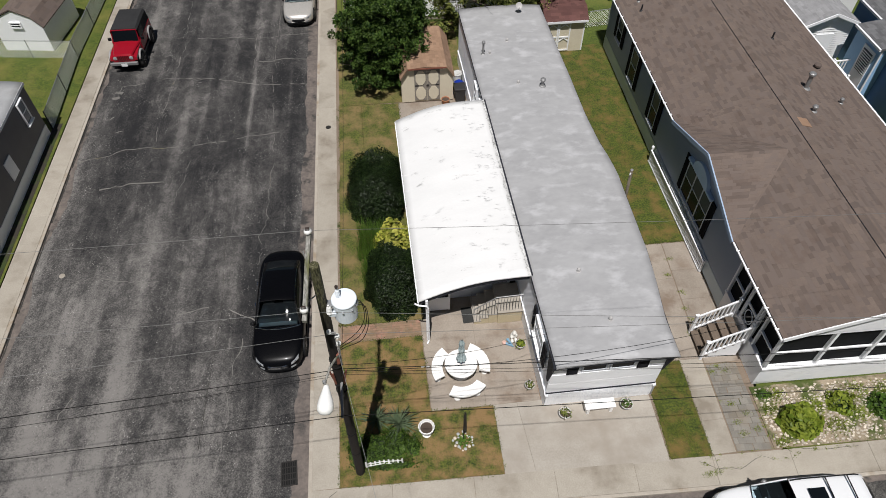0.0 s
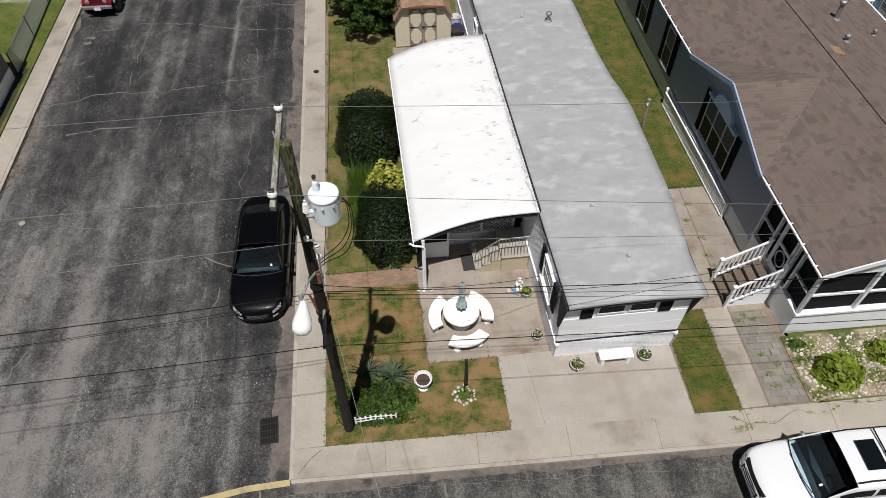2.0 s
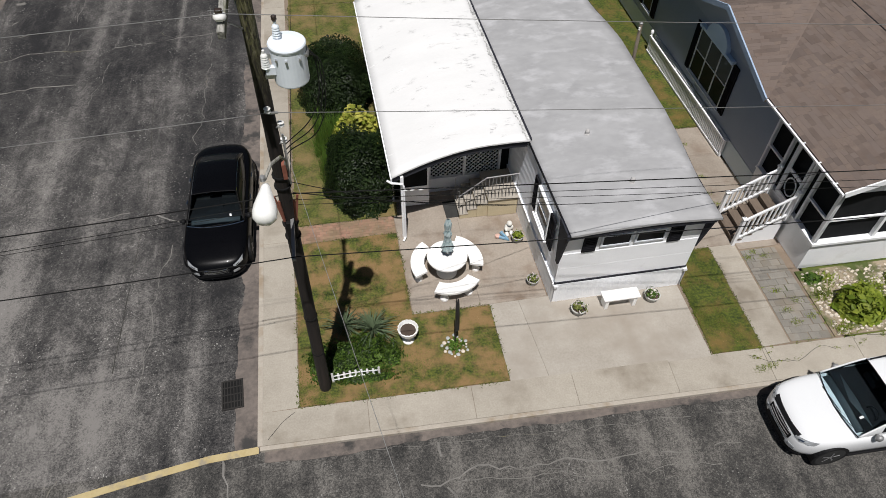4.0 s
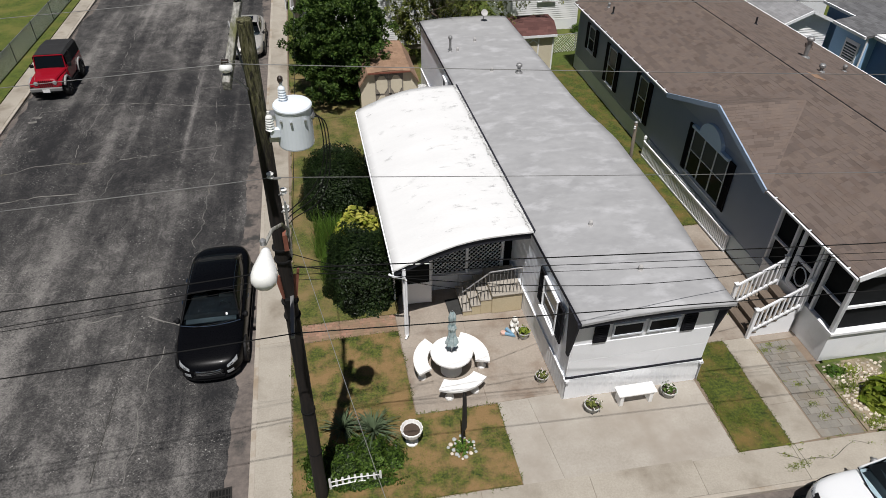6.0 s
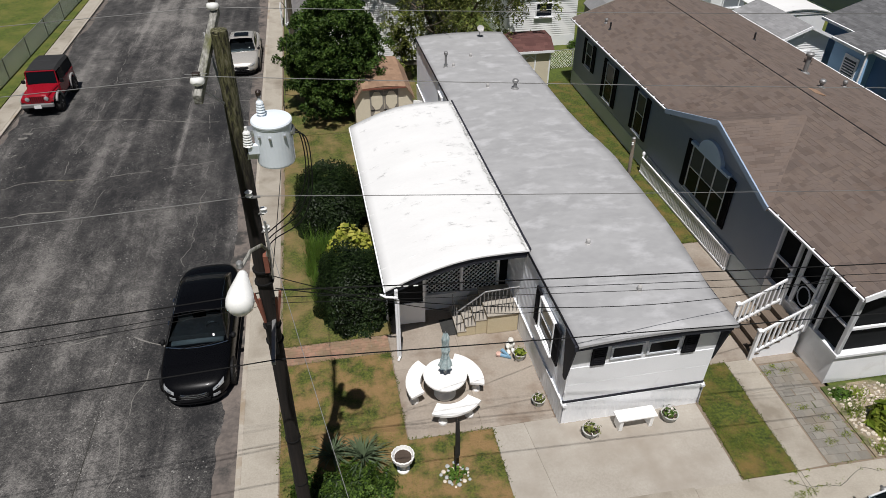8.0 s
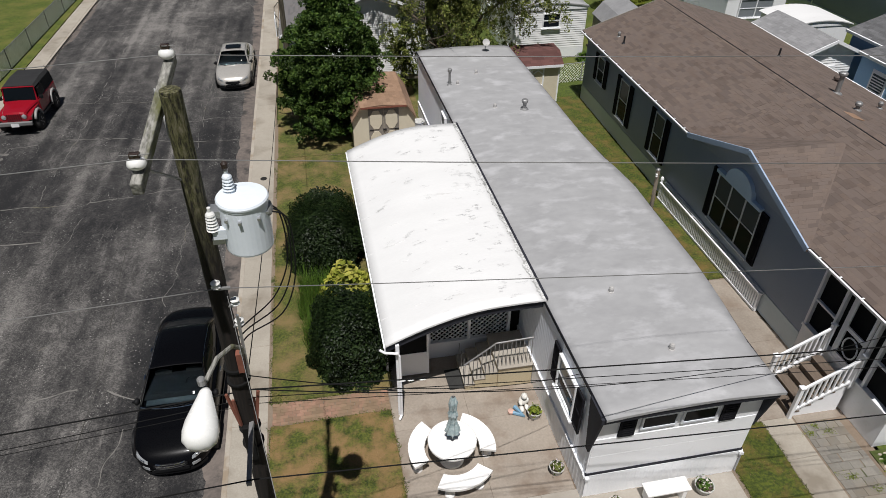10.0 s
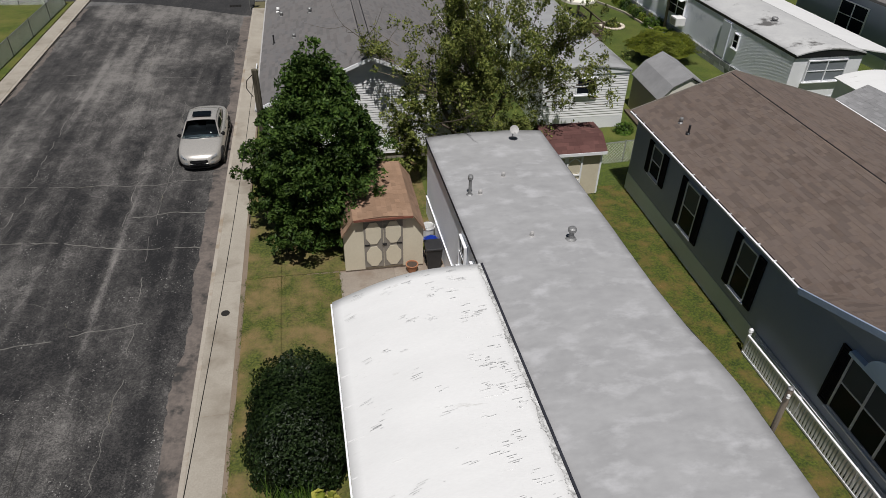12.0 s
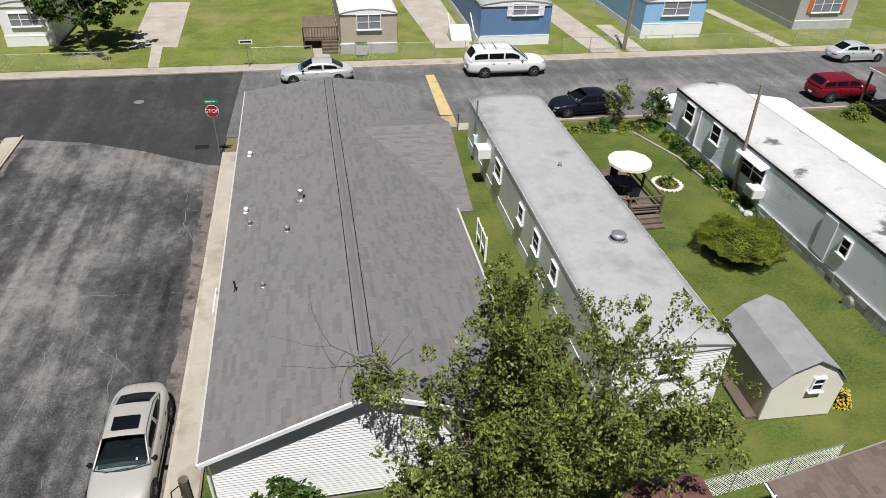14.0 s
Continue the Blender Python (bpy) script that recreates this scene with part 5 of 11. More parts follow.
def home_skew(x, y):
    """The east edge bellies out towards the front half."""
    bulge = float(np.interp(y, (9.6, 11.1, 12.9, 14.2, 16.0, 18.0, 19.0, 19.8, 21.8, 24.4, 26.0, 30.9), (0.07, 0.06, 0.27, 0.36, 0.38, 0.42, 0.34, 0.20, 0.06, 0.04, 0.0, -0.09)))
    lift = float(np.interp(y, (9.6, 30.9), (0.10, -0.33)))
    k = (x - XC + HW) / (2 * HW)
    return bulge * k ** 4 + lift * (1 - k)


rf = arched_roof("roof", XC - HW, XC + HW, 9.66, 30.88, home_roof_z, "roof_grey", home, skew=home_skew)
for f in rf.data.polygons:
    f.use_smooth = abs(f.normal.z) > 0.6
for x in (XC - HW, XC + HW):
    bm = B()
    s = -1 if x < XC else 1
    ys = [9.66 + 21.22 * i / 24 for i in range(25)]
    for a, b in zip(ys, ys[1:]):
        xa, xb = x + home_skew(x, a), x + home_skew(x, b)
        prism(bm, [(xa, a, 2.97), (xa + s * 0.012, a, 2.97), (xa + s * 0.012, a, 3.072), (xa, a, 3.072)], (xb - xa, b - a, 0))
    bmesh.ops.remove_doubles(bm, verts=bm.verts, dist=0.0005)
    part("drip_edge", bm, "charcoal", home, "dark metal drip edge")
bm = B()
box(bm, X0 + 0.02, X1 - 0.02, Y0, Y1, 0.72, 3.06)
part("wall", bm, "white", home)
part("side_siding", corrugated(B(), (WEST_X0, Y0), (WEST_X1, Y1), 0.76, 3.03, 0.105, 0.006), "metal_wall", home, "ribbed pale blue-grey aluminium siding")
part("side_siding", corrugated(B(), (X1, Y0), (X1, Y1), 0.76, 3.03, 0.105, out=(1, 0, 0)), "metal_wall", home, "ribbed pale blue-grey aluminium siding")
bm = B()
prism(bm, [(X0 - 0.03, Y0 - 0.02, 0.78), (X0 - 0.03, Y0 - 0.02 - LEAN_Y, 3.02), (X0 - 0.03, Y0, 3.02)], (X1 - X0 + 0.06, 0, 0))
part("front_wall", bm, "white", home, "white leaning front panel")
for i, (z0, z1) in enumerate(((0.80, 1.42), (1.43, 2.02))):
    y0, y1 = Y0 - 0.024 - LEAN_Y * (z0 - 0.78) / 2.24, Y0 - 0.024 - LEAN_Y * (z1 - 0.78) / 2.24
    part("front_panel", prism(B(), [(X0, y0 - 0.012, z0), (X0, y1 - 0.012, z1), (X0, y1 + 0.02, z1), (X0, y0 + 0.02, z0)], (X1 - X0, 0, 0)), "white", home)
part("skirting", corrugated(box(B(), X0, X1, Y0 - 0.062, Y0 - 0.02, 0.0, 0.70), (X0, Y0 - 0.066), (X1, Y0 - 0.066), 0.0, 0.70, 0.21, 0.008, (0, -1, 0)), "white", home, "white ribbed skirting")
for x, s in ((X0, -1), (X1, 1)):
    bm = B()
    far = x if s > 0 else WEST_X1
    corrugated(bm, (x + s * 0.04, Y0 - 0.1), (far + s * 0.04, Y1), 0.0, 0.70, 0.16, 0.006, (s, 0, 0))
    part("skirting", bm, "white", home)
    part("ledge", prism(B(), [(x - 0.05, Y0 - 0.14, 0.70), (x + 0.05, Y0 - 0.14, 0.70), (x + 0.05, Y0 - 0.14, 0.76), (x - 0.05, Y0 - 0.14, 0.76)], (far - x, Y1 - Y0 + 0.14, 0)), "white", home, "white ledge over the skirting")
part("ledge", box(B(), X0 - 0.07, X1 + 0.07, Y0 - 0.062, Y0 + 0.02, 0.70, 0.757), "white", home)
part("stripe", box(B(), X0 - 0.03, X1 + 0.03, Y0 - 0.055, Y0 - 0.01, 0.765, 0.84), "charcoal", home, "dark stripe along the front")
for x, s in ((X0, -1), (X1, 1)):
    part("wing", prism(B(), [(x + s * 0.035, Y0 - 0.36, 3.03), (x + s * 0.035, Y0 - 0.30, 2.75), (x + s * 0.035, Y0 - 0.03, 1.62), (x + s * 0.035, Y0 + 0.10, 1.62), (x + s * 0.035, Y0 + 0.32, 3.03)], (s * 0.05, 0, 0)), "charcoal", home, "dark wing panel at the front corner")
bm = B()
pts = [(XC - HW + 0.02 + (2 * HW - 0.04) * i / 16) for i in range(17)]
prism(bm, [(x, Y0 - 0.35, home_roof_z(x) - 0.05) for x in pts] + [(x, Y0 - 0.35, 2.89 + 0.05 * (1 - ((x - XC) / HW) ** 2)) for x in pts[::-1]], (0, 0.05, 0))
part("fascia", bm, "charcoal", home, "dark bowed fascia under the roof edge")


def front_y(z):
    return Y0 - 0.02 - LEAN_Y * (z - 0.78) / 2.24


tilt = math.degrees(math.atan2(LEAN_Y, 2.24))
for x, w in ((5.78, 0.84), (6.72, 0.84)):
    window(home, Matrix.Translation((x, front_y(2.18) - 0.012, 2.18)) @ pose(0, 0, 0, tilt), w, 0.44, 1, 1, "glass", trim="slate_trim", depth=0.04, sill=False)
for x in (5.30, 7.66):
    bm = B()
    box(bm, 0, 0.36, -0.045, 0.0, 0, 0.58)
    for k in range(7):
        box(bm, 0.05, 0.31, -0.058, -0.044, 0.05 + k * 0.07, 0.09 + k * 0.07)
    part("shutter", bm, "shutter", home, at=Matrix.Translation((x, front_y(2.06) - 0.012, 2.06)) @ pose(0, 0, 0, tilt))
window(home, west_at(4.735, 12.06, 1.55), 1.1, 1.06, 1, 2, ("glass", "glass_pale"), shutters="shutter", shw=0.36)
window(home, west_at(4.49, 24.0, 1.75), 0.5, 0.9, 1, 2, "glass")
window(home, west_at(4.465, 25.3, 1.55), 0.75, 1.15, 1, 2, "glass_pale")
vent(home, (4.95 + 0.08, 26.75, home_roof_z(5.0)), 0.6, 0.05, "dull_steel")
vent(home, (7.3, 23.9, home_roof_z(7.3)), 0.30, 0.070, "dull_steel")
for x, y in ((6.25, 24.2), (6.32, 27.6), (6.35, 13.3), (6.9, 11.2), (5.35, 26.7)):
    vent(home, (x, y, home_roof_z(x)), 0.06, 0.036, "home_grey", hat=True)
part("awning", prism(B(), [(X1 + 0.03, 15.2, 2.35), (X1 + 0.62, 15.2, 2.12), (X1 + 0.62, 15.2, 2.08), (X1 + 0.03, 15.2, 2.28)], (0, 2.3, 0)), "white", home, "white metal window awning")

# -- porch with its white roof --
porch = thing("porch", (0, 0, 0), "covered side porch with white bowed roof and lattice", "porch")


def porch_z(x):
    k = (x - 0.62) / 4.0
    return 2.50 + 0.66 * k + 0.30 * math.sin(math.pi * min(max(k, 0), 1))


# the porch roof stands a little askew to the home
ASKEW = Matrix(((1, -0.0170, 0, 0.0170 * 18.05), (0.050, 0.98, 0, 0.10 + 0.02 * 18.05 - 0.050 * 2.64), (0, 0, 1, 0), (0, 0, 0, 1)))
pr = arched_roof("roof", 0.66, 4.62, 13.0, 23.1, porch_z, "roof_white", porch, 16, 30, 0.045, 0.014)
pr.data.transform(ASKEW)
for f in pr.data.polygons:
    f.use_smooth = abs(f.normal.z) > 0.6
bm = B()
for j in range(1, 11):
    y = 13.0 + 10.1 * j / 11
    prism(bm, [(x, y - 0.012, porch_z(x) + 0.004) for x in (0.68, 1.6, 2.6, 3.6, 4.6)] + [(x, y - 0.012, porch_z(x) - 0.02) for x in (4.6, 3.6, 2.6, 1.6, 0.68)], (0, 0.024, 0))
part("roof_seam", bm, "roof_white", porch).data.transform(ASKEW)
# scuffs and weathered streaks of the coating, and dirt washed along its upper edge
rng = random.Random(77)
bm = B()
for g in range(95):
    gx, gy = rng.uniform(0.9, 4.4), rng.uniform(13.2, 22.9)
    if rng.random() < 0.5:
        gx = rng.uniform(3.4, 4.45)
    for q in range(rng.randint(1, 6)):
        x, y, l = gx + rng.uniform(-0.1, 0.1), gy + q * rng.uniform(0.02, 0.07), rng.uniform(0.03, 0.26)
        w = rng.uniform(0.002, 0.007)
        xs = [min(max(x + l * i / 4 - l / 2, 0.7), 4.58) for i in range(5)]
        up = [(a, y + w * rng.uniform(0.2, 1.2) + 0.12 * (a - x), porch_z(a) + 0.022) for a in xs]
        dn = [(a, y - w * rng.uniform(0.2, 1.2) + 0.12 * (a - x), porch_z(a) + 0.022) for a in xs]
        vs = [[bm.verts.new(p) for p in row] for row in (up, dn)]
        for i in range(4):
            bm.faces.new((vs[0][i], vs[1][i], vs[1][i + 1], vs[0][i + 1]))
sc = part("scuffing", bm, "roof_scuff", porch, "grey scuffs on the white coating")
sc.data.transform(ASKEW)
sc["kind"] = "stuff"
bm = B()
rows = []
for i in range(401):
    y = 13.02 + 10.06 * i / 400
    w = 0.05 + 0.16 * abs(noise.noise(Vector((i * 0.03, 2, 0)))) + 0.09 * abs(noise.noise(Vector((i * 0.33, 5, 0)))) + 0.05 * noise.noise(Vector((i * 0.9, 9, 0))) ** 2
    rows.append((bm.verts.new((4.60 - w, y, porch_z(4.60 - w) + 0.018)), bm.verts.new((4.61, y, porch_z(4.61) + 0.018))))
for (a, b), (c, d) in zip(rows, rows[1:]):
    bm.faces.new((a, b, d, c))
part("flashing", prism(B(), [(4.615, 13.02, porch_z(4.61) - 0.02), (4.67, 13.02, porch_z(4.61) - 0.02), (4.67, 13.02, porch_z(4.61) + 0.035), (4.615, 13.02, porch_z(4.61) + 0.03)], (0, 10.06, 0)), "charcoal", porch, "dark flashing strip where the roofs meet").data.transform(ASKEW)
part("dirt_edge", bm, "roof_dirt", porch, "grey dirt along the upper roof edge").data.transform(ASKEW)
part("gutter", prism(B(), [(0.655, 12.98, 2.36), (0.625, 12.98, 2.37), (0.615, 12.98, 2.47), (0.655, 12.98, 2.48)], (0, 10.1, 0)), "white", porch, "white gutter").data.transform(ASKEW)
bm = B()
xs = [0.68 + 3.9 * i / 12 for i in range(13)]
prism(bm, [(x, 13.06, porch_z(x) - 0.05) for x in xs] + [(x, 13.06, porch_z(x) - 0.27) for x in xs[::-1]], (0, 0.06, 0))
part("fascia", bm, "charcoal", porch, "dark fascia under the roof edge").data.transform(ASKEW)
bm = B()
tube(bm, [(0.60, 13.1, 2.42), (0.72, 13.06, 2.34), (1.02, 13.02, 2.30), (1.06, 13.02, 2.2), (1.06, 13.02, 0.12), (0.98, 12.92, 0.04)], 0.033, 10)
part("downpipe", bm, "white", porch)
part("post", box(B(), 0.98, 1.07, 13.10, 13.19, 0.0, 2.48), "white", porch)
part("post", box(B(), 0.74, 0.83, 22.8, 22.89, 0.0, 2.4), "white", porch)
part("side_wall", box(B(), 0.86, 0.92, 14.65, 22.9, 0.0, 2.44), "white", porch, "white side wall behind the shrubs")
part("back_wall", box(B(), 0.92, 4.74, 22.82, 22.9, 0.0, 2.62), "white", porch)
part("low_wall", box(B(), 2.06, 4.40, 14.94, 15.02, 0.0, 0.55), "white", porch, "low white porch wall")
part("cap_rail", box(B(), 2.04, 4.42, 14.92, 15.04, 0.55, 0.59), "white", porch)
for x in (2.06, 3.19, 4.32):
    part("lattice_post", box(B(), x, x + 0.08, 14.93, 15.03, 0.59, 2.92), "white", porch)
bm = B()
for x0, x1 in ((2.14, 3.19), (3.27, 4.32)):
    z0, z1 = 0.60, 1.90
    for s in (1, -1):
        k = -2.0
        while k < x1 - x0 + 2.0:
            p0, p1 = (k, 0.0), (k + s * (z1 - z0), z1 - z0)
            q = []
            for t in (0.0, 1.0):
                q.append((p0[0] + (p1[0] - p0[0]) * t, p0[1] + (p1[1] - p0[1]) * t))
            (ax, az), (bx, bz) = q
            t0, t1 = 0.0, 1.0
            dx = bx - ax
            for lo, hi in (((0 - ax) / dx, (x1 - x0 - ax) / dx),):
                lo, hi = min(lo, hi), max(lo, hi)
                t0, t1 = max(t0, lo), min(t1, hi)
            if t1 - t0 > 0.05:
                e = 14.975 if s > 0 else 14.987
                beam(bm, (x0 + ax + dx * t0, e, z0 + az + (bz - az) * t0), (x0 + ax + dx * t1, e, z0 + az + (bz - az) * t1), 0.012, 0.04, up=(0, 1, 0))
            k += 0.15
part("lattice", bm, "white", porch, "white diagonal lattice panels")
part("lattice_rail", box(B(), 2.14, 4.32, 14.95, 15.01, 1.90, 1.97), "white", porch)
door = part("screen_door", box(B(), 1.10, 1.16, 14.36, 14.42, 0.05, 2.0), "white", porch, "open white screen door", at=None)
part("door_rail", box(B(), 1.16, 1.94, 14.37, 14.41, 0.06, 0.86), "white", door)
part("door_rail", box(B(), 1.16, 1.94, 14.37, 14.41, 1.92, 2.0), "white", door)
part("door_stile", box(B(), 1.94, 2.0, 14.36, 14.42, 0.05, 2.0), "white", door)
part("screen", box(B(), 1.16, 1.94, 14.385, 14.395, 0.86, 1.92), "screen", door)
# near-black sheet behind the lattice: the porch's inner shade put into its colour
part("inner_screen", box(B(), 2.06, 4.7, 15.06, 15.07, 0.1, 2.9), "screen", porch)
part("porch_light", lathe(B(), [(0.03, 0), (0.07, 0.04), (0.08, 0.2), (0.05, 0.28), (0.01, 0.32)], (4.05, 14.86, 1.9), 12), "lens", porch, "white porch lantern")
part("floor", box(B(), 0.92, 4.74, 15.06, 22.8, 0.0, 0.1), "patio", porch)

steps = thing("porch_steps", (0, 0, 0), "sandy concrete steps with a grey metal railing", "steps")
part("landing", box(B(), 3.72, 4.66, 13.55, 14.85, 0.0, 0.72, 0.02), "yellow_stone", steps)
for i, (x0, x1, z) in enumerate(((3.38, 3.72, 0.54), (3.10, 3.38, 0.36), (2.84, 3.10, 0.18))):
    part("step", box(B(), x0, x1, 13.6, 14.75, 0.0, z, 0.012), "yellow_stone", steps)
    part("tread", box(B(), x0 - 0.02, x1 + 0.01, 13.58, 14.77, z, z + 0.03, 0.006), "patio", steps)
part("tread", box(B(), 3.70, 4.67, 13.5, 14.86, 0.72, 0.76, 0.01), "patio", steps)
rail = [(2.80, 13.60, 0.98), (3.62, 13.60, 1.62), (4.62, 13.60, 1.66)]
part("handrail", tube(B(), rail, 0.024, 8), "dull_steel", steps)
for i in range(17):
    x = 2.82 + (4.60 - 2.82) * i / 16
    zt = 0.98 + (x - 2.80) / 0.82 * 0.64 if x < 3.62 else 1.62 + (x - 3.62) * 0.04
    zb = 0.2 if x < 3.10 else 0.38 if x < 3.38 else 0.56 if x < 3.72 else 0.74
    part("baluster", tube(B(), [(x, 13.60, zb), (x, 13.60, zt)], 0.011, 6), "dull_steel", steps)
for y in (13.9, 14.2, 14.5):
    part("baluster", tube(B(), [(2.86, y, 0.2), (2.86, y, 0.9)], 0.011, 6), "dull_steel", steps)

# -- the brown-roofed double-wide --
nb = thing("house", pose(12.12, 9.75, 0, 0, 0, -1.0), "slate-blue house with a brown shingle roof", "house")
EZ, RZ, W2, EAST, LEN, OV = 3.30, 4.70, 3.88, 8.66, 21.9, 0.22
part("wall", box(B(), OV + 0.02, EAST - OV, 3.6, LEN - 0.25, 0.45, EZ - 0.06), "slate_wall", nb, "slate-blue siding")
bm = B()
prism(bm, [(OV + 0.02, LEN - 0.26, EZ - 0.06), (EAST - OV, LEN - 0.26, EZ - 0.06), (W2, LEN - 0.26, RZ - 0.1)], (0, -0.1, 0))
part("gable_wall", bm, "slate_wall", nb)
bm = B()
for k in range(18):
    z = 0.74 + k * 0.139
    prism(bm, [(OV + 0.018, 3.6, z), (OV - 0.004, 3.6, z), (OV + 0.016, 3.6, z + 0.14)], (0, LEN - 3.85, 0))
part("siding", bm, "slate_wall", nb)
part("skirting", box(B(), OV - 0.01, OV + 0.02, 3.6, LEN - 0.25, 0.0, 0.72), "slate_skirt", nb, "blue-grey skirting panels")
part("skirting", box(B(), OV, EAST - OV, LEN - 0.25, LEN - 0.21, 0.0, 0.6), "slate_skirt", nb)
bm = B()
GY0, GYC, GY1, GX, GZ = 4.15, 7.55, 10.95, -0.10, 4.42
RISE = (RZ - EZ) / W2
for sx, ex, y0, y1 in ((0.0, W2, 0, GY0 + 0.28), (0.25, W2, GY0 + 0.28, GY0 + 0.56), (0.5, W2, GY0 + 0.56, GY1 - 0.56), (0.25, W2, GY1 - 0.56, GY1 - 0.28), (0.0, W2, GY1 - 0.28, LEN), (EAST, W2, 0, LEN)):
    ze = EZ + RISE * (0.0 if sx > W2 else sx)
    prism(bm, [(sx, y0, ze), (ex, y0, RZ), (ex, y0, RZ - 0.14), (sx, y0, ze - 0.12)], (0, y1 - y0, 0))
part("roof", bm, "shingle", nb, "brown shingle roof")
bm = B()
for ya, yb in ((GY0, GYC), (GY1, GYC)):
    prism(bm, [(GX, ya, EZ + 0.0), (GX, yb, GZ), (GX, yb, GZ - 0.12), (GX, ya, EZ - 0.12)], (3.1, 0, 0))
part("gable_roof", bm, "shingle", nb)
bm = B()
prism(bm, [(OV - 0.03, GY0 + 0.2, EZ - 0.1), (OV - 0.03, GY1 - 0.2, EZ - 0.1), (OV - 0.03, GYC, GZ - 0.12)], (0.12, 0, 0))
part("gable_wall", bm, "slate_wall", nb)
for ya in (GY0, GY1):
    part("bargeboard", beam(B(), (GX + 0.0, ya, EZ - 0.05), (GX + 0.0, GYC, GZ - 0.05), 0.05, 0.17), "blue_trim", nb, "pale blue bargeboard")
for yy in (0, LEN):
    for ex in (0, EAST):
        part("bargeboard", beam(B(), (ex, yy, EZ - 0.05), (W2, yy, RZ - 0.05), 0.04, 0.17), "white" if yy == 0 else "taupe", nb, "white bargeboard" if yy == 0 else "brown bargeboard")
for y0, y1 in ((0.0, GY0 - 0.02), (GY1 + 0.02, LEN)):
    bm = B()
    prism(bm, [(-0.02, y0, EZ - 0.02), (-0.08, y0, EZ - 0.02), (-0.075, y0, EZ - 0.08), (-0.05, y0, EZ - 0.10), (-0.02, y0, EZ - 0.10)], (0, y1 - y0, 0))
    g = part("gutter", bm, "white", nb, "white gutter")
    n = int((y1 - y0) / 0.75)
    for k in range(n):
        y = y0 + (y1 - y0) * (k + 0.5) / n
        part("gutter_bracket", box(B(), -0.12, 0.03, y - 0.02, y + 0.02, EZ - 0.012, EZ + 0.012), "white", g)
part("gutter", prism(B(), [(EAST + 0.02, 0, EZ - 0.02), (EAST + 0.11, 0, EZ - 0.02), (EAST + 0.10, 0, EZ - 0.11), (EAST + 0.02, 0, EZ - 0.12)], (0, LEN, 0)), "white", nb)
k = (RZ - EZ) / W2
GEND = GX + (GZ - EZ) / k
shingles(nb, [((0, 0, EZ), (0, GY0, EZ), (W2, GY0, RZ), (W2, 0, RZ)), ((0, GY1, EZ), (0, LEN, EZ), (W2, LEN, RZ), (W2, GY1, RZ)),
              ((EAST, 0, EZ), (EAST, LEN, EZ), (W2, LEN, RZ), (W2, 0, RZ))], 0.145, 0.30, "shingle", "shingle_one", near=lambda p: 11.2 < p.y < 14.6 and p.x < 1.6)
shingles(nb, [((GX + (0.0), GY0, EZ), (0.001, GY0, EZ), (GEND, GYC, GZ), (GX, GYC, GZ)), ((0.001, GY1, EZ), (GX, GY1, EZ), (GX, GYC, GZ), (GEND, GYC, GZ))], 0.145, 0.30, "shingle", "shingle_one", seed=8)
shingles(nb, [((x, y0, EZ + x * RISE), (x, y1, EZ + x * RISE), (W2, y1, RZ), (W2, y0, RZ)) for x, y0, y1 in ((0.02, GY0, GY0 + 0.28), (0.25, GY0 + 0.28, GY0 + 0.56), (0.5, GY0 + 0.56, GY1 - 0.56), (0.25, GY1 - 0.56, GY1 - 0.28), (0.02, GY1 - 0.28, GY1))], 0.145, 0.30, "shingle", "shingle_one", seed=9)
rdg = part("ridge_shingle", prism(B(), [(W2 - 0.16, 0, RZ - 0.045), (W2, 0, RZ + 0.025), (W2 + 0.16, 0, RZ - 0.045)], (0, LEN / 80 - 0.006, 0.008)), "shingle_one", nb)
for j in range(1, 80):
    part("ridge_shingle", None, None, nb, at=(0, LEN * j / 80, 0), data=rdg.data)
part("ridge_vent", box(B(), W2 - 0.185, W2 - 0.162, 0.1, LEN - 0.1, RZ - 0.075, RZ - 0.045), "black", nb)
part("bare_patch", prism(B(), [(W2 + 0.0, 8.5, RZ + 0.012), (W2 + 0.46, 8.5, RZ - 0.125), (W2 + 0.46, 9.02, RZ - 0.125), (W2 + 0.0, 9.02, RZ + 0.012)], (0, 0, 0.02)), "shingle_tan", nb, "bare tan patch on the ridge")


def nb_z(x):
    return RZ - k * (W2 - x) if x < W2 else RZ - (RZ - EZ) * (x - W2) / (EAST - W2)


vent(nb, (0.85, 19.1, nb_z(0.85)), 0.32, 0.04, "black", hat=False)
vent(nb, (0.95, 19.9, nb_z(0.95)), 0.12, 0.042, "dull_steel")
vent(nb, (5.76, 15.25, nb_z(5.76)), 0.32, 0.04, "black", hat=False)
vent(nb, (5.57, 11.4, nb_z(5.57)), 0.7, 0.085, "dull_steel")
vent(nb, (5.06, 9.72, nb_z(5.06)), 0.2, 0.065, "dull_steel")
vent(nb, (7.0, 10.81, nb_z(7.0)), 0.16, 0.05, "dull_steel")
vent(nb, (7.2, 13.4, nb_z(7.2)), 0.14, 0.09, "shingle")
for y, z, w, h in ((19.18, 1.62, 0.80, 1.18), (16.38, 1.05, 0.92, 1.72), (13.0, 1.10, 0.84, 1.72)):
    window(nb, west_at(OV - 0.01, y + w, z), w, h, 1, 2, ("glass", "glass_dim"), trim="slate_trim", depth=0.05, shutters="shutter", shw=0.34)
window(nb, west_at(OV - 0.01, 9.0, 1.12), 2.45, 1.75, 3, 2, ("glass", "glass_dim"), trim="slate_trim", depth=0.05, shutters="shutter", shw=0.34)
bm = B()
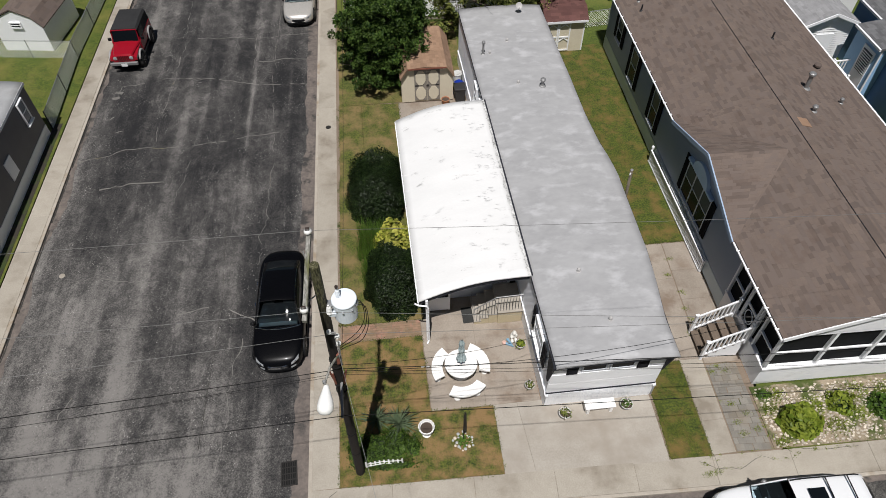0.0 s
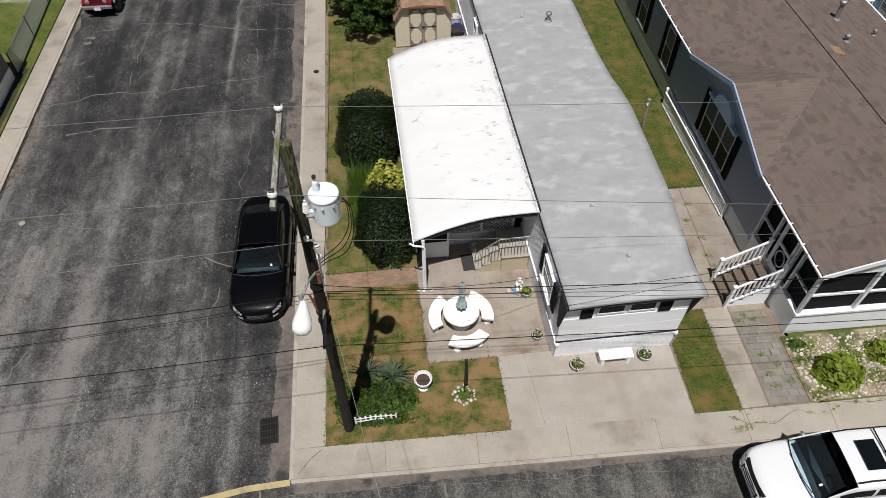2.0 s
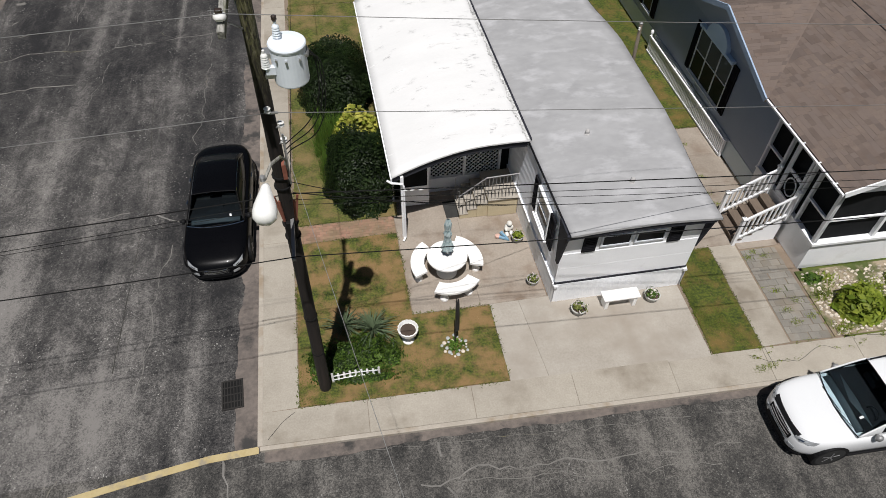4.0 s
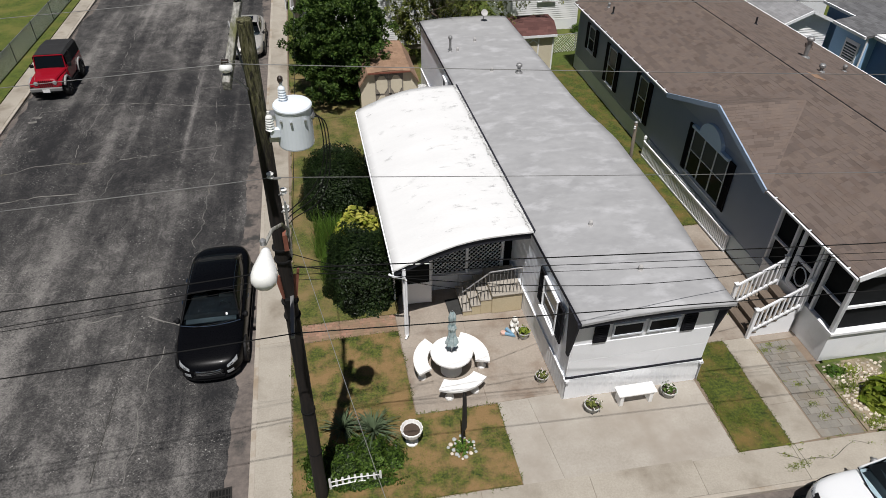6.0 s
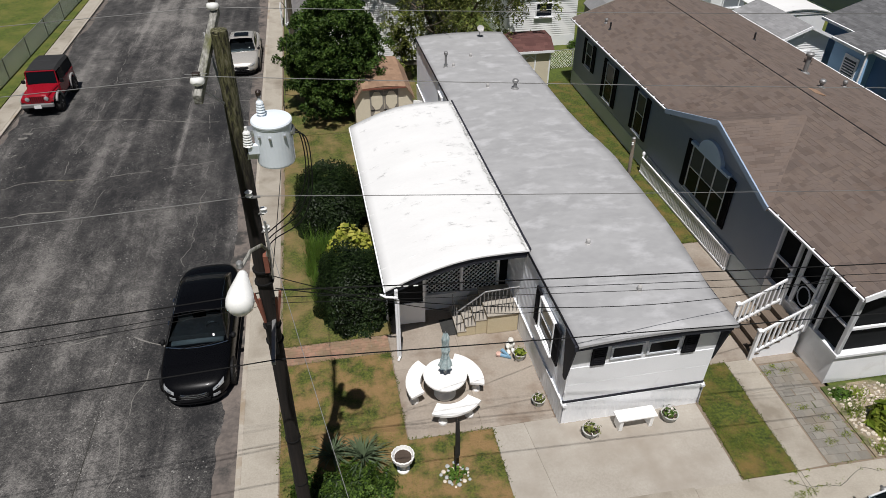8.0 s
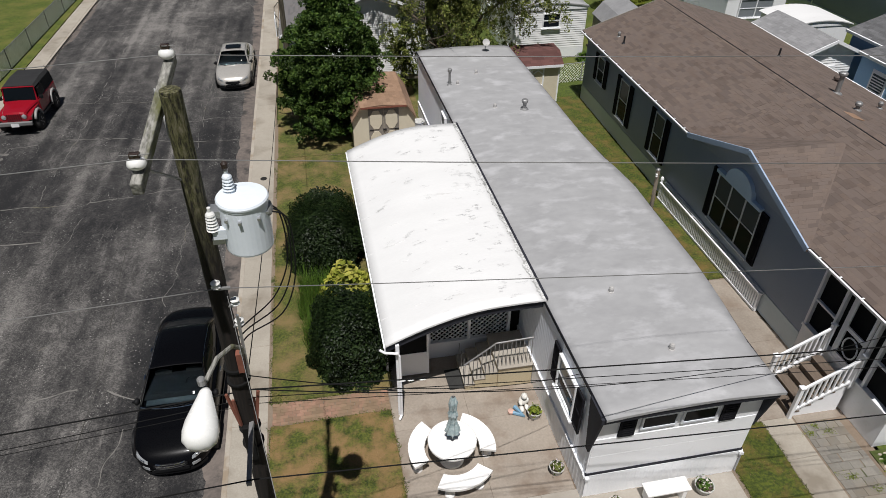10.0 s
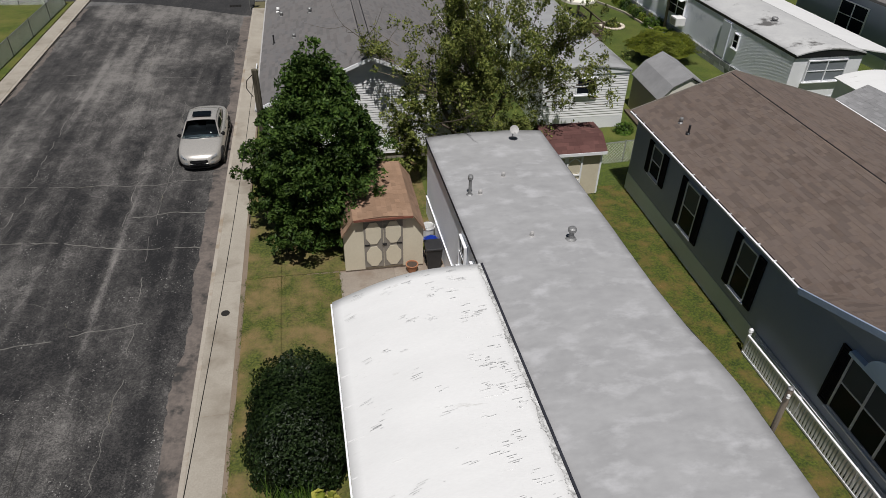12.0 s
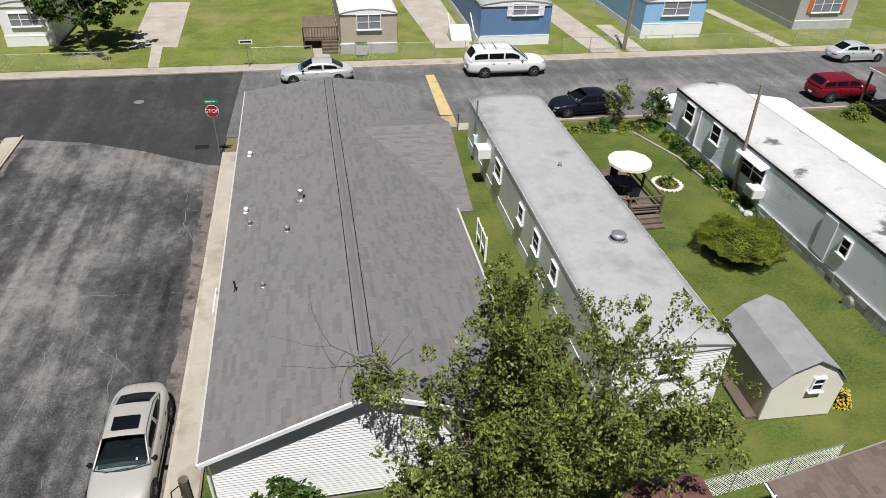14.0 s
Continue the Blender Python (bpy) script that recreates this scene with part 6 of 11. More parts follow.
pts = [(OV - 0.16, 7.775 + 0.74 * math.cos(a), 2.98 + 0.56 * math.sin(a)) for a in [math.pi * i / 14 for i in range(15)]]
prism(bm, pts, (0.16, 0, 0))
box(bm, OV - 0.16, OV, 6.52, 9.03, 2.88, 2.98)
part("arched_panel", bm, "arch_blue", nb, "pale blue arched panel over the window")
# screened front porch
part("porch_base", box(B(), OV, EAST - OV, 0.22, 3.6, 0.0, 1.06), "white", nb, "white porch apron")
part("porch_ledge", box(B(), OV - 0.06, EAST - OV + 0.06, 0.14, 3.6, 1.06, 1.14), "white", nb)
# solid box behind the posts; its near-black colour carries the unlit porch inside
part("porch_inside", box(B(), OV + 0.1, EAST - OV - 0.1, 0.34, 3.55, 1.12, EZ - 0.12), "screen", nb, "insect screens, porch shade put into their near-black colour")
bm = B()
prism(bm, [(0.05, 0.2, EZ - 0.14), (EAST - 0.05, 0.2, EZ - 0.14), (W2, 0.2, RZ - 0.14)], (0, 0.1, 0))
part("porch_gable", bm, "white", nb)
part("porch_header", box(B(), OV - 0.02, EAST - OV, 0.2, 0.32, EZ - 0.24, EZ - 0.12), "white", nb)
for x in (OV - 0.02, 2.0, 3.7, 5.6, EAST - OV - 0.08):
    part("porch_post", box(B(), x, x + 0.1, 0.2, 0.32, 1.13, EZ - 0.2), "white", nb)
part("porch_rail", box(B(), OV, EAST - OV, 0.24, 0.3, 1.95, 2.03), "white", nb)
for y in (0.2, 1.15, 1.45, 2.35, 2.65, 3.5):
    part("porch_post", box(B(), OV - 0.03, OV + 0.08, y, y + 0.08, 1.1, EZ - 0.12), "white", nb)
part("porch_rail", box(B(), OV - 0.02, OV + 0.06, 0.28, 1.15, 2.0, 2.06), "white", nb)
part("porch_rail", box(B(), OV - 0.02, OV + 0.06, 2.73, 3.5, 2.0, 2.06), "white", nb)
door = part("storm_door", box(B(), OV - 0.05, OV - 0.01, 1.56, 1.64, 1.12, 3.1), "white", nb, "white storm door with scrolled panel")
part("door_stile", box(B(), OV - 0.05, OV - 0.01, 2.26, 2.34, 1.12, 3.1), "white", door)
for z0, z1 in ((1.12, 1.3), (2.08, 2.2), (3.0, 3.1)):
    part("door_rail", box(B(), OV - 0.05, OV - 0.01, 1.64, 2.26, z0, z1), "white", door)
bm = B()
tube(bm, [(OV - 0.03, 1.95 + 0.24 * math.cos(a), 1.7 + 0.3 * math.sin(a)) for a in [math.tau * i / 16 for i in range(17)]], 0.022, 6)
part("scroll", bm, "white", door)
# entry stairs with white railings
stairs = thing("entry_stairs", pose(12.12, 9.75, 0, 0, 0, -1.0), "brown timber entry stairs with white railings", "stairs")
for i in range(5):
    x0, x1, z = -1.28 + 0.27 * i, -1.28 + 0.27 * (i + 1), 0.19 * (i + 1)
    part("tread", box(B(), x0 - 0.02, x1, 1.42, 2.52, z - 0.04, z, 0.005), "deck", stairs)
    part("riser", box(B(), x0 + 0.012, x0 + 0.032, 1.44, 2.5, z - 0.19, z - 0.04), "deck", stairs)
part("stringer", prism(B(), [(-1.28, 1.44, 0.0), (0.1, 1.44, 0.0), (0.1, 1.44, 0.9), (0.0, 1.44, 0.9), (-1.28, 1.44, 0.12)], (0, 0.04, 0)), "white", stairs)
part("stringer", prism(B(), [(-1.28, 2.46, 0.0), (0.1, 2.46, 0.0), (0.1, 2.46, 0.9), (0.0, 2.46, 0.9), (-1.28, 2.46, 0.12)], (0, 0.04, 0)), "deck", stairs)
for y in (1.40, 2.54):
    for x, z0, z1 in ((-1.27, 0.0, 1.12), (0.08, 0.9, 2.0)):
        part("newel", box(B(), x - 0.05, x + 0.05, y - 0.05, y + 0.05, z0, z1, 0.008), "white", stairs)
        part("newel_cap", prism(B(), [(x - 0.07, y - 0.07, z1), (x + 0.07, y - 0.07, z1), (x + 0.07, y + 0.07, z1), (x - 0.07, y + 0.07, z1)], (0, 0, 0.03)), "white", stairs)
    for dz in (0.12, 0.88):
        bm = B()
        beam(bm, (-1.24, y, 0.18 + dz), (0.06, y, 1.0 + dz), 0.06, 0.06)
        part("handrail", bm, "white", stairs)
    for i in range(1, 9):
        x = -1.24 + 1.3 * i / 9
        z = 0.18 + 0.82 * (x + 1.24) / 1.3
        part("baluster", box(B(), x - 0.02, x + 0.02, y - 0.02, y + 0.02, z + 0.12, z + 0.88), "white", stairs)
# low white slatted ramp guard along the slate wall
fence = thing("slatted_guard", (0, 0, 0), "low white slatted guard leaning along the house", "railing")
FY0, FY1 = 15.1, 21.8
for i in range(62):
    y = FY0 + (FY1 - FY0) * i / 62
    part("slat", box(B(), 12.265, 12.29, y, y + 0.06, 0.05, 0.68), "white", fence)
for z in (0.69, 0.07):
    part("rail", box(B(), 12.25, 12.31, FY0, FY1 - 0.02, z - 0.03, z + 0.03), "white", fence)
for i in range(4):
    x = 12.335 + 0.055 * i
    part("top_board", prism(B(), [(x, FY0 - 0.1 + 0.05 * i, 0.70), (x + 0.032, FY0 - 0.1 + 0.05 * i, 0.70), (x + 0.032, FY0 - 0.1 + 0.05 * i, 0.72), (x, FY0 - 0.1 + 0.05 * i, 0.72)], (0.05, FY1 - FY0, 0)), "white", fence)
for y in (FY0 + 0.03, 17.2, 19.4, FY1):
    part("post", box(B(), 12.30, 12.36, y - 0.04, y + 0.04, 0.0, 0.70), "white", fence)
part("end_knob", lathe(B(), [(0.05, 0.70), (0.05, 0.78), (0.07, 0.82), (0.06, 0.90), (0.02, 0.94)], (12.33, FY1, 0), 12), "white", fence)


# -- house with the grey shingle roof behind the trees --
rh = thing("house", (0, 0, 0), "white sided house with a grey shingle roof", "house")
RX0, RXC, RX1, RY0, RY1, REZ, RRZ = -1.75, 2.85, 7.60, 34.95, 60.6, 2.75, 4.62
part("wall", box(B(), RX0 + 0.2, RX1 - 0.2, RY0 + 0.3, RY1 - 0.3, 0.3, REZ - 0.05), "vinyl", rh, "white vinyl siding")
part("skirting", box(B(), RX0 + 0.22, RX1 - 0.22, RY0 + 0.34, RY1 - 0.34, 0.0, 0.3), "concrete", rh)
bm = B()
prism(bm, [(RX0 + 0.2, RY0 + 0.3, REZ - 0.06), (RX1 - 0.2, RY0 + 0.3, REZ - 0.06), (RXC, RY0 + 0.3, RRZ - 0.12)], (0, 0.1, 0))
part("gable_wall", bm, "vinyl", rh)
for i in range(17):
    h = 0.105
    z = REZ - 0.1 + h * i
    t0 = (z + h - REZ) / (RRZ - REZ)
    xl, xr = RX0 + 0.2 + (RXC - RX0 - 0.2) * max(t0, 0), RX1 - 0.2 - (RX1 - RXC - 0.2) * max(t0, 0)
    if xr - xl > 0.3:
        part("siding_board", prism(B(), [(xl, RY0 + 0.298, z), (xl, RY0 + 0.268, z + 0.004), (xl, RY0 + 0.292, z + h)], (xr - xl, 0, 0)), "vinyl", rh)
nboard = 22
for i in range(nboard):
    z = 0.3 + (REZ - 0.1 - 0.3) * i / nboard
    h = (REZ - 0.1 - 0.3) / nboard
    if i == 0:
        bm = prism(B(), [(0, 0, 0), (0, -0.03, 0.004), (0, -0.006, h)], (RX1 - RX0 - 0.4, 0, 0))
        first = part("siding_board", bm, "vinyl", rh, at=(RX0 + 0.2, RY0 + 0.298, z))
    else:
        part("siding_board", None, None, rh, at=(RX0 + 0.2, RY0 + 0.298, z), data=first.data)
RYR = 57.4    # the ridge stops short of the far end, which is hipped
bm = B()
top = [bm.verts.new(p) for p in ((RX0, RY0, REZ), (RX0, RY1, REZ), (RX1, RY1, REZ), (RX1, RY0, REZ), (RXC, RY0, RRZ), (RXC, RYR, RRZ))]
low = [bm.verts.new(v.co - Vector((0, 0, 0.1))) for v in top]
for q in ((0, 1, 5, 4), (1, 2, 5), (2, 3, 4, 5)):
    bm.faces.new([top[k] for k in q])
    bm.faces.new([low[k] for k in q[::-1]])
for a, b in ((0, 1), (1, 2), (2, 3), (3, 4), (4, 0)):
    bm.faces.new((top[a], top[b], low[b], low[a]))
part("roof", bm, "shingle_grey", rh, "grey hipped shingle roof")
CGY0, CGYC, CGY1, CGZ = 46.6, 52.0, 57.2, 4.15
CGX = 8.35
bm = B()
for ya in (CGY0, CGY1):
    prism(bm, [(CGX, ya, REZ - 0.22), (CGX, CGYC, CGZ), (CGX, CGYC, CGZ - 0.12), (CGX, ya, REZ - 0.34)], (-4.9, 0, 0))
part("side_gable", bm, "shingle_grey", rh)
shingles(rh, [((RX0, RY0, REZ), (RX0, RY1, REZ), (RXC, RYR, RRZ), (RXC, RY0, RRZ)), ((RX1, RY0, REZ), (RX1, RY1, REZ), (RXC, RYR, RRZ), (RXC, RY0, RRZ)), ((RX0, RY1, REZ), (RX1, RY1, REZ), (RXC + 0.01, RYR, RRZ), (RXC - 0.01, RYR, RRZ)),
              ((CGX, CGY0, REZ - 0.22), (RX1 - 0.4, CGY0, REZ - 0.22), (RXC + 1.2, CGYC, CGZ), (CGX, CGYC, CGZ)),
              ((RX1 - 0.4, CGY1, REZ - 0.22), (CGX, CGY1, REZ - 0.22), (CGX, CGYC, CGZ), (RXC + 1.2, CGYC, CGZ))],
         0.16, 0.36, "shingle_grey", "shingle_grey_one", near=lambda p: 36.5 < p.y < 39.5 and p.x < 1.5, seed=21)
for ex in (RX0, RX1):
    part("bargeboard", beam(B(), (ex, RY0 - 0.01, REZ - 0.04), (RXC, RY0 - 0.01, RRZ - 0.04), 0.05, 0.13), "white", rh, "white bargeboard")
part("gutter", box(B(), RX0 - 0.06, RX0 - 0.005, RY0, RY1, REZ - 0.12, REZ - 0.01), "home_grey", rh, "pale grey gutter")
part("gutter", box(B(), RX1 + 0.005, RX1 + 0.09, RY0, CGY0, REZ - 0.12, REZ - 0.01), "home_grey", rh, "pale grey gutter")
part("downpipe", tube(B(), [(RX0 - 0.06, RY0 + 0.2, REZ - 0.1), (RX0 + 0.12, RY0 + 0.25, REZ - 0.4), (RX0 + 0.12, RY0 + 0.25, 0.1)], 0.04, 8), "white", rh)
part("ridge_cap", prism(B(), [(RXC - 0.10, RY0, RRZ - 0.02), (RXC, RY0, RRZ + 0.02), (RXC + 0.10, RY0, RRZ - 0.02)], (0, RYR - RY0, 0)), "shingle_grey", rh)
for x in (RXC - 0.2, RXC + 0.2):
    part("ridge_cable", tube(B(), [(x, RY0 + 1.1, RRZ - 0.03), (x + 0.02, 45, RRZ - 0.03), (x - 0.01, 52, RRZ - 0.03), (x, RYR - 0.1, RRZ - 0.03)], 0.016, 6), "black", rh, "black cable along the ridge")
bm = B()
for k in range(9):
    y = RY0 + 0.12 + k * 0.16
    box(bm, RXC - 0.2, RXC + 0.2, y, y + 0.05, RRZ - 0.02, RRZ + 0.05)
for x in (RXC - 0.24, RXC + 0.2):
    box(bm, x, x + 0.04, RY0 + 0.06, RY0 + 1.6, RRZ - 0.04, RRZ + 0.05)
part("ridge_ladder", bm, "dull_steel", rh, "grey slatted ridge vent")


def rh_z(x):
    return RRZ - (RRZ - REZ) / (RXC - RX0) * abs(x - RXC)


for x, y, h, r, mt in ((1.22, 46.1, 0.42, 0.085, "steel"), (0.66, 44.3, 0.15, 0.06, "dull_steel"), (-1.02, 46.95, 0.13, 0.055, "plastic_white"), (-0.82, 45.85, 0.13, 0.055, "dull_steel"),
                       (-0.18, 41.5, 0.11, 0.05, "dull_steel"), (-1.08, 52.0, 0.12, 0.06, "plastic_white")):
    vent(rh, (x, y, rh_z(x)), h, r, mt)
vent(rh, (-1.15, 41.9, rh_z(-1.15)), 0.42, 0.035, "black", hat=False)
rail_gate = thing("gate", (0, 0, 0), "open white wire gate beside the pavement", "gate")
for p, q in (((-2.32, 43.2, 0.0), (-2.32, 43.2, 1.1)), ((-2.32, 44.6, 0.0), (-2.32, 44.6, 1.1)), ((-2.32, 43.2, 1.08), (-2.32, 44.6, 1.08)), ((-2.32, 43.2, 0.5), (-2.32, 44.6, 0.5))):
    part("bar", tube(B(), [p, q], 0.03, 8), "white", rail_gate)
sr = thing("stoop_railing", (0, 0, 0), "white stoop railing by the side door", "railing")
for y in (46.2, 47.0, 47.8):
    part("post", box(B(), 8.9, 9.0, y, y + 0.1, 0, 1.3), "white", sr)
for z in (0.5, 1.2):
    part("rail", box(B(), 8.92, 8.98, 46.3, 47.8, z, z + 0.06), "white", sr)


# -- flat-roofed homes --
def flat_home(name, x0, x1, y0, y1, eave, rise, wall, roof, label, ribs=True, ends="white", skirt="white", trim="charcoal", over=0.015):
    h = thing(name, (0, 0, 0), label, "mobile home")
    c, w = (x0 + x1) / 2, (x1 - x0) / 2 + over
    def zf(x):
        return eave + rise * (1 - ((x - c) / w) ** 2)
    ob = arched_roof("roof", c - w, c + w, y0 - 0.12, y1 + 0.12, zf, roof, h, 12, 30, 0.06, 0.014)
    for f in ob.data.polygons:
        f.use_smooth = abs(f.normal.z) > 0.6
    part("wall", box(B(), x0 + 0.02, x1 - 0.02, y0, y1, 0.55, eave - 0.01), ends, h)
    bm = B()
    xs = [c - w + 0.05 + (2 * w - 0.1) * i / 10 for i in range(11)]
    prism(bm, [(x, y0 - 0.08, zf(x) - 0.065) for x in xs] + [(x, y0 - 0.08, eave - 0.16) for x in xs[::-1]], (0, 0.06, 0))
    part("fascia", bm, trim, h)
    for x, s in ((x0, -1), (x1, 1)):
        if ribs:
            part("siding", corrugated(B(), (x, y0), (x, y1), 0.6, eave - 0.03, 0.08, 0.006, (s, 0, 0)), wall, h)
        else:
            bm = B()
            n = int((eave - 0.65) / 0.13)
            for k in range(n):
                z = 0.6 + (eave - 0.65) * k / n
                prism(bm, [(x + s * 0.002, y0, z), (x + s * 0.009, y0, z + 0.003), (x + s * 0.004, y0, z + (eave - 0.65) / n)], (0, y1 - y0, 0))
            part("siding", bm, wall, h)
        part("skirting", box(B(), min(x, x + s * 0.03), max(x, x + s * 0.03), y0 + 0.02, y1 - 0.02, 0.0, 0.6), skirt, h)
        part("drip_edge", box(B(), min(c + s * w, c + s * (w + 0.01)), max(c + s * w, c + s * (w + 0.01)), y0 - 0.12, y1 + 0.12, eave - 0.14, eave - 0.004), trim, h)
    part("skirting", box(B(), x0, x1, y0 - 0.03, y0, 0.0, 0.6), skirt, h)
    return h, zf


h2, h2z = flat_home("mobile_home", 10.72, 14.85, 36.95, 57.7, 2.88, 0.22, "vinyl", "roof_pale", "white lap-sided mobile home with a pale flat roof", ribs=False, trim="white")
n = 18
for i in range(n):
    z, h = 0.6 + 2.2 * i / n, 2.2 / n
    if i == 0:
        first = part("siding_board", prism(B(), [(0, 0, 0), (0, -0.03, 0.004), (0, -0.006, h)], (4.1, 0, 0)), "vinyl", h2, at=(10.735, 36.945, z))
    else:
        part("siding_board", None, None, h2, at=(10.735, 36.945, z), data=first.data)
window(h2, Matrix.Translation((12.3, 36.91, 1.75)), 1.0, 0.8, 1, 2, "glass")
for y, z, w, h in ((51.6, 1.5, 1.1, 0.9), (47.4, 1.5, 0.7, 0.8), (45.2, 1.45, 0.8, 0.9), (42.9, 1.6, 0.7, 0.8)):
    window(h2, west_at(10.70, y, z), w, h, 1, 2, "glass")
part("air_conditioner", box(B(), 10.05, 10.72, 52.7, 53.5, 1.7, 2.25, 0.02), "plastic_white", h2, "white window air conditioner")
vent(h2, (13.3, 42.9, h2z(13.3)), 0.2, 0.17, "steel")
vent(h2, (13.0, 49.0, h2z(13.0)), 0.08, 0.05, "dull_steel")
part("meter_mast", tube(B(), [(10.62, 55.6, 0.9), (10.62, 55.6, 3.7)], 0.05, 8), "dull_steel", h2)
part("meter_box", box(B(), 10.5, 10.7, 55.45, 55.75, 1.2, 1.7, 0.02), "tank", h2)

tr, trz = flat_home("mobile_home", 23.75, 27.6, 37.65, 58.1, 2.85, 0.28, "old_wall", "roof_stained", "old ribbed mobile home with a stained white roof", skirt="wall_stone", trim="black")
window(tr, Matrix.Translation((24.55, 37.6, 1.45)), 2.2, 1.1, 2, 2, "glass_pale")
for y, z, w, h in ((56.7, 1.55, 1.0, 1.05), (53.7, 1.6, 0.9, 1.0), (50.5, 1.3, 2.0, 1.15), (42.8, 1.5, 0.55, 0.8)):
    window(tr, west_at(23.72, y, z), w, h, 2 if w > 1.5 else 1, 2, "glass")
part("window_awning", prism(B(), [(23.70, 48.35, 2.62), (23.25, 48.35, 2.45), (23.25, 48.35, 2.42), (23.70, 48.35, 2.56)], (0, 2.3, 0)), "white", tr, "white awning over the window")
part("door_panel", box(B(), 23.685, 23.72, 43.3, 44.15, 0.7, 2.62), "metal_wall", tr)
part("downpipe", tube(B(), [(23.66, 55.0, 2.7), (23.66, 55.0, 0.1)], 0.045, 8), "white", tr)
vent(tr, (25.3, 42.0, trz(25.3)), 0.12, 0.10, "dull_steel")
bm = B()
prism(bm, [(27.72, 38.6, 2.72), (30.6, 38.6, 2.25), (30.6, 38.6, 2.19), (27.72, 38.6, 2.66)], (0, 18.6, 0))
part("carport_roof", bm, "roof_white", tr, "white carport roof along the side")
for y in (39.0, 44.0, 49.0, 54.0, 57.0):
    part("carport_post", tube(B(), [(30.45, y, 0), (30.45, y, 2.2)], 0.035, 8), "white", tr)

# stone skirting blocks along the old home
bm = B()
rng = random.Random(4)
y = 37.7
while y < 58:
    w = rng.uniform(0.3, 0.6)
    for z0, z1 in ((0.0, 0.28), (0.29, 0.57)):
        box(bm, 23.66 - rng.uniform(0.0, 0.02), 23.73, y, y + w - 0.02, z0, z1)
    y += w
ob = part("rubble_skirting", bm, "wall_stone", tr, "grey stone skirting blocks")
ob["kind"] = "stuff"

gl, glz = flat_home("mobile_home", -20.2, -16.35, 9.5, 27.1, 2.95, 0.16, "dark_wall", "roof_pale", "dark grey mobile home with white skirting and roof", ribs=False, ends="dark_wall", trim="white")


def east_at(x, y, z):
    return Matrix.Translation((x, y, z)) @ pose(0, 0, 0, 0, 0, 90)


window(gl, east_at(-16.30, 25.7, 1.6), 0.62, 1.15, 1, 2, "glass_pale")
part("hatch", box(B(), -16.34, -16.30, 22.7, 23.4, 0.95, 1.9), "white", gl, "pale panel on the dark wall")

# -- neighbours past the brown roof --
bh = thing("house", (0, 0, 0), "blue sided house with a grey shingle roof", "house")
part("wall", box(B(), 25.3, 33.5, 10.5, 29.3, 0.0, 3.3), "home_blue", bh)
# paler than the other walls: sunlight on the blue siding put into the colour
part("entry_wall", box(B(), 23.9, 25.3, 24.7, 26.8, 0.0, 3.26), "home_sky", bh, "blue entry porch with sunlight put into its paler colour")
part("south_wall", box(B(), 24.45, 25.3, 10.5, 24.7, 0.0, 3.3), "home_blue", bh)
bm = B()
for kk in range(23):
    z = 0.1 + kk * 0.138
    prism(bm, [(24.45, 10.5, z), (24.438, 10.5, z + 0.004), (24.448, 10.5, z + 0.134)], (0, 14.2, 0))
part("siding", bm, "home_blue", bh, "blue lap siding")
bm = B()
prism(bm, [(25.2, 24.62, 3.35), (29.4, 24.62, 4.8), (33.8, 24.62, 3.35), (33.8, 24.62, 3.22), (29.4, 24.62, 4.66), (25.2, 24.62, 3.22)], (0, 5.0, 0))
prism(bm, [(23.72, 24.58, 3.36), (25.9, 24.58, 3.66), (25.9, 24.58, 3.54), (23.72, 24.58, 3.24)], (0, 2.24, 0))
part("roof", bm, "shingle_slate", bh, "dark grey shingle roof")
shingles(bh, [((25.2, 24.62, 3.35), (25.2, 29.62, 3.35), (29.4, 29.62, 4.8), (29.4, 24.62, 4.8)), ((23.72, 24.58, 3.36), (23.72, 26.82, 3.36), (25.9, 26.82, 3.66), (25.9, 24.58, 3.66))], 0.15, 0.32, "shingle_slate", "shingle_slate", seed=33)
part("flat_roof", box(B(), 24.15, 33.8, 10.2, 24.55, 3.34, 3.46, 0.02), "roof_white", bh, "white flat roof over the front rooms")
for x, y0, y1, z in ((23.62, 24.58, 26.82, 3.30), (25.1, 26.84, 29.62, 3.29), (24.05, 10.2, 24.55, 3.34)):
    part("gutter", prism(B(), [(x, y0, z + 0.05), (x + 0.1, y0, z + 0.05), (x + 0.1, y0, z - 0.08), (x + 0.03, y0, z - 0.08)], (0, y1 - y0, 0)), "white", bh, "white gutter")
edoor = part("door", box(B(), 23.86, 23.90, 24.95, 25.9, 0.78, 2.86), "white", bh, "white storm door")
part("door_glass", box(B(), 23.85, 23.858, 25.05, 25.8, 1.55, 2.7), "glass_dim", edoor)
for kk in range(9):
    part("louvre", box(B(), 23.838, 23.85, 25.05, 25.8, 1.60 + kk * 0.12, 1.65 + kk * 0.12), "white", edoor)
part("corner_trim", box(B(), 23.88, 23.96, 24.66, 24.70, 0.1, 3.2), "white", bh)
st = thing("stoop", (0, 0, 0), "grey stoop with white railings by the blue house", "stairs")
part("platform", box(B(), 22.95, 23.88, 24.8, 26.3, 0.0, 0.74), "deck", st)
for i in range(4):
    part("step", box(B(), 22.95, 23.88, 24.5 - 0.28 * i, 24.8 - 0.28 * i, 0.0, 0.58 - 0.16 * i), "deck", st)
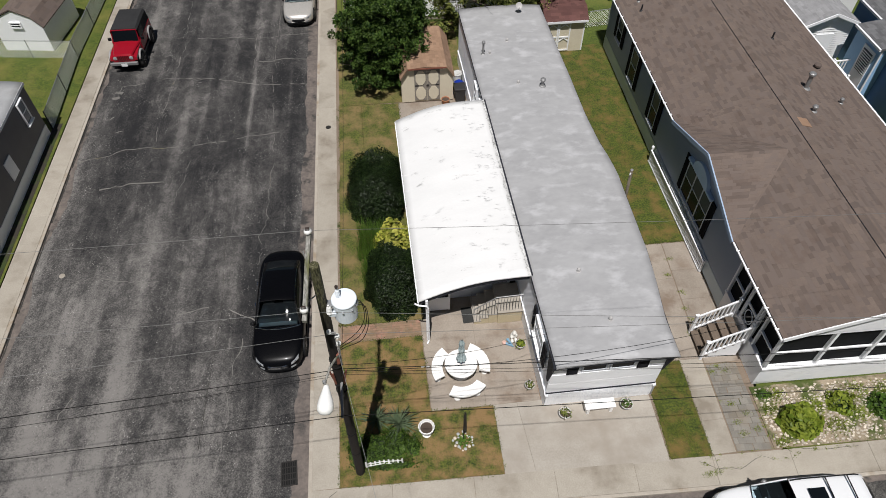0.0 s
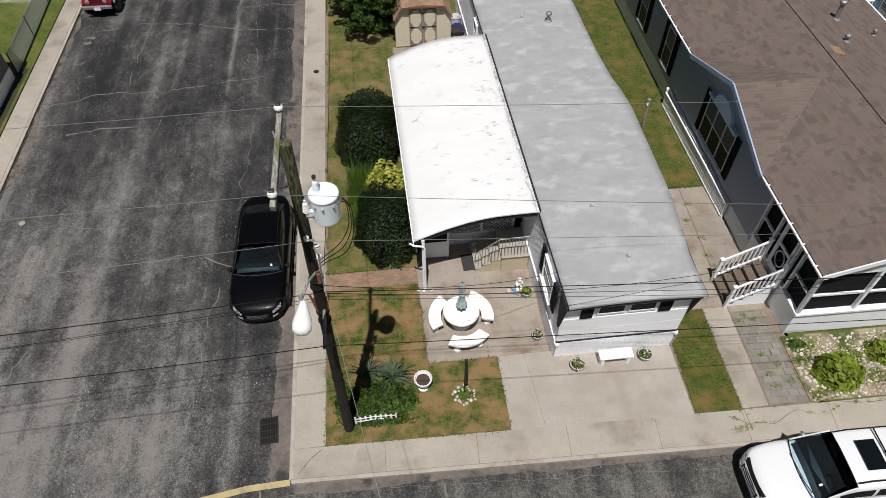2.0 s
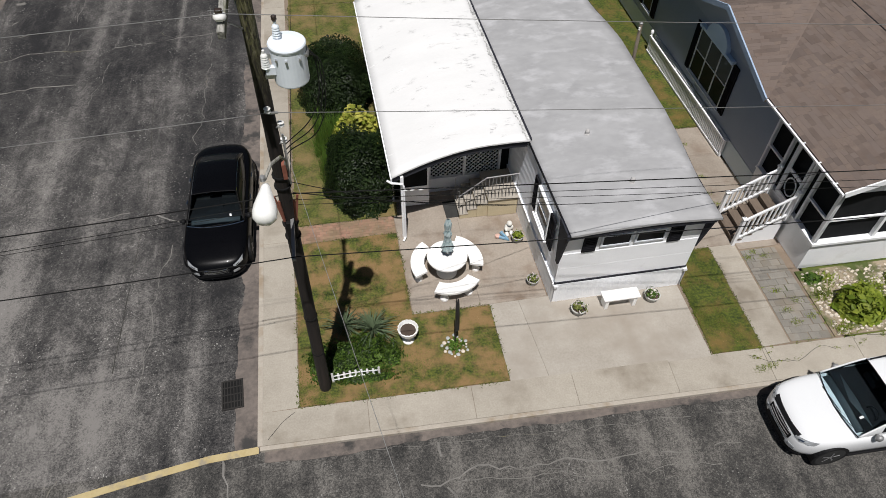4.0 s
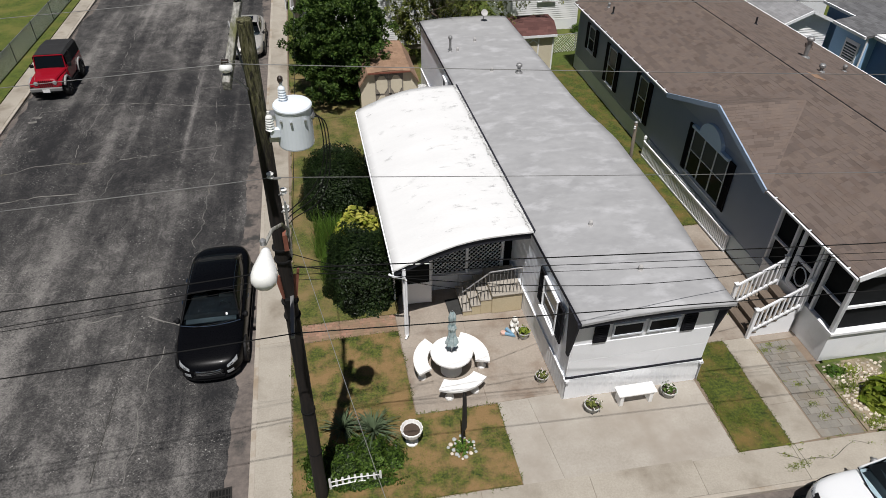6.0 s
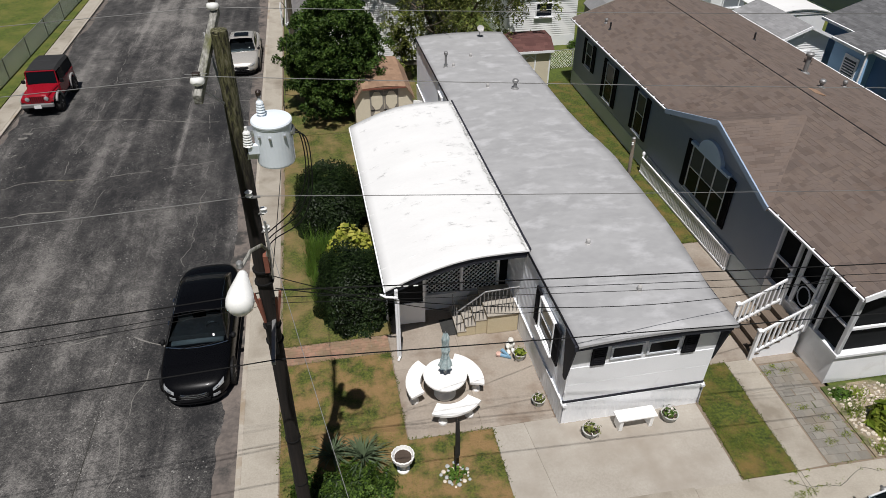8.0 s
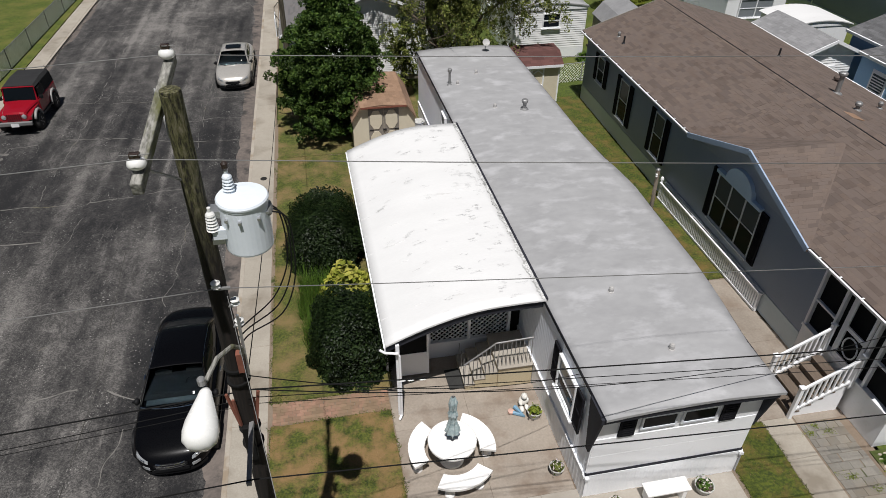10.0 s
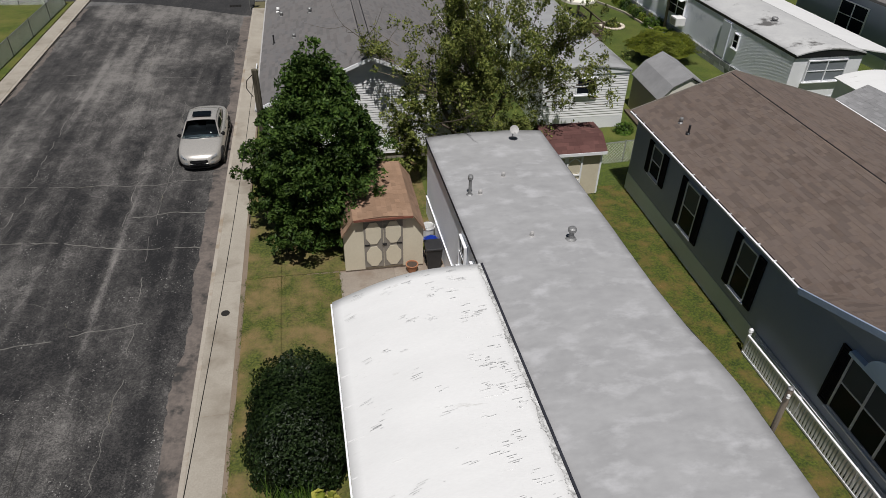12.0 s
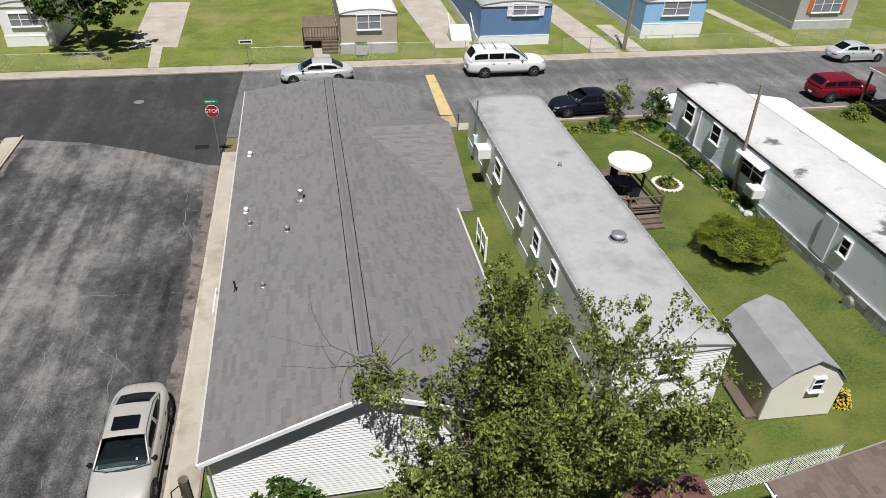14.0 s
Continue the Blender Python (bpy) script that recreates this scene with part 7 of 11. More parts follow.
for z in (0.88, 1.62):
    part("rail", box(B(), 23.0, 23.86, 26.22, 26.28, z, z + 0.06), "white", st)
    part("rail", box(B(), 22.97, 23.03, 24.9, 26.22, z, z + 0.06), "white", st)
    bm = B()
    beam(bm, (23.0, 24.85, z + 0.03), (23.0, 23.7, z - 0.60), 0.06, 0.06)
    part("rail", bm, "white", st)
for i in range(1, 5):
    part("baluster", box(B(), 23.0 + i * 0.17, 23.04 + i * 0.17, 26.23, 26.27, 0.94, 1.62), "white", st)
for i in range(1, 8):
    part("baluster", box(B(), 22.98, 23.02, 24.9 + i * 0.165, 24.94 + i * 0.165, 0.94, 1.62), "white", st)
for x, y, z in ((23.0, 26.25, 1.78), (23.0, 24.87, 1.78), (23.0, 23.68, 1.1)):
    part("newel", box(B(), x - 0.05, x + 0.05, y - 0.05, y + 0.05, 0.0, z), "white", st)

ws = thing("garage_shed", (0, 0, 0), "white lap-sided shed with a pale grey gable roof", "shed")
part("wall", box(B(), 21.45, 24.05, 27.45, 31.6, 0.0, 3.1), "vinyl", ws)
part("gable_wall", prism(B(), [(21.45, 27.45, 3.1), (24.05, 27.45, 3.1), (22.75, 27.45, 3.62)], (0, 4.15, 0)), "vinyl", ws)
n = 26
for i in range(n):
    z, h = 3.1 * i / n, 3.1 / n
    if i == 0:
        first = part("siding_board", prism(B(), [(0, 0, 0), (0, -0.028, 0.004), (0, -0.004, h)], (2.6, 0, 0)), "vinyl", ws, at=(21.45, 27.45, z))
    else:
        part("siding_board", None, None, ws, at=(21.45, 27.45, z), data=first.data)
part("door", box(B(), 22.25, 23.2, 27.38, 27.43, 0.5, 2.5), "white", ws, "white panel door")
part("gable_vent", box(B(), 22.58, 22.92, 27.40, 27.45, 3.12, 3.42), "white", ws)
bm = B()
for sx in (21.2, 24.3):
    prism(bm, [(sx, 27.2, 3.08), (22.75, 27.2, 3.72), (22.75, 27.2, 3.64), (sx, 27.2, 3.0)], (0, 4.6, 0))
part("roof", bm, "shingle_pale", ws)
shingles(ws, [((21.2, 27.2, 3.08), (21.2, 31.8, 3.08), (22.75, 31.8, 3.72), (22.75, 27.2, 3.72)), ((24.3, 27.2, 3.08), (24.3, 31.8, 3.08), (22.75, 31.8, 3.72), (22.75, 27.2, 3.72))], 0.14, 0.30, "shingle_pale", "shingle_pale", seed=35)
bm = B()
beam(bm, (21.18, 27.18, 3.03), (22.75, 27.18, 3.68), 0.05, 0.14)
beam(bm, (24.32, 27.18, 3.03), (22.75, 27.18, 3.68), 0.05, 0.14)
part("bargeboard", bm, "white", ws)

wc = thing("white_shed", (-0.75, -1.1, 0.45), "white metal shed with a low bowed roof", "shed")
part("wall", box(B(), 25.2, 28.6, 33.6, 36.4, -0.45, 2.1), "white", wc)
ob = arched_roof("roof", 25.05, 28.75, 33.5, 36.5, lambda x: 2.12 + 0.26 * (1 - ((x - 26.9) / 1.85) ** 2), "roof_white", wc, 12, 6, 0.05, 0.0)
part("end_wall", prism(B(), [(25.1 + 3.6 * i / 8, 33.56, 2.1 + 0.22 * (1 - ((25.1 + 3.6 * i / 8 - 26.9) / 1.85) ** 2)) for i in range(9)] + [(28.7, 33.56, 2.05), (25.1, 33.56, 2.05)], (0, 0.05, 0)), "white", wc)
dh = thing("house", (0, 0, 0), "slate grey sided house in the next lane", "house")
part("wall", box(B(), 33.0, 41.0, 34.0, 50.5, 0.0, 3.6), "slate_wall", dh)
part("roof", prism(B(), [(32.7, 33.7, 3.55), (37.0, 33.7, 5.0), (41.3, 33.7, 3.55), (41.3, 33.7, 3.4), (37.0, 33.7, 4.85), (32.7, 33.7, 3.4)], (0, 17.1, 0)), "shingle_grey", dh)
window(dh, west_at(32.98, 46.5, 1.3), 2.4, 1.6, 2, 2, "glass")
part("skirting", box(B(), 32.95, 33.0, 34.0, 50.5, 0.0, 0.7), "slate_skirt", dh)
cp = thing("timber_carport", (0, 0, 0), "dark timber carport with a brown roof", "carport")
part("roof", box(B(), 39.0, 44.0, 54.5, 60.4, 2.62, 2.74, 0.02), "shingle_maroon", cp)
part("roof_edge", box(B(), 38.94, 38.995, 54.5, 60.4, 2.60, 2.76), "white", cp)
for x, y in ((39.1, 60.2), (39.1, 57.5), (39.1, 54.7), (43.8, 60.2), (43.8, 54.7)):
    part("post", box(B(), x - 0.06, x + 0.06, y - 0.06, y + 0.06, 0.0, 2.62), "deck", cp)
for z in (0.5, 1.0):
    part("rail", box(B(), 39.07, 39.13, 54.8, 60.1, z, z + 0.08), "deck", cp)


# -- sheds with gambrel or pent roofs --
def gambrel(bm, x0, x1, y0, y1, z_eave, z_knee, z_top, inset, thick=0.05, over=0.08):
    c = (x0 + x1) / 2
    top = [(x0 - over, z_eave), (x0 + inset, z_knee), (c, z_top), (x1 - inset, z_knee), (x1 + over, z_eave)]
    low = [(x, z - thick) for x, z in top[::-1]]
    return prism(bm, [(x, y0, z) for x, z in top + low], (0, y1 - y0, 0))


def gambrel_wall(bm, x0, x1, y, z_eave, z_knee, z_top, inset, d=0.06):
    c = (x0 + x1) / 2
    return prism(bm, [(x0, y, 0.04), (x1, y, 0.04), (x1, y, z_eave), (x1 - inset - 0.02, y, z_knee - 0.05), (c, y, z_top - 0.06), (x0 + inset + 0.02, y, z_knee - 0.05), (x0, y, z_eave)], (0, d, 0))


def octagon(bm, x, z, w, h, y, d=0.02):
    cw, ch = w * 0.3, h * 0.3
    pts = [(x - w / 2 + cw, z - h / 2), (x + w / 2 - cw, z - h / 2), (x + w / 2, z - h / 2 + ch), (x + w / 2, z + h / 2 - ch), (x + w / 2 - cw, z + h / 2), (x - w / 2 + cw, z + h / 2), (x - w / 2, z + h / 2 - ch), (x - w / 2, z - h / 2 + ch)]
    return prism(bm, [(a, y, b) for a, b in pts], (0, -d, 0))


gs = thing("garden_shed", (0, 0, 0), "beige barn shed with taupe doors and tan roof", "shed")
gx0, gx1, gy0, gy1 = 1.08, 3.70, 27.5, 30.95
part("front_wall", gambrel_wall(B(), gx0, gx1, gy0, 1.55, 2.10, 2.17, 0.36), "beige", gs)
part("back_wall", gambrel_wall(B(), gx0, gx1, gy1 - 0.06, 1.55, 2.10, 2.17, 0.36), "beige", gs)
for x in (gx0, gx1 - 0.06):
    part("side_wall", box(B(), x, x + 0.06, gy0 + 0.06, gy1 - 0.06, 0.04, 1.55), "beige", gs)
part("roof", gambrel(B(), gx0, gx1, gy0 - 0.16, gy1 + 0.1, 1.52, 2.12, 2.20, 0.34, over=0.05), "shingle_tan", gs, "faded tan shingle roof")
gxc = (gx0 + gx1) / 2
shingles(gs, [((gx0 - 0.06, gy0 - 0.17, 1.53), (gx0 - 0.06, gy1 + 0.1, 1.53), (gx0 + 0.34, gy1 + 0.1, 2.125), (gx0 + 0.34, gy0 - 0.17, 2.125)), ((gx0 + 0.34, gy0 - 0.17, 2.125), (gx0 + 0.34, gy1 + 0.1, 2.125), (gxc, gy1 + 0.1, 2.205), (gxc, gy0 - 0.17, 2.205)),
              ((gx1 - 0.34, gy0 - 0.17, 2.125), (gx1 - 0.34, gy1 + 0.1, 2.125), (gxc, gy1 + 0.1, 2.205), (gxc, gy0 - 0.17, 2.205)), ((gx1 + 0.06, gy0 - 0.17, 1.53), (gx1 + 0.06, gy1 + 0.1, 1.53), (gx1 - 0.34, gy1 + 0.1, 2.125), (gx1 - 0.34, gy0 - 0.17, 2.125))], 0.16, 0.32, "shingle_tan", "shingle_tan", seed=41)
part("roof_edge", beam(B(), (gx0 + 0.36, gy0 - 0.175, 2.10), (gx1 - 0.36, gy0 - 0.175, 2.10), 0.03, 0.07), "rust", gs, "reddish brown front edge of the roof")
part("floor_beam", box(B(), gx0, gx1, gy0 - 0.01, gy1, -0.02, 0.05), "deck", gs)
for x0, x1 in ((1.74, 2.37), (2.39, 3.02)):
    d = part("door", box(B(), x0, x1, gy0 - 0.04, gy0 - 0.004, 0.14, 1.98), "taupe", gs, "taupe door with beige panels")
    for zc, hh in ((0.58, 0.78), (1.5, 0.84)):
        part("door_panel", octagon(B(), (x0 + x1) / 2, zc, 0.5, hh, gy0 - 0.042), "beige", d)
    part("hinge", box(B(), x0 + 0.02 if x0 < 2 else x1 - 0.2, x0 + 0.2 if x0 < 2 else x1 - 0.02, gy0 - 0.056, gy0 - 0.042, 1.02, 1.07), "black", d)
part("handle", box(B(), 2.34, 2.48, gy0 - 0.07, gy0 - 0.045, 1.02, 1.08), "black", gs)

ms = thing("garden_shed", (0, 0, 0), "beige shed with a maroon shingle roof", "shed")
mx0, mx1, my0, my1 = 9.15, 11.35, 31.1, 33.0
part("wall", box(B(), mx0, mx1, my0, my1, 0.03, 1.98), "beige", ms)
bm = B()
prism(bm, [(mx0 - 0.1, my0 - 0.16, 1.98), (mx0 - 0.1, my0 + 0.55, 2.42), (mx0 - 0.1, my1 - 0.35, 2.42), (mx0 - 0.1, my1 + 0.1, 1.98), (mx0 - 0.1, my1 + 0.1, 1.93), (mx0 - 0.1, my0 - 0.16, 1.93)], (mx1 - mx0 + 0.2, 0, 0))
part("roof", bm, "shingle_maroon", ms, "maroon shingle roof")
shingles(ms, [((mx0 - 0.11, my0 - 0.17, 1.985), (mx1 + 0.11, my0 - 0.17, 1.985), (mx1 + 0.11, my0 + 0.55, 2.425), (mx0 - 0.11, my0 + 0.55, 2.425)), ((mx0 - 0.11, my0 + 0.55, 2.424), (mx1 + 0.11, my0 + 0.55, 2.424), (mx1 + 0.11, my1 - 0.35, 2.424), (mx0 - 0.11, my1 - 0.35, 2.424))], 0.15, 0.3, "shingle_maroon", "shingle_maroon", seed=43)
part("fascia", box(B(), mx0 - 0.1, mx1 + 0.1, my0 - 0.19, my0 - 0.165, 1.86, 1.98), "white", ms)
for x0, x1 in ((9.25, 9.9), (9.92, 10.57)):
    bm = B()
    for a, b, c, e in ((x0, x0 + 0.07, 0.1, 1.8), (x1 - 0.07, x1, 0.1, 1.8), (x0 + 0.07, x1 - 0.07, 0.1, 0.18), (x0 + 0.07, x1 - 0.07, 0.9, 0.98), (x0 + 0.07, x1 - 0.07, 1.72, 1.8)):
        box(bm, a, b, my0 - 0.035, my0 - 0.002, c, e)
    d = part("door", bm, "white", ms, "white-framed door")
    for z in (0.9, 1.72):
        bm = B()
        beam(bm, (x0 + 0.07, my0 - 0.02, z - 0.22), ((x0 + x1) / 2, my0 - 0.02, z - 0.02), 0.05, 0.03, up=(0, 1, 0))
        beam(bm, (x1 - 0.07, my0 - 0.02, z - 0.22), ((x0 + x1) / 2, my0 - 0.02, z - 0.02), 0.05, 0.03, up=(0, 1, 0))
        part("brace", bm, "white", d)
for x in (mx0, mx1 - 0.07):
    part("corner_trim", box(B(), x, x + 0.07, my0 - 0.025, my0 - 0.002, 0.05, 1.93), "white", ms)

bs = thing("garden_shed", pose(17.35, 35.85, 0, 0, 0, -3), "cream barn shed with a grey shingle roof", "shed")
part("front_wall", gambrel_wall(B(), -1.3, 1.3, 0, 1.7, 2.3, 2.72, 0.5), "cream", bs)
part("back_wall", gambrel_wall(B(), -1.3, 1.3, 3.2, 1.7, 2.3, 2.72, 0.5), "cream", bs)
for x in (-1.3, 1.24):
    part("side_wall", box(B(), x, x + 0.06, 0.06, 3.2, 0.04, 1.7), "home_tan", bs)
part("roof", gambrel(B(), -1.3, 1.3, -0.08, 3.34, 1.68, 2.34, 2.78, 0.48), "shingle_pale", bs, "pale grey shingle roof")
window(bs, Matrix.Translation((0.05, -0.02, 1.35)), 0.45, 0.6, 1, 2, "glass")
part("ramp", box(B(), -1.75, -1.32, 0.1, 2.6, 0.0, 0.12), "deck", bs)

ls = thing("garden_shed", pose(-19.35, 34.6, 0, 0, 0, -8), "white barn shed with a brown shingle roof", "shed")
part("front_wall", gambrel_wall(B(), -1.35, 1.35, 0, 1.55, 2.1, 2.5, 0.45), "white", ls)
part("back_wall", gambrel_wall(B(), -1.35, 1.35, 3.6, 1.55, 2.1, 2.5, 0.45), "white", ls)
for x in (-1.35, 1.29):
    part("side_wall", box(B(), x, x + 0.06, 0.06, 3.6, 0.04, 1.55), "white", ls)
part("roof", gambrel(B(), -1.35, 1.35, -0.06, 3.75, 1.53, 2.14, 2.56, 0.43), "shingle", ls, "brown shingle roof")
shingles(ls, [((-1.44, -0.07, 1.54), (-1.44, 3.75, 1.54), (-0.92, 3.75, 2.145), (-0.92, -0.07, 2.145)), ((-0.92, -0.07, 2.145), (-0.92, 3.75, 2.145), (0, 3.75, 2.565), (0, -0.07, 2.565)), ((0.92, -0.07, 2.145), (0.92, 3.75, 2.145), (0, 3.75, 2.565), (0, -0.07, 2.565)), ((1.44, -0.07, 1.54), (1.44, 3.75, 1.54), (0.92, 3.75, 2.145), (0.92, -0.07, 2.145))], 0.16, 0.33, "shingle", "shingle", seed=47)
window(ls, Matrix.Translation((-0.35, -0.02, 1.45)), 0.62, 0.36, 1, 2, "glass", sill=False)


# -- homes across the cross street --
def far_home(x0, x1, y0, y1, wall, lower, label, eave=3.0, rise=0.25, win=None, shut=None, roof="roof_pale", skirt=0.75):
    h, zf = flat_home("mobile_home", x0, x1, y0, y1, eave, rise, wall, roof, label, ribs=False, ends=wall, skirt=lower, trim="white")
    part("lower_panel", box(B(), x0 - 0.01, x1 + 0.01, y0 - 0.05, y0 - 0.032, 0.0, skirt), lower, h)
    part("band", box(B(), x0, x1, y0 - 0.06, y0 - 0.005, skirt, skirt + 0.07), "white", h)
    if win:
        wx, wz, ww, wh, cols = win
        window(h, Matrix.Translation((wx, y0 - 0.03, wz)), ww, wh, cols, 2, "glass_pale", shutters=shut, shw=0.42)
    return h


fh = far_home(4.45, 8.8, 74.4, 90, "home_tan", "home_grey", "tan mobile home across the cross street", 3.15, 0.3, (5.7, 1.85, 1.85, 1.15, 2), roof="roof_white")
far_home(15.6, 21.5, 75.3, 92, "home_blue", "white", "dark blue mobile home across the cross street", 3.3, 0.3, (18.2, 2.4, 2.2, 0.95, 2), "white")
far_home(30.0, 35.6, 76.0, 92, "home_sky", "white", "sky blue mobile home across the cross street", 3.2, 0.3, (31.6, 1.9, 2.5, 1.2, 2), skirt=1.2)
far_home(45.5, 51.5, 77.2, 92, "home_grey", "wall_stone", "warm grey mobile home with orange shutters", 3.2, 0.3, (46.9, 1.5, 2.9, 1.5, 3), "orange_trim")
far_home(-20.4, -16.9, 78.4, 92, "vinyl", "vinyl", "white mobile home beside a shade tree", 3.1, 0.3, (-19.7, 1.5, 2.3, 1.0, 3))
dk = thing("deck", (0, 0, 0), "dark timber deck with stairs by the tan home", "deck")
part("platform", box(B(), 1.6, 4.3, 75.6, 82, 0.7, 0.85), "deck", dk)
for i in range(12):
    part("baluster", box(B(), 1.62 + i * 0.22, 1.67 + i * 0.22, 75.6, 75.65, 0.85, 1.7), "deck", dk)
part("rail", box(B(), 1.6, 4.3, 75.58, 75.67, 1.7, 1.78), "deck", dk)
for i in range(4):
    part("step", box(B(), 3.0, 4.25, 74.5 + i * 0.28, 74.8 + i * 0.28, 0.0, 0.18 * (i + 1)), "deck", dk)
for x in (1.6, 4.2):
    part("post", box(B(), x, x + 0.1, 75.6, 75.7, 0, 1.8), "deck", dk)
st2 = thing("entry_steps", (0, 0, 0), "white entry steps beside the blue home", "stairs")
for i in range(5):
    part("step", box(B(), 13.6, 15.3, 76.5 + 0.3 * i, 76.8 + 0.3 * i, 0, 0.2 * (i + 1)), "white", st2)
for x in (13.5, 15.4):
    bm = B()
    beam(bm, (x, 76.4, 0.9), (x, 78.0, 1.9), 0.06, 0.08)
    part("rail", bm, "white", st2)
for nm, pts in (("driveway_north", [(-9.5, 72.75), (-8.75, 72.75), (-9.1, 77.3), (-8.0, 77.0), (-8.45, 90), (-12.0, 90), (-11.5, 77.3), (-9.95, 77.4)]), ("path_north", [(2.4, 72.75), (3.6, 72.75), (3.4, 78), (2.2, 78)]), ("driveway_north", [(12.0, 75.0), (15.0, 75.0), (15.0, 90), (11.0, 90)]),
                ("path_north", [(24.5, 72.8), (27.0, 72.8), (25.8, 90), (23.0, 90)]), ("path_north", [(41.5, 72.8), (42.6, 72.8), (41.3, 84), (40.2, 84)]), ("path_north", [(27.7, 72.75), (29.2, 72.75), (29.0, 80), (27.5, 80)])):
    sheet(nm, pts, -0.1, 0.03, "patio", "pale concrete path through the far yards", "path")


# ---- vehicles ----
def loft(bm, rings, close=True):
    vs = [[bm.verts.new(p) for p in r] for r in rings]
    n = len(rings[0])
    for a, b in zip(vs, vs[1:]):
        for k in range(n if close else n - 1):
            bm.faces.new((a[k], a[(k + 1) % n], b[(k + 1) % n], b[k]))
    if close:
        bm.faces.new(vs[0][::-1])
        bm.faces.new(vs[-1])
    return bm


def patch(bm, a, b, c, d, bulge=0.0, n=6, m=4, lift=0.0):
    """A curved pane over four corners, bowed outwards by bulge, with a little thickness."""
    a, b, c, d = Vector(a), Vector(b), Vector(c), Vector(d)
    nrm = (b - a).cross(d - a).normalized()
    rows = []
    for j in range(m + 1):
        v = j / m
        row = []
        for i in range(n + 1):
            u = i / n
            p = (a.lerp(b, u)).lerp(d.lerp(c, u), v)
            row.append(bm.verts.new(p + nrm * (lift + bulge * (1 - (2 * u - 1) ** 2) * (1 - 0.3 * (2 * v - 1) ** 2))))
        rows.append(row)
    for j in range(m):
        for i in range(n):
            bm.faces.new((rows[j][i], rows[j][i + 1], rows[j + 1][i + 1], rows[j + 1][i]))
    return bm


def wheel_under(car, x, y, r, w, side, hub="rim"):
    prof = [(r * 0.62, -w / 2), (r * 0.92, -w / 2), (r, -w * 0.36), (r, w * 0.36), (r * 0.92, w / 2), (r * 0.62, w / 2)]
    tyre = part("wheel", lathe(B(), prof, (x, y, r), 26, "y"), "tyre", car, smooth=False)
    bm = B()
    lathe(bm, [(r * 0.6, -w * 0.3), (r * 0.62, w * 0.44), (r * 0.56, w * 0.44), (r * 0.54, w * 0.2), (0.03, w * 0.2)] if side > 0 else [(r * 0.6, w * 0.3), (r * 0.62, -w * 0.44), (r * 0.56, -w * 0.44), (r * 0.54, -w * 0.2), (0.03, -w * 0.2)], (x, y, r), 20, "y")
    rimo = part("rim", bm, "trim_black", tyre)
    bm = B()
    for k in range(5):
        a = k * math.tau / 5 + 0.3
        beam(bm, (x, y + side * w * 0.36, r), (x + math.cos(a) * r * 0.57, y + side * w * 0.38, r + math.sin(a) * r * 0.57), 0.03, 0.07, up=(0, 1, 0))
    lathe(bm, [(r * 0.14, -0.02), (r * 0.14, 0.02)], (x, y + side * w * 0.37, r), 12, "y")
    part("spokes", bm, hub, tyre)


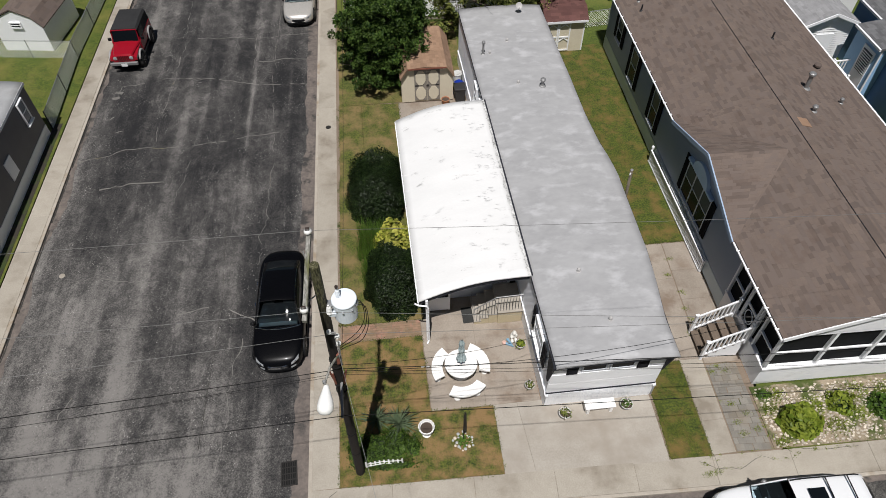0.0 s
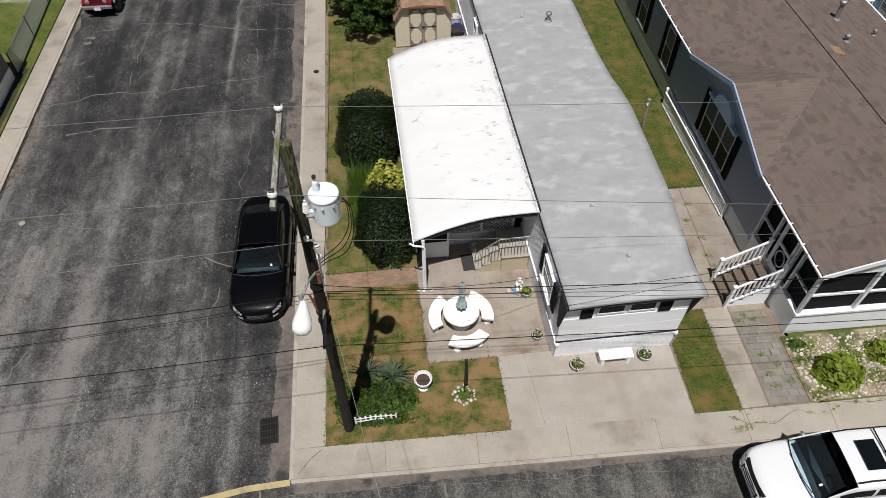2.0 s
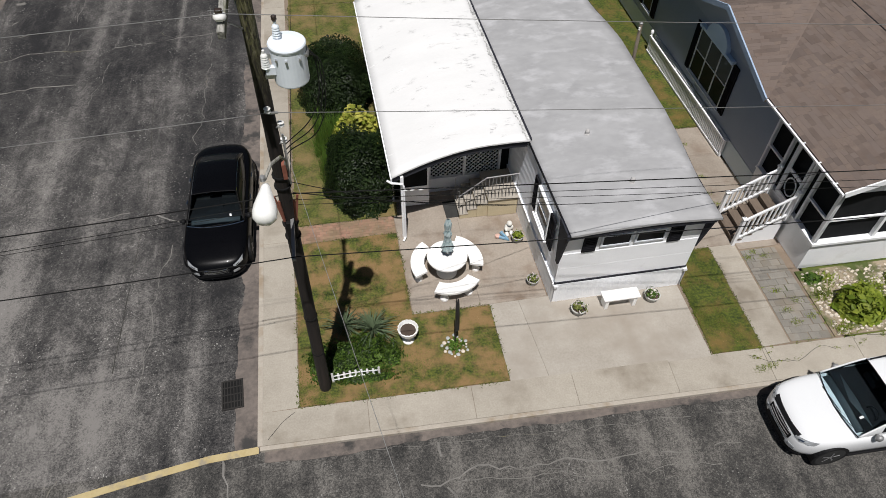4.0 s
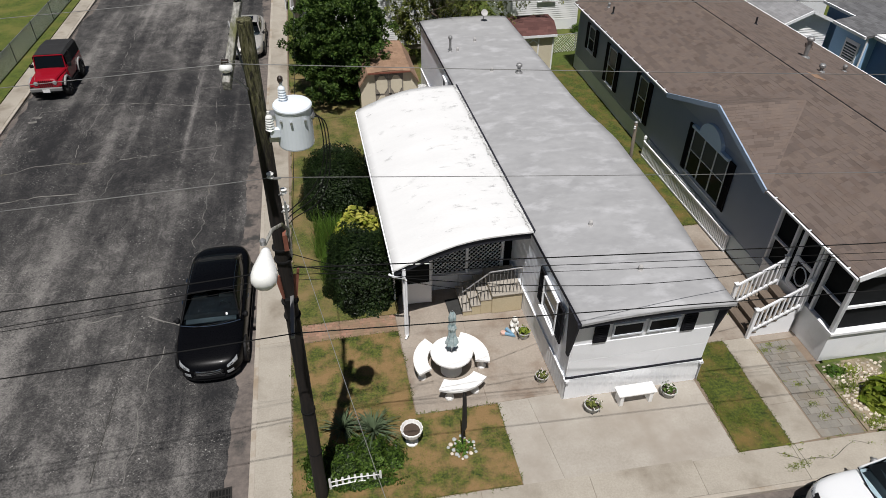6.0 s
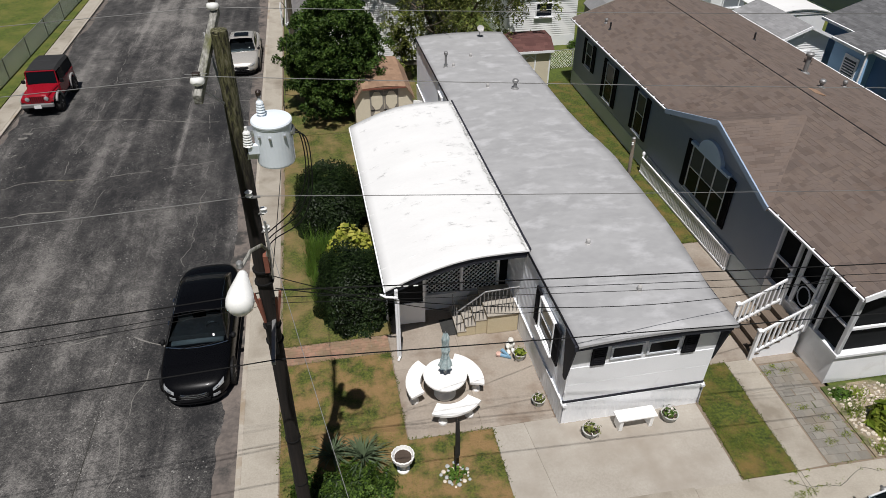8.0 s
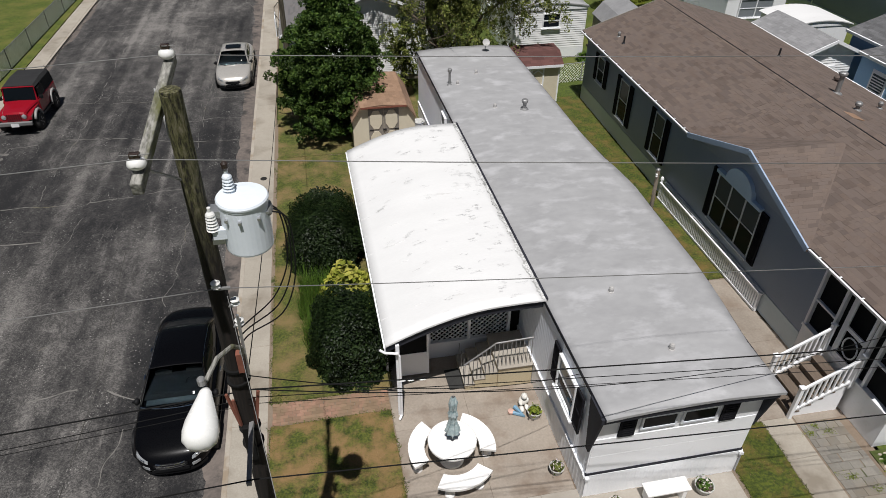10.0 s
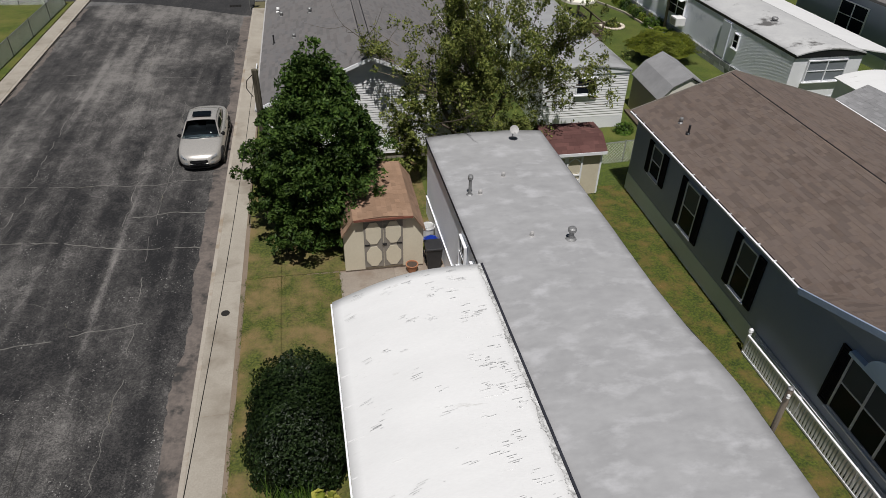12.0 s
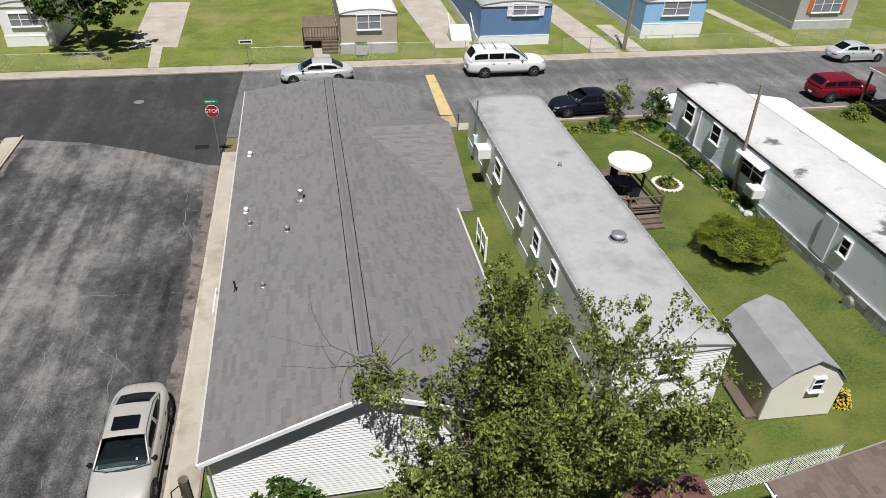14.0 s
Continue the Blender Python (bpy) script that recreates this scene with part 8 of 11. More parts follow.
def vehicle(name, at, label, L, W, H, colour, style="sedan", belt=0.92, grille="trim_black", glass="car_glass", sunroof=False, rack=False, roof_paint=None, plate=True, group=""):
    """A car, front along local +x, from lofted sections: shell, glasshouse, lamps, wheels."""
    car = thing(name, at, label, "car", group)
    hl, hw = L / 2, W / 2
    clear = 0.2 if style == "sedan" else 0.28
    hood = belt - (0.13 if style == "sedan" else 0.05)
    if style == "sedan":
        st = [(1.0, .26, hood - .37, .38), (.988, .46, hood - .28, .30), (.965, .60, hood - .20, .25), (.93, .74, hood - .12, .22), (.885, .85, hood - .07, .2), (.80, .945, hood - .015, .2), (.66, .99, belt - .06, .2), (.45, 1.0, belt - .02, .2), (.30, 1, belt, .2), (-.3, 1, belt + .03, .2), (-.55, .995, belt + .05, .2),
              (-.70, .98, belt + .05, .22), (-.82, .895, belt + .035, .25), (-.91, .765, belt - .01, .28), (-.965, .63, belt - .09, .32), (-.99, .48, belt - .17, .36), (-1.0, .30, belt - .26, .40)]
        ws, wt, rt, rb, rw = .43, .12, -.44, -.72, .66
    else:
        st = [(1.0, .38, hood - .44, .36), (.985, .58, hood - .30, .30), (.955, .73, hood - .17, .28), (.90, .85, hood - .08, .28), (.80, .93, hood - .02, .28), (.66, .98, hood + .02, .28), (.52, 1, belt - .02, .28), (.30, 1, belt, .28), (-.3, 1, belt + .02, .28), (-.7, 1, belt + .03, .28),
              (-.88, .96, belt + .03, .3), (-.96, .86, belt, .34), (-1.0, .70, belt - .1, .4)]
        ws, wt, rt, rb, rw = .47, .13, -.82, -.945, .80

    def nose_x(y, z, end=1):
        """How far the front (end 1) or the rear (end -1) of the shell reaches at a height and a distance from the middle line."""
        us = [e[0] * end for e in (st if end < 0 else st[::-1])]
        best = 0.0
        for n in range(201):
            u = 0.5 + n / 400
            w, zt = [float(np.interp(u, us, [e[c] for e in (st if end < 0 else st[::-1])])) for c in (1, 2)]
            if float(np.interp(zt + .03 - z, (-.001, 0, .03, .08, .19), (-1, .2, .80, .93, .985))) * w * hw >= abs(y):
                best = u
        return end * best * hl

    def skin(y0, y1, low, high, out=.012, end=1, n=8, m=3):
        """A thin panel that follows the nose between two edges; low and high give z over the way from y0 to y1."""
        q = B()
        vs = [[q.verts.new((nose_x(y0 + (y1 - y0) * a / n, z, end) + end * out, y0 + (y1 - y0) * a / n, z)) for a in range(n + 1) for z in [low(a / n) + (high(a / n) - low(a / n)) * b / m]] for b in range(m + 1)]
        for b in range(m):
            for a in range(n):
                q.faces.new((vs[b][a], vs[b][a + 1], vs[b + 1][a + 1], vs[b + 1][a]))
        thick = bmesh.ops.extrude_face_region(q, geom=list(q.faces))
        for v in thick["geom"]:
            if isinstance(v, bmesh.types.BMVert):
                v.co.x -= end * .03
        return q
    rings = []
    for u, w, zt, zb in st:
        x, w = u * hl, w * hw
        ring = [(0.86 * w, zb), (0.97 * w, zb + .08), (w, (zb + zt) / 2 - .02), (0.985 * w, zt - .16), (0.93 * w, zt - .05), (0.80 * w, zt), (0.45 * w, zt + .025), (0, zt + .035)]
        ring = ring + [(-a, b) for a, b in ring[-2::-1]]
        rings.append([(x, a, b) for a, b in ring])
    body = part("body", loft(B(), rings), colour, car, smooth=True)
    ss = body.modifiers.new("round", "SUBSURF")
    ss.levels = ss.render_levels = 1
    # glasshouse: one rounded dome over the belt, cut into roof, pillars and panes
    bw, tw, zr = hw * (0.86 if style == "sedan" else 0.90), hw * rw, H
    fb, ft, rtp, rbp = ws * hl, wt * hl, rt * hl, rb * hl
    zb0 = belt + .005
    drop = .07 if style == "sedan" else .05
    NI, top_j, side_j = 40, 12, 4
    xs = [fb + (rbp - fb) * i / NI for i in range(NI + 1)]
    arch = np.interp([-x for x in xs], [-fb, -ft, -(ft + rtp) / 2, -rtp, -rbp], [zb0, zr - .03, zr, zr - drop, belt + .05])
    for q in range(4):
        arch[1:-1] = (arch[:-2] + 2 * arch[1:-1] + arch[2:]) / 4

    def dome(i, j):
        """Point of the dome at station i; j runs from the right belt over the roof to the left belt."""
        x, h = xs[i], float(arch[i])
        up = min(max((h - zb0) / (zr - zb0), 0), 1)
        tail = 1 - (.16 if style == "sedan" else .05) * min(max((xs[NI // 2] - x) / (xs[NI // 2] - rbp), 0), 1) ** 2
        base, half = bw * tail, (tw + (bw - tw) * (1 - up)) * tail
        if j < side_j or j > side_j + top_j:
            s = -1 if j < side_j else 1
            k = (j if j < side_j else 2 * side_j + top_j - j) / side_j
            y, z = s * (base + (half - base) * k + .03 * up * math.sin(math.pi * k)), zb0 - .02 + (h - .05 * up - zb0 + .02) * k
        else:
            y = half * ((j - side_j) * 2 / top_j - 1)
            z = h - .05 * up * abs(y / half) ** 2.4
        bow = 1 - (y / base) ** 2
        front = min(max((x - ft) / (fb - ft), 0), 1)
        rear = min(max((rtp - x) / (rtp - rbp), 0), 1)
        return (x + .13 * bow * front - .10 * bow * rear, y, z)
    i_ft, i_rt = [min(range(NI + 1), key=lambda i: abs(xs[i] - v)) for v in (ft, rtp)]
    cuts = (0.18, 0.50, 0.54, 0.84) if style == "sedan" else (0.16, 0.40, 0.43, 0.68, 0.71, 0.93)
    panes = {}
    for i in range(NI):
        for j in range(2 * side_j + top_j):
            u, key = (i + .5) / NI, "roof"
            if side_j <= j < side_j + top_j and i < i_ft:
                key = "windshield"
            elif side_j < j < side_j + top_j - 1 and i_rt <= i < NI - 1:
                key = "rear_window"
            elif j in (1, 2) or j in (2 * side_j + top_j - 2, 2 * side_j + top_j - 3):
                for n, (c0, c1) in enumerate(zip(cuts[::2], cuts[1::2])):
                    if c0 < u < c1:
                        key = ("side_window", j < side_j, n)
            panes.setdefault(key, []).append((i, j))
    for key, quads in panes.items():
        bm, seen = B(), {}
        for i, j in quads:
            ring4 = ((i, j), (i + 1, j), (i + 1, j + 1), (i, j + 1))
            for q in ring4:
                if q not in seen:
                    seen[q] = bm.verts.new(dome(*q))
            bm.faces.new([seen[q] for q in ring4])
        nm = key if isinstance(key, str) else key[0]
        pane = part(nm, bm, {"roof": roof_paint or colour, "windshield": "windshield_glass"}.get(nm, glass), car, smooth=True)
        if nm == "windshield":
            pane.visible_shadow = False
    lining, seen = B(), {}
    for i, j in panes["roof"]:
        ring4 = ((i, j), (i + 1, j), (i + 1, j + 1), (i, j + 1))
        for q in ring4:
            if q not in seen:
                x, y, z = dome(*q)
                seen[q] = lining.verts.new((x - .03 * (1 if x > ft else -1 if x < rtp else 0), y * .965, z - .022))
        lining.faces.new([seen[q] for q in ring4])
    floor_pan = B()
    rows = []
    for i in range(2, NI - 1, 2):
        x, y, z = dome(i, 0)
        level = min(belt + (.10 if style == "sedan" else .075), float(arch[i]) - .03)
        rows.append((floor_pan.verts.new((x, y * .985, level)), floor_pan.verts.new((x, -y * .985, level))))
    for (p0, p1), (q0, q1) in zip(rows, rows[1:]):
        floor_pan.faces.new((p0, p1, q1, q0))
    part("cabin_floor", floor_pan, "trim_black", car)
    part("headliner", lining, "trim_black", car)
    # what shows through the windshield
    part("dashboard", loft(B(), [[(x, y, z) for y, z in ((bw * .86, belt - .03), (bw * .84, belt + h), (0, belt + h + .02), (-bw * .84, belt + h), (-bw * .86, belt - .03))] for x, h in ((fb - .02, .035), (fb - .25, .055), (fb - .42, .075), (fb - .50, .03))]), "dash", car, smooth=True)
    part("steering_wheel", tube(B(), [(fb - .56 - .07 * math.sin(q), bw * .46 + .17 * math.cos(q), belt + .10 + .14 * math.sin(q)) for q in [k * math.tau / 16 for k in range(17)]], .013, 5), "trim_black", car)
    for s in (1, -1):
        seat = part("front_seat", loft(B(), [[(x, s * bw * .46 + y, belt - .02 + z) for y, z in ((.21, 0), (.20, .24), (.11, .30), (-.11, .30), (-.20, .24), (-.21, 0))] for x in (ft - .12, ft - .26)]), "seat_cloth", car, smooth=False)
        part("headrest", box(B(), ft - .27, ft - .15, s * bw * .46 - .11, s * bw * .46 + .11, belt + .30, belt + .41, .03), "seat_cloth", seat)
    part("cabin", loft(B(), [[(fb - .1, bw * .9, belt - .15), (fb - .1, -bw * .9, belt - .15), (fb - .14, -bw * .9, belt - .02), (fb - .14, bw * .9, belt - .02)], [(rbp + .12, bw * .8, belt - .15), (rbp + .12, -bw * .8, belt - .15), (rbp + .16, -bw * .8, belt), (rbp + .16, bw * .8, belt)]]), "trim_black", car)
    part("windshield_header", tube(B(), [tuple(Vector(dome(i_ft, j)) + Vector((0, 0, .003))) for j in range(side_j, side_j + top_j + 1)], .012, 5), "trim_black", car)
    sticker = [Vector(dome(i, j)) + Vector((.006, 0, .006)) for i, j in ((2, side_j + top_j - 2), (2, side_j + top_j - 3), (4, side_j + top_j - 3), (4, side_j + top_j - 2))]
    mid = sum(sticker, Vector()) / 4
    part("windshield_sticker", prism(B(), [mid + (q - mid) * .38 for q in sticker], (.003, 0, .003)), "sign_white", car)
    part("cowl", tube(B(), [tuple(Vector(dome(0, j)) + Vector((.012, 0, .012))) for j in range(side_j, side_j + top_j + 1)], .014, 6), "trim_black" if style != "sedan" else "chrome", car)
    for s in (1, -1):
        j = side_j if s < 0 else side_j + top_j
        part("pillar", tube(B(), [tuple(Vector(dome(i, j)) + Vector((-.004, -s * .004, .002))) for i in range(i_ft + 1)], .024, 6), roof_paint or colour, car, smooth=True)
        if style == "sedan":
            part("window_trim", tube(B(), [tuple(Vector(dome(i, j)) + Vector((0, s * .008, .006))) for i in range(1, NI, 2)], .006, 5), "chrome", car, "thin chrome line over the side windows")
        mx = fb - (.16 if style == "sedan" else .42)
        mir = part("mirror", lathe(B(), [(.03, 0), (.04, .05), (.085, .07), (.095, .12), (.06, .165), (.01, .17)], (mx, s * (hw * .90) + (0 if s > 0 else -.17), belt + .06), 10, "y"), "trim_black" if style == "sedan" else "dull_steel", car, smooth=True)
        # lamps
        y0, y1 = s * hw * .52, s * hw * (.80 if style == "sedan" else .86)
        part("headlight", skin(y0, y1, lambda u: hood - .25 + .06 * u, lambda u: hood - .19 + .10 * u), "headlamp", car)
        part("lamp_glint", skin(y0 + (y1 - y0) * .3, y0 + (y1 - y0) * .62, lambda u: hood - .215 + .03 * u, lambda u: hood - .185 + .03 * u, .02, n=3, m=2), "chrome", car)
        part("fog_lamp", skin(s * hw * .50, s * hw * .68, lambda u: clear + .16, lambda u: clear + .24, .014, n=3, m=2), "headlamp", car)
        part("tail_light", skin(s * hw * .45, s * hw * .74, lambda u: belt - .30, lambda u: belt - .21, .01, -1), "taillamp", car)
        part("sill_trim", box(B(), -hl * .55, hl * .55, min(s * hw * .96, s * hw * 1.005), max(s * hw * .96, s * hw * 1.005), clear + .02, clear + .09, .01), "trim_black" if style != "sedan" else colour, car)
        for xx in (0.0, -hl * .38):
            part("door_handle", box(B(), xx - .09, xx + .09, min(s * (hw - .02), s * (hw + .015)), max(s * (hw - .02), s * (hw + .015)), belt - .13, belt - .10, .006), "chrome", car)
    g0, g1, gq = (hood - .40, hood - .25, .40) if style == "sedan" else (hood - .50, hood - .28, .46)
    part("grille_backing", skin(-hw * gq, hw * gq, lambda u: g0 + .05 * (2 * u - 1) ** 2, lambda u: g1 - .02 * (2 * u - 1) ** 2, .010, n=10), "trim_black", car)
    for k in range(3):
        z = g0 + (g1 - g0) * (k + .5) / 3
        part("grille_bar", skin(-hw * (gq - .05), hw * (gq - .05), lambda u: z - .007 + .03 * (2 * u - 1) ** 2, lambda u: z + .007 + .03 * (2 * u - 1) ** 2, .020, n=10, m=1), grille if style == "sedan" else "dull_steel", car)
    if style != "sedan":
        part("upper_grille", skin(-hw * .56, hw * .56, lambda u: hood - .24, lambda u: hood - .15 + .02 * (2 * u - 1) ** 2, .012, n=10), "trim_black", car)
    part("lower_intake", skin(-hw * .42, hw * .42, lambda u: clear + .10, lambda u: clear + .18, .012, n=10), "trim_black", car)
    part("chin", skin(-hw * .80, hw * .80, lambda u: clear - .02, lambda u: clear + .07, -.02, n=10), "trim_black", car)
    if plate:
        part("number_plate", box(B(), -hl * 1.0 - .02, -hl * .99, -.16, .16, .5, .62), "sign_white", car)
    for a, b in (((fb + .14, -.5 * hw, belt + .015), (fb + .10, .25 * hw, belt + .06)), ((fb + .14, .1 * hw, belt + .015), (fb + .02, .66 * hw, belt + .06))):
        part("wiper", tube(B(), [a, b], .009, 5), "trim_black", car)
    if sunroof:
        sx = ft - (ft - rtp) * (.34 if style == "sedan" else .30)
        bm = B()
        patch(bm, (sx + .26, hw * .42, zr + .035), (sx + .26, -hw * .42, zr + .035), (sx - .26, -hw * .42, zr + .037), (sx - .26, hw * .42, zr + .037), -0.012, 4, 3)
        part("sunroof", bm, glass, car)
    if rack:
        for s in (1, -1):
            bm = B()
            tube(bm, [(ft - .05, s * tw * .9, zr - .0), (ft - .4, s * tw * .9, zr + .07), (rtp + .35, s * tw * .9, zr + .07), (rtp + .2, s * tw * .9, zr)], .02, 6)
            part("roof_rail", bm, "trim_black" if rack == "black" else "steel", car)
        for q in (.46, .75):
            x = ft + (rtp - ft) * q
            part("cross_bar", tube(B(), [(x, tw * .9, zr + .075), (x, -tw * .9, zr + .075)], .022, 6), "trim_black", car)
    wr = .33 if style == "sedan" else .385
    for x in (hl * .64, -hl * .58):
        for s in (1, -1):
            bm = B()
            lathe(bm, [(wr + .055, -.14), (wr + .055, .14)], (x, s * (hw - .135), wr), 22, "y")
            part("wheel_arch", bm, "trim_black", car)
            wheel_under(car, x, s * (hw - .10), wr, .22, s)
    return car


P_BLACK, P_SILVER, P_WHITE = paint("black_car_paint", (0.0018, 0.0019, 0.0026)), paint("champagne_car_paint", (0.46, 0.44, 0.41), 0.35), paint("white_car_paint", (0.66, 0.67, 0.68))
P_RED, P_MAROON, P_GREY = paint("red_car_paint", (0.25, 0.005, 0.014)), paint("maroon_car_paint", (0.16, 0.008, 0.018), 0.2), paint("silver_car_paint", (0.56, 0.58, 0.60), 0.4)
vehicle("sedan_car", pose(-4.42, 14.93, -0.095, 0, 0, -91), "glossy black sedan parked at the kerb", 5.3, 1.90, 1.47, P_BLACK, grille="chrome")
vehicle("sedan_car", pose(-4.38, 37.85, -0.095, 0, 0, -90.5), "champagne silver sedan with a sunroof at the kerb", 4.95, 1.82, 1.42, P_SILVER, sunroof=True)
vehicle("suv_car", pose(11.48, 5.24, -0.095, 0, 0, 178.5), "white SUV with sunroof and roof rails", 4.95, 1.92, 1.76, P_WHITE, "suv", belt=1.08, sunroof=True, rack="black")
vehicle("suv_car", pose(16.2, 69.55, -0.098, 0, 0, 0), "large white SUV with roof rails on cross street", 6.1, 2.1, 2.0, P_WHITE, "suv", belt=1.18, rack=True)
vehicle("sedan_car", pose(2.4, 69.5, -0.098, 0, 0, 180), "silver sedan parked behind the grey roof", 5.1, 1.85, 1.45, P_GREY)
vehicle("sedan_car", pose(19.7, 62.0, -0.098, 0, 0, 182), "dark navy sedan parked behind the flower bed", 5.0, 1.85, 1.45, paint("navy_car_paint", (0.008, 0.010, 0.016)))
vehicle("sedan_car", pose(27.3, 61.5, -0.098, 0, 0, 182), "white sedan parked on the cross street", 4.9, 1.82, 1.45, P_WHITE)
vehicle("sedan_car", pose(46.0, 69.6, -0.098, 0, 0, 0), "silver sedan parked on the cross street", 4.9, 1.82, 1.45, P_GREY)
vehicle("suv_car", pose(39.1, 62.25, -0.098, 0, 0, 0), "maroon SUV parked on the cross street", 5.0, 1.95, 1.7, P_MAROON, "suv", belt=1.05)


def off_roader(at):
    j = thing("off_road_car", at, "red off-road car with a black soft top", "car")
    hw = 0.76
    hood = [[(x, y, z) for y, z in ((w, .58), (w, zt - .07), (w - .05, zt - .015), (w * .5, zt + .012), (0, zt + .02), (-w * .5, zt + .012), (.05 - w, zt - .015), (-w, zt - .07), (-w, .58))] for x, w, zt in ((.56, .70, 1.12), (1.0, .62, 1.10), (1.45, .53, 1.06), (1.66, .49, 1.02), (1.72, .47, .96))]
    part("bonnet", loft(B(), hood), P_RED, j)
    part("tub", box(B(), -1.78, 0.60, -hw, hw, 0.50, 1.12, 0.05), P_RED, j)
    part("grille", box(B(), 1.69, 1.76, -0.56, 0.56, 0.56, 0.98, 0.03), P_RED, j)
    for k in range(7):
        y = -0.27 + k * 0.09
        part("grille_slot", box(B(), 1.755, 1.77, y - 0.022, y + 0.022, 0.66, 0.98), "trim_black", j)
    for s in (1, -1):
        part("headlight", lathe(B(), [(0.105, 0), (0.10, 0.03), (0.06, 0.05), (0.01, 0.055)], (1.75, s * 0.42, 0.86), 18, "x"), "headlamp", j)
        fl = B()
        prism(fl, [(1.76, s * 0.45, 0.70), (1.74, s * 0.45, 0.86), (1.10, s * 0.45, 0.96), (0.60, s * 0.45, 0.97), (0.60, s * 0.45, 0.60), (0.72, s * 0.45, 0.60), (0.84, s * 0.45, 0.84), (1.14, s * 0.45, 0.90), (1.62, s * 0.45, 0.80)], (0, s * 0.26, 0))
        part("front_fender", fl, P_RED, j)
        for nm, cx in (("front_flare", 1.17), ("rear_flare", -1.13)):
            run = [(cx + .47 * math.cos(u * math.pi / 12), .38 + (.47 + .06 * math.sin(u * math.pi / 12)) * math.sin(u * math.pi / 12)) for u in range(0 if nm == "rear_flare" else 2, 12)]
            part(nm, tube(B(), [(x, s * .79, z) for x, z in run], .062, 8), "flare", j, "grey fender flare", smooth=True)
        part("mirror", box(B(), 0.40, 0.50, min(s * 0.78, s * 0.95), max(s * 0.78, s * 0.95), 1.14, 1.3, 0.02), "trim_black", j)
        part("side_window", box(B(), -0.42, 0.36, min(s * 0.735, s * 0.745), max(s * 0.735, s * 0.745), 1.14, 1.62), "car_glass", j)
        for x in (1.17, -1.13):
            wheel_under(j, x, s * 0.74, 0.38, 0.26, s)
        part("sill", tube(B(), [(0.6, s * 0.80, 0.46), (-0.62, s * 0.80, 0.46)], 0.04, 8), "trim_black", j)
    part("front_bumper", box(B(), 1.80, 1.94, -0.72, 0.72, 0.50, 0.66, 0.02), "dull_steel", j)
    part("number_plate", box(B(), 1.935, 1.95, -0.16, 0.16, 0.46, 0.62), "sign_white", j)
    bm = B()
    tube(bm, [(0.56, 0.70, 1.10), (0.36, 0.66, 1.68), (0.36, -0.66, 1.68), (0.56, -0.70, 1.10)], 0.035, 8)
    part("windshield_surround", bm, P_RED, j)
    part("windshield", patch(B(), (0.56, -0.66, 1.12), (0.56, 0.66, 1.12), (0.37, 0.62, 1.66), (0.37, -0.62, 1.66), 0.01, 4, 3), "car_glass", j)
    bm = B()
    loft(bm, [[(0.36, 0.70, 1.64), (0.36, 0.62, 1.74), (0.36, -0.62, 1.74), (0.36, -0.70, 1.64)], [(-0.7, 0.72, 1.66), (-0.7, 0.62, 1.80), (-0.7, -0.62, 1.80), (-0.7, -0.72, 1.66)], [(-1.72, 0.70, 1.62), (-1.70, 0.62, 1.74), (-1.70, -0.62, 1.74), (-1.72, -0.70, 1.62)], [(-1.80, 0.74, 1.12), (-1.80, 0.5, 1.12), (-1.80, -0.5, 1.12), (-1.80, -0.74, 1.12)]])
    part("soft_top", bm, "softtop", j, "black fabric soft top")
    for s in (1, -1):
        part("soft_side", prism(B(), [(-0.45, s * 0.72, 1.12), (-0.45, s * 0.71, 1.66), (-1.72, s * 0.69, 1.63), (-1.80, s * 0.73, 1.12)], (0, -s * 0.03, 0)), "softtop", j)
    part("underbody", box(B(), -1.7, 1.7, -0.55, 0.55, 0.36, 0.56), "trim_black", j)
    return j


off_roader(pose(-13.52, 33.85, -0.095, 0, 0, -91))


# ---- plants ----
def limb(bm, p, d, length, r, depth, rng, tips, bend=0.25, up=0.1):
    """A tapering branch that forks; the ends and stretches of thin wood are kept for leaves."""
    pts, rs = [Vector(p)], [r]
    d = Vector(d).normalized()
    n = 5
    for i in range(n):
        d = (d + Vector((rng.gauss(0, bend), rng.gauss(0, bend), rng.gauss(0, bend * 0.6) + up))).normalized() if i else d
        pts.append(pts[-1] + d * length / n)
        rs.append(r * (1 - 0.55 * (i + 1) / n))
    tube(bm, pts, rs, 7 if r > 0.04 else 5)
    if depth <= 1:
        tips += [(q, d) for q in pts[1:]]
    if depth > 0:
        for k in range(rng.choice((3, 4, 4))):
            i = rng.randint(2, n)
            side = Vector((rng.gauss(0, 1), rng.gauss(0, 1), rng.gauss(0.15, 0.5))).normalized()
            limb(bm, pts[i], (d * 0.55 + side * 0.85), length * rng.uniform(0.55, 0.78), rs[i] * 0.72, depth - 1, rng, tips, bend, up)


def in_crown(p, c, rx, ry, rz, lump, seed):
    v = Vector(((p[0] - c[0]) / rx, (p[1] - c[1]) / ry, (p[2] - c[2]) / rz))
    return v.length < 1 + lump * noise.noise(v.normalized() * 2.3 + Vector((seed, 0, 0)))


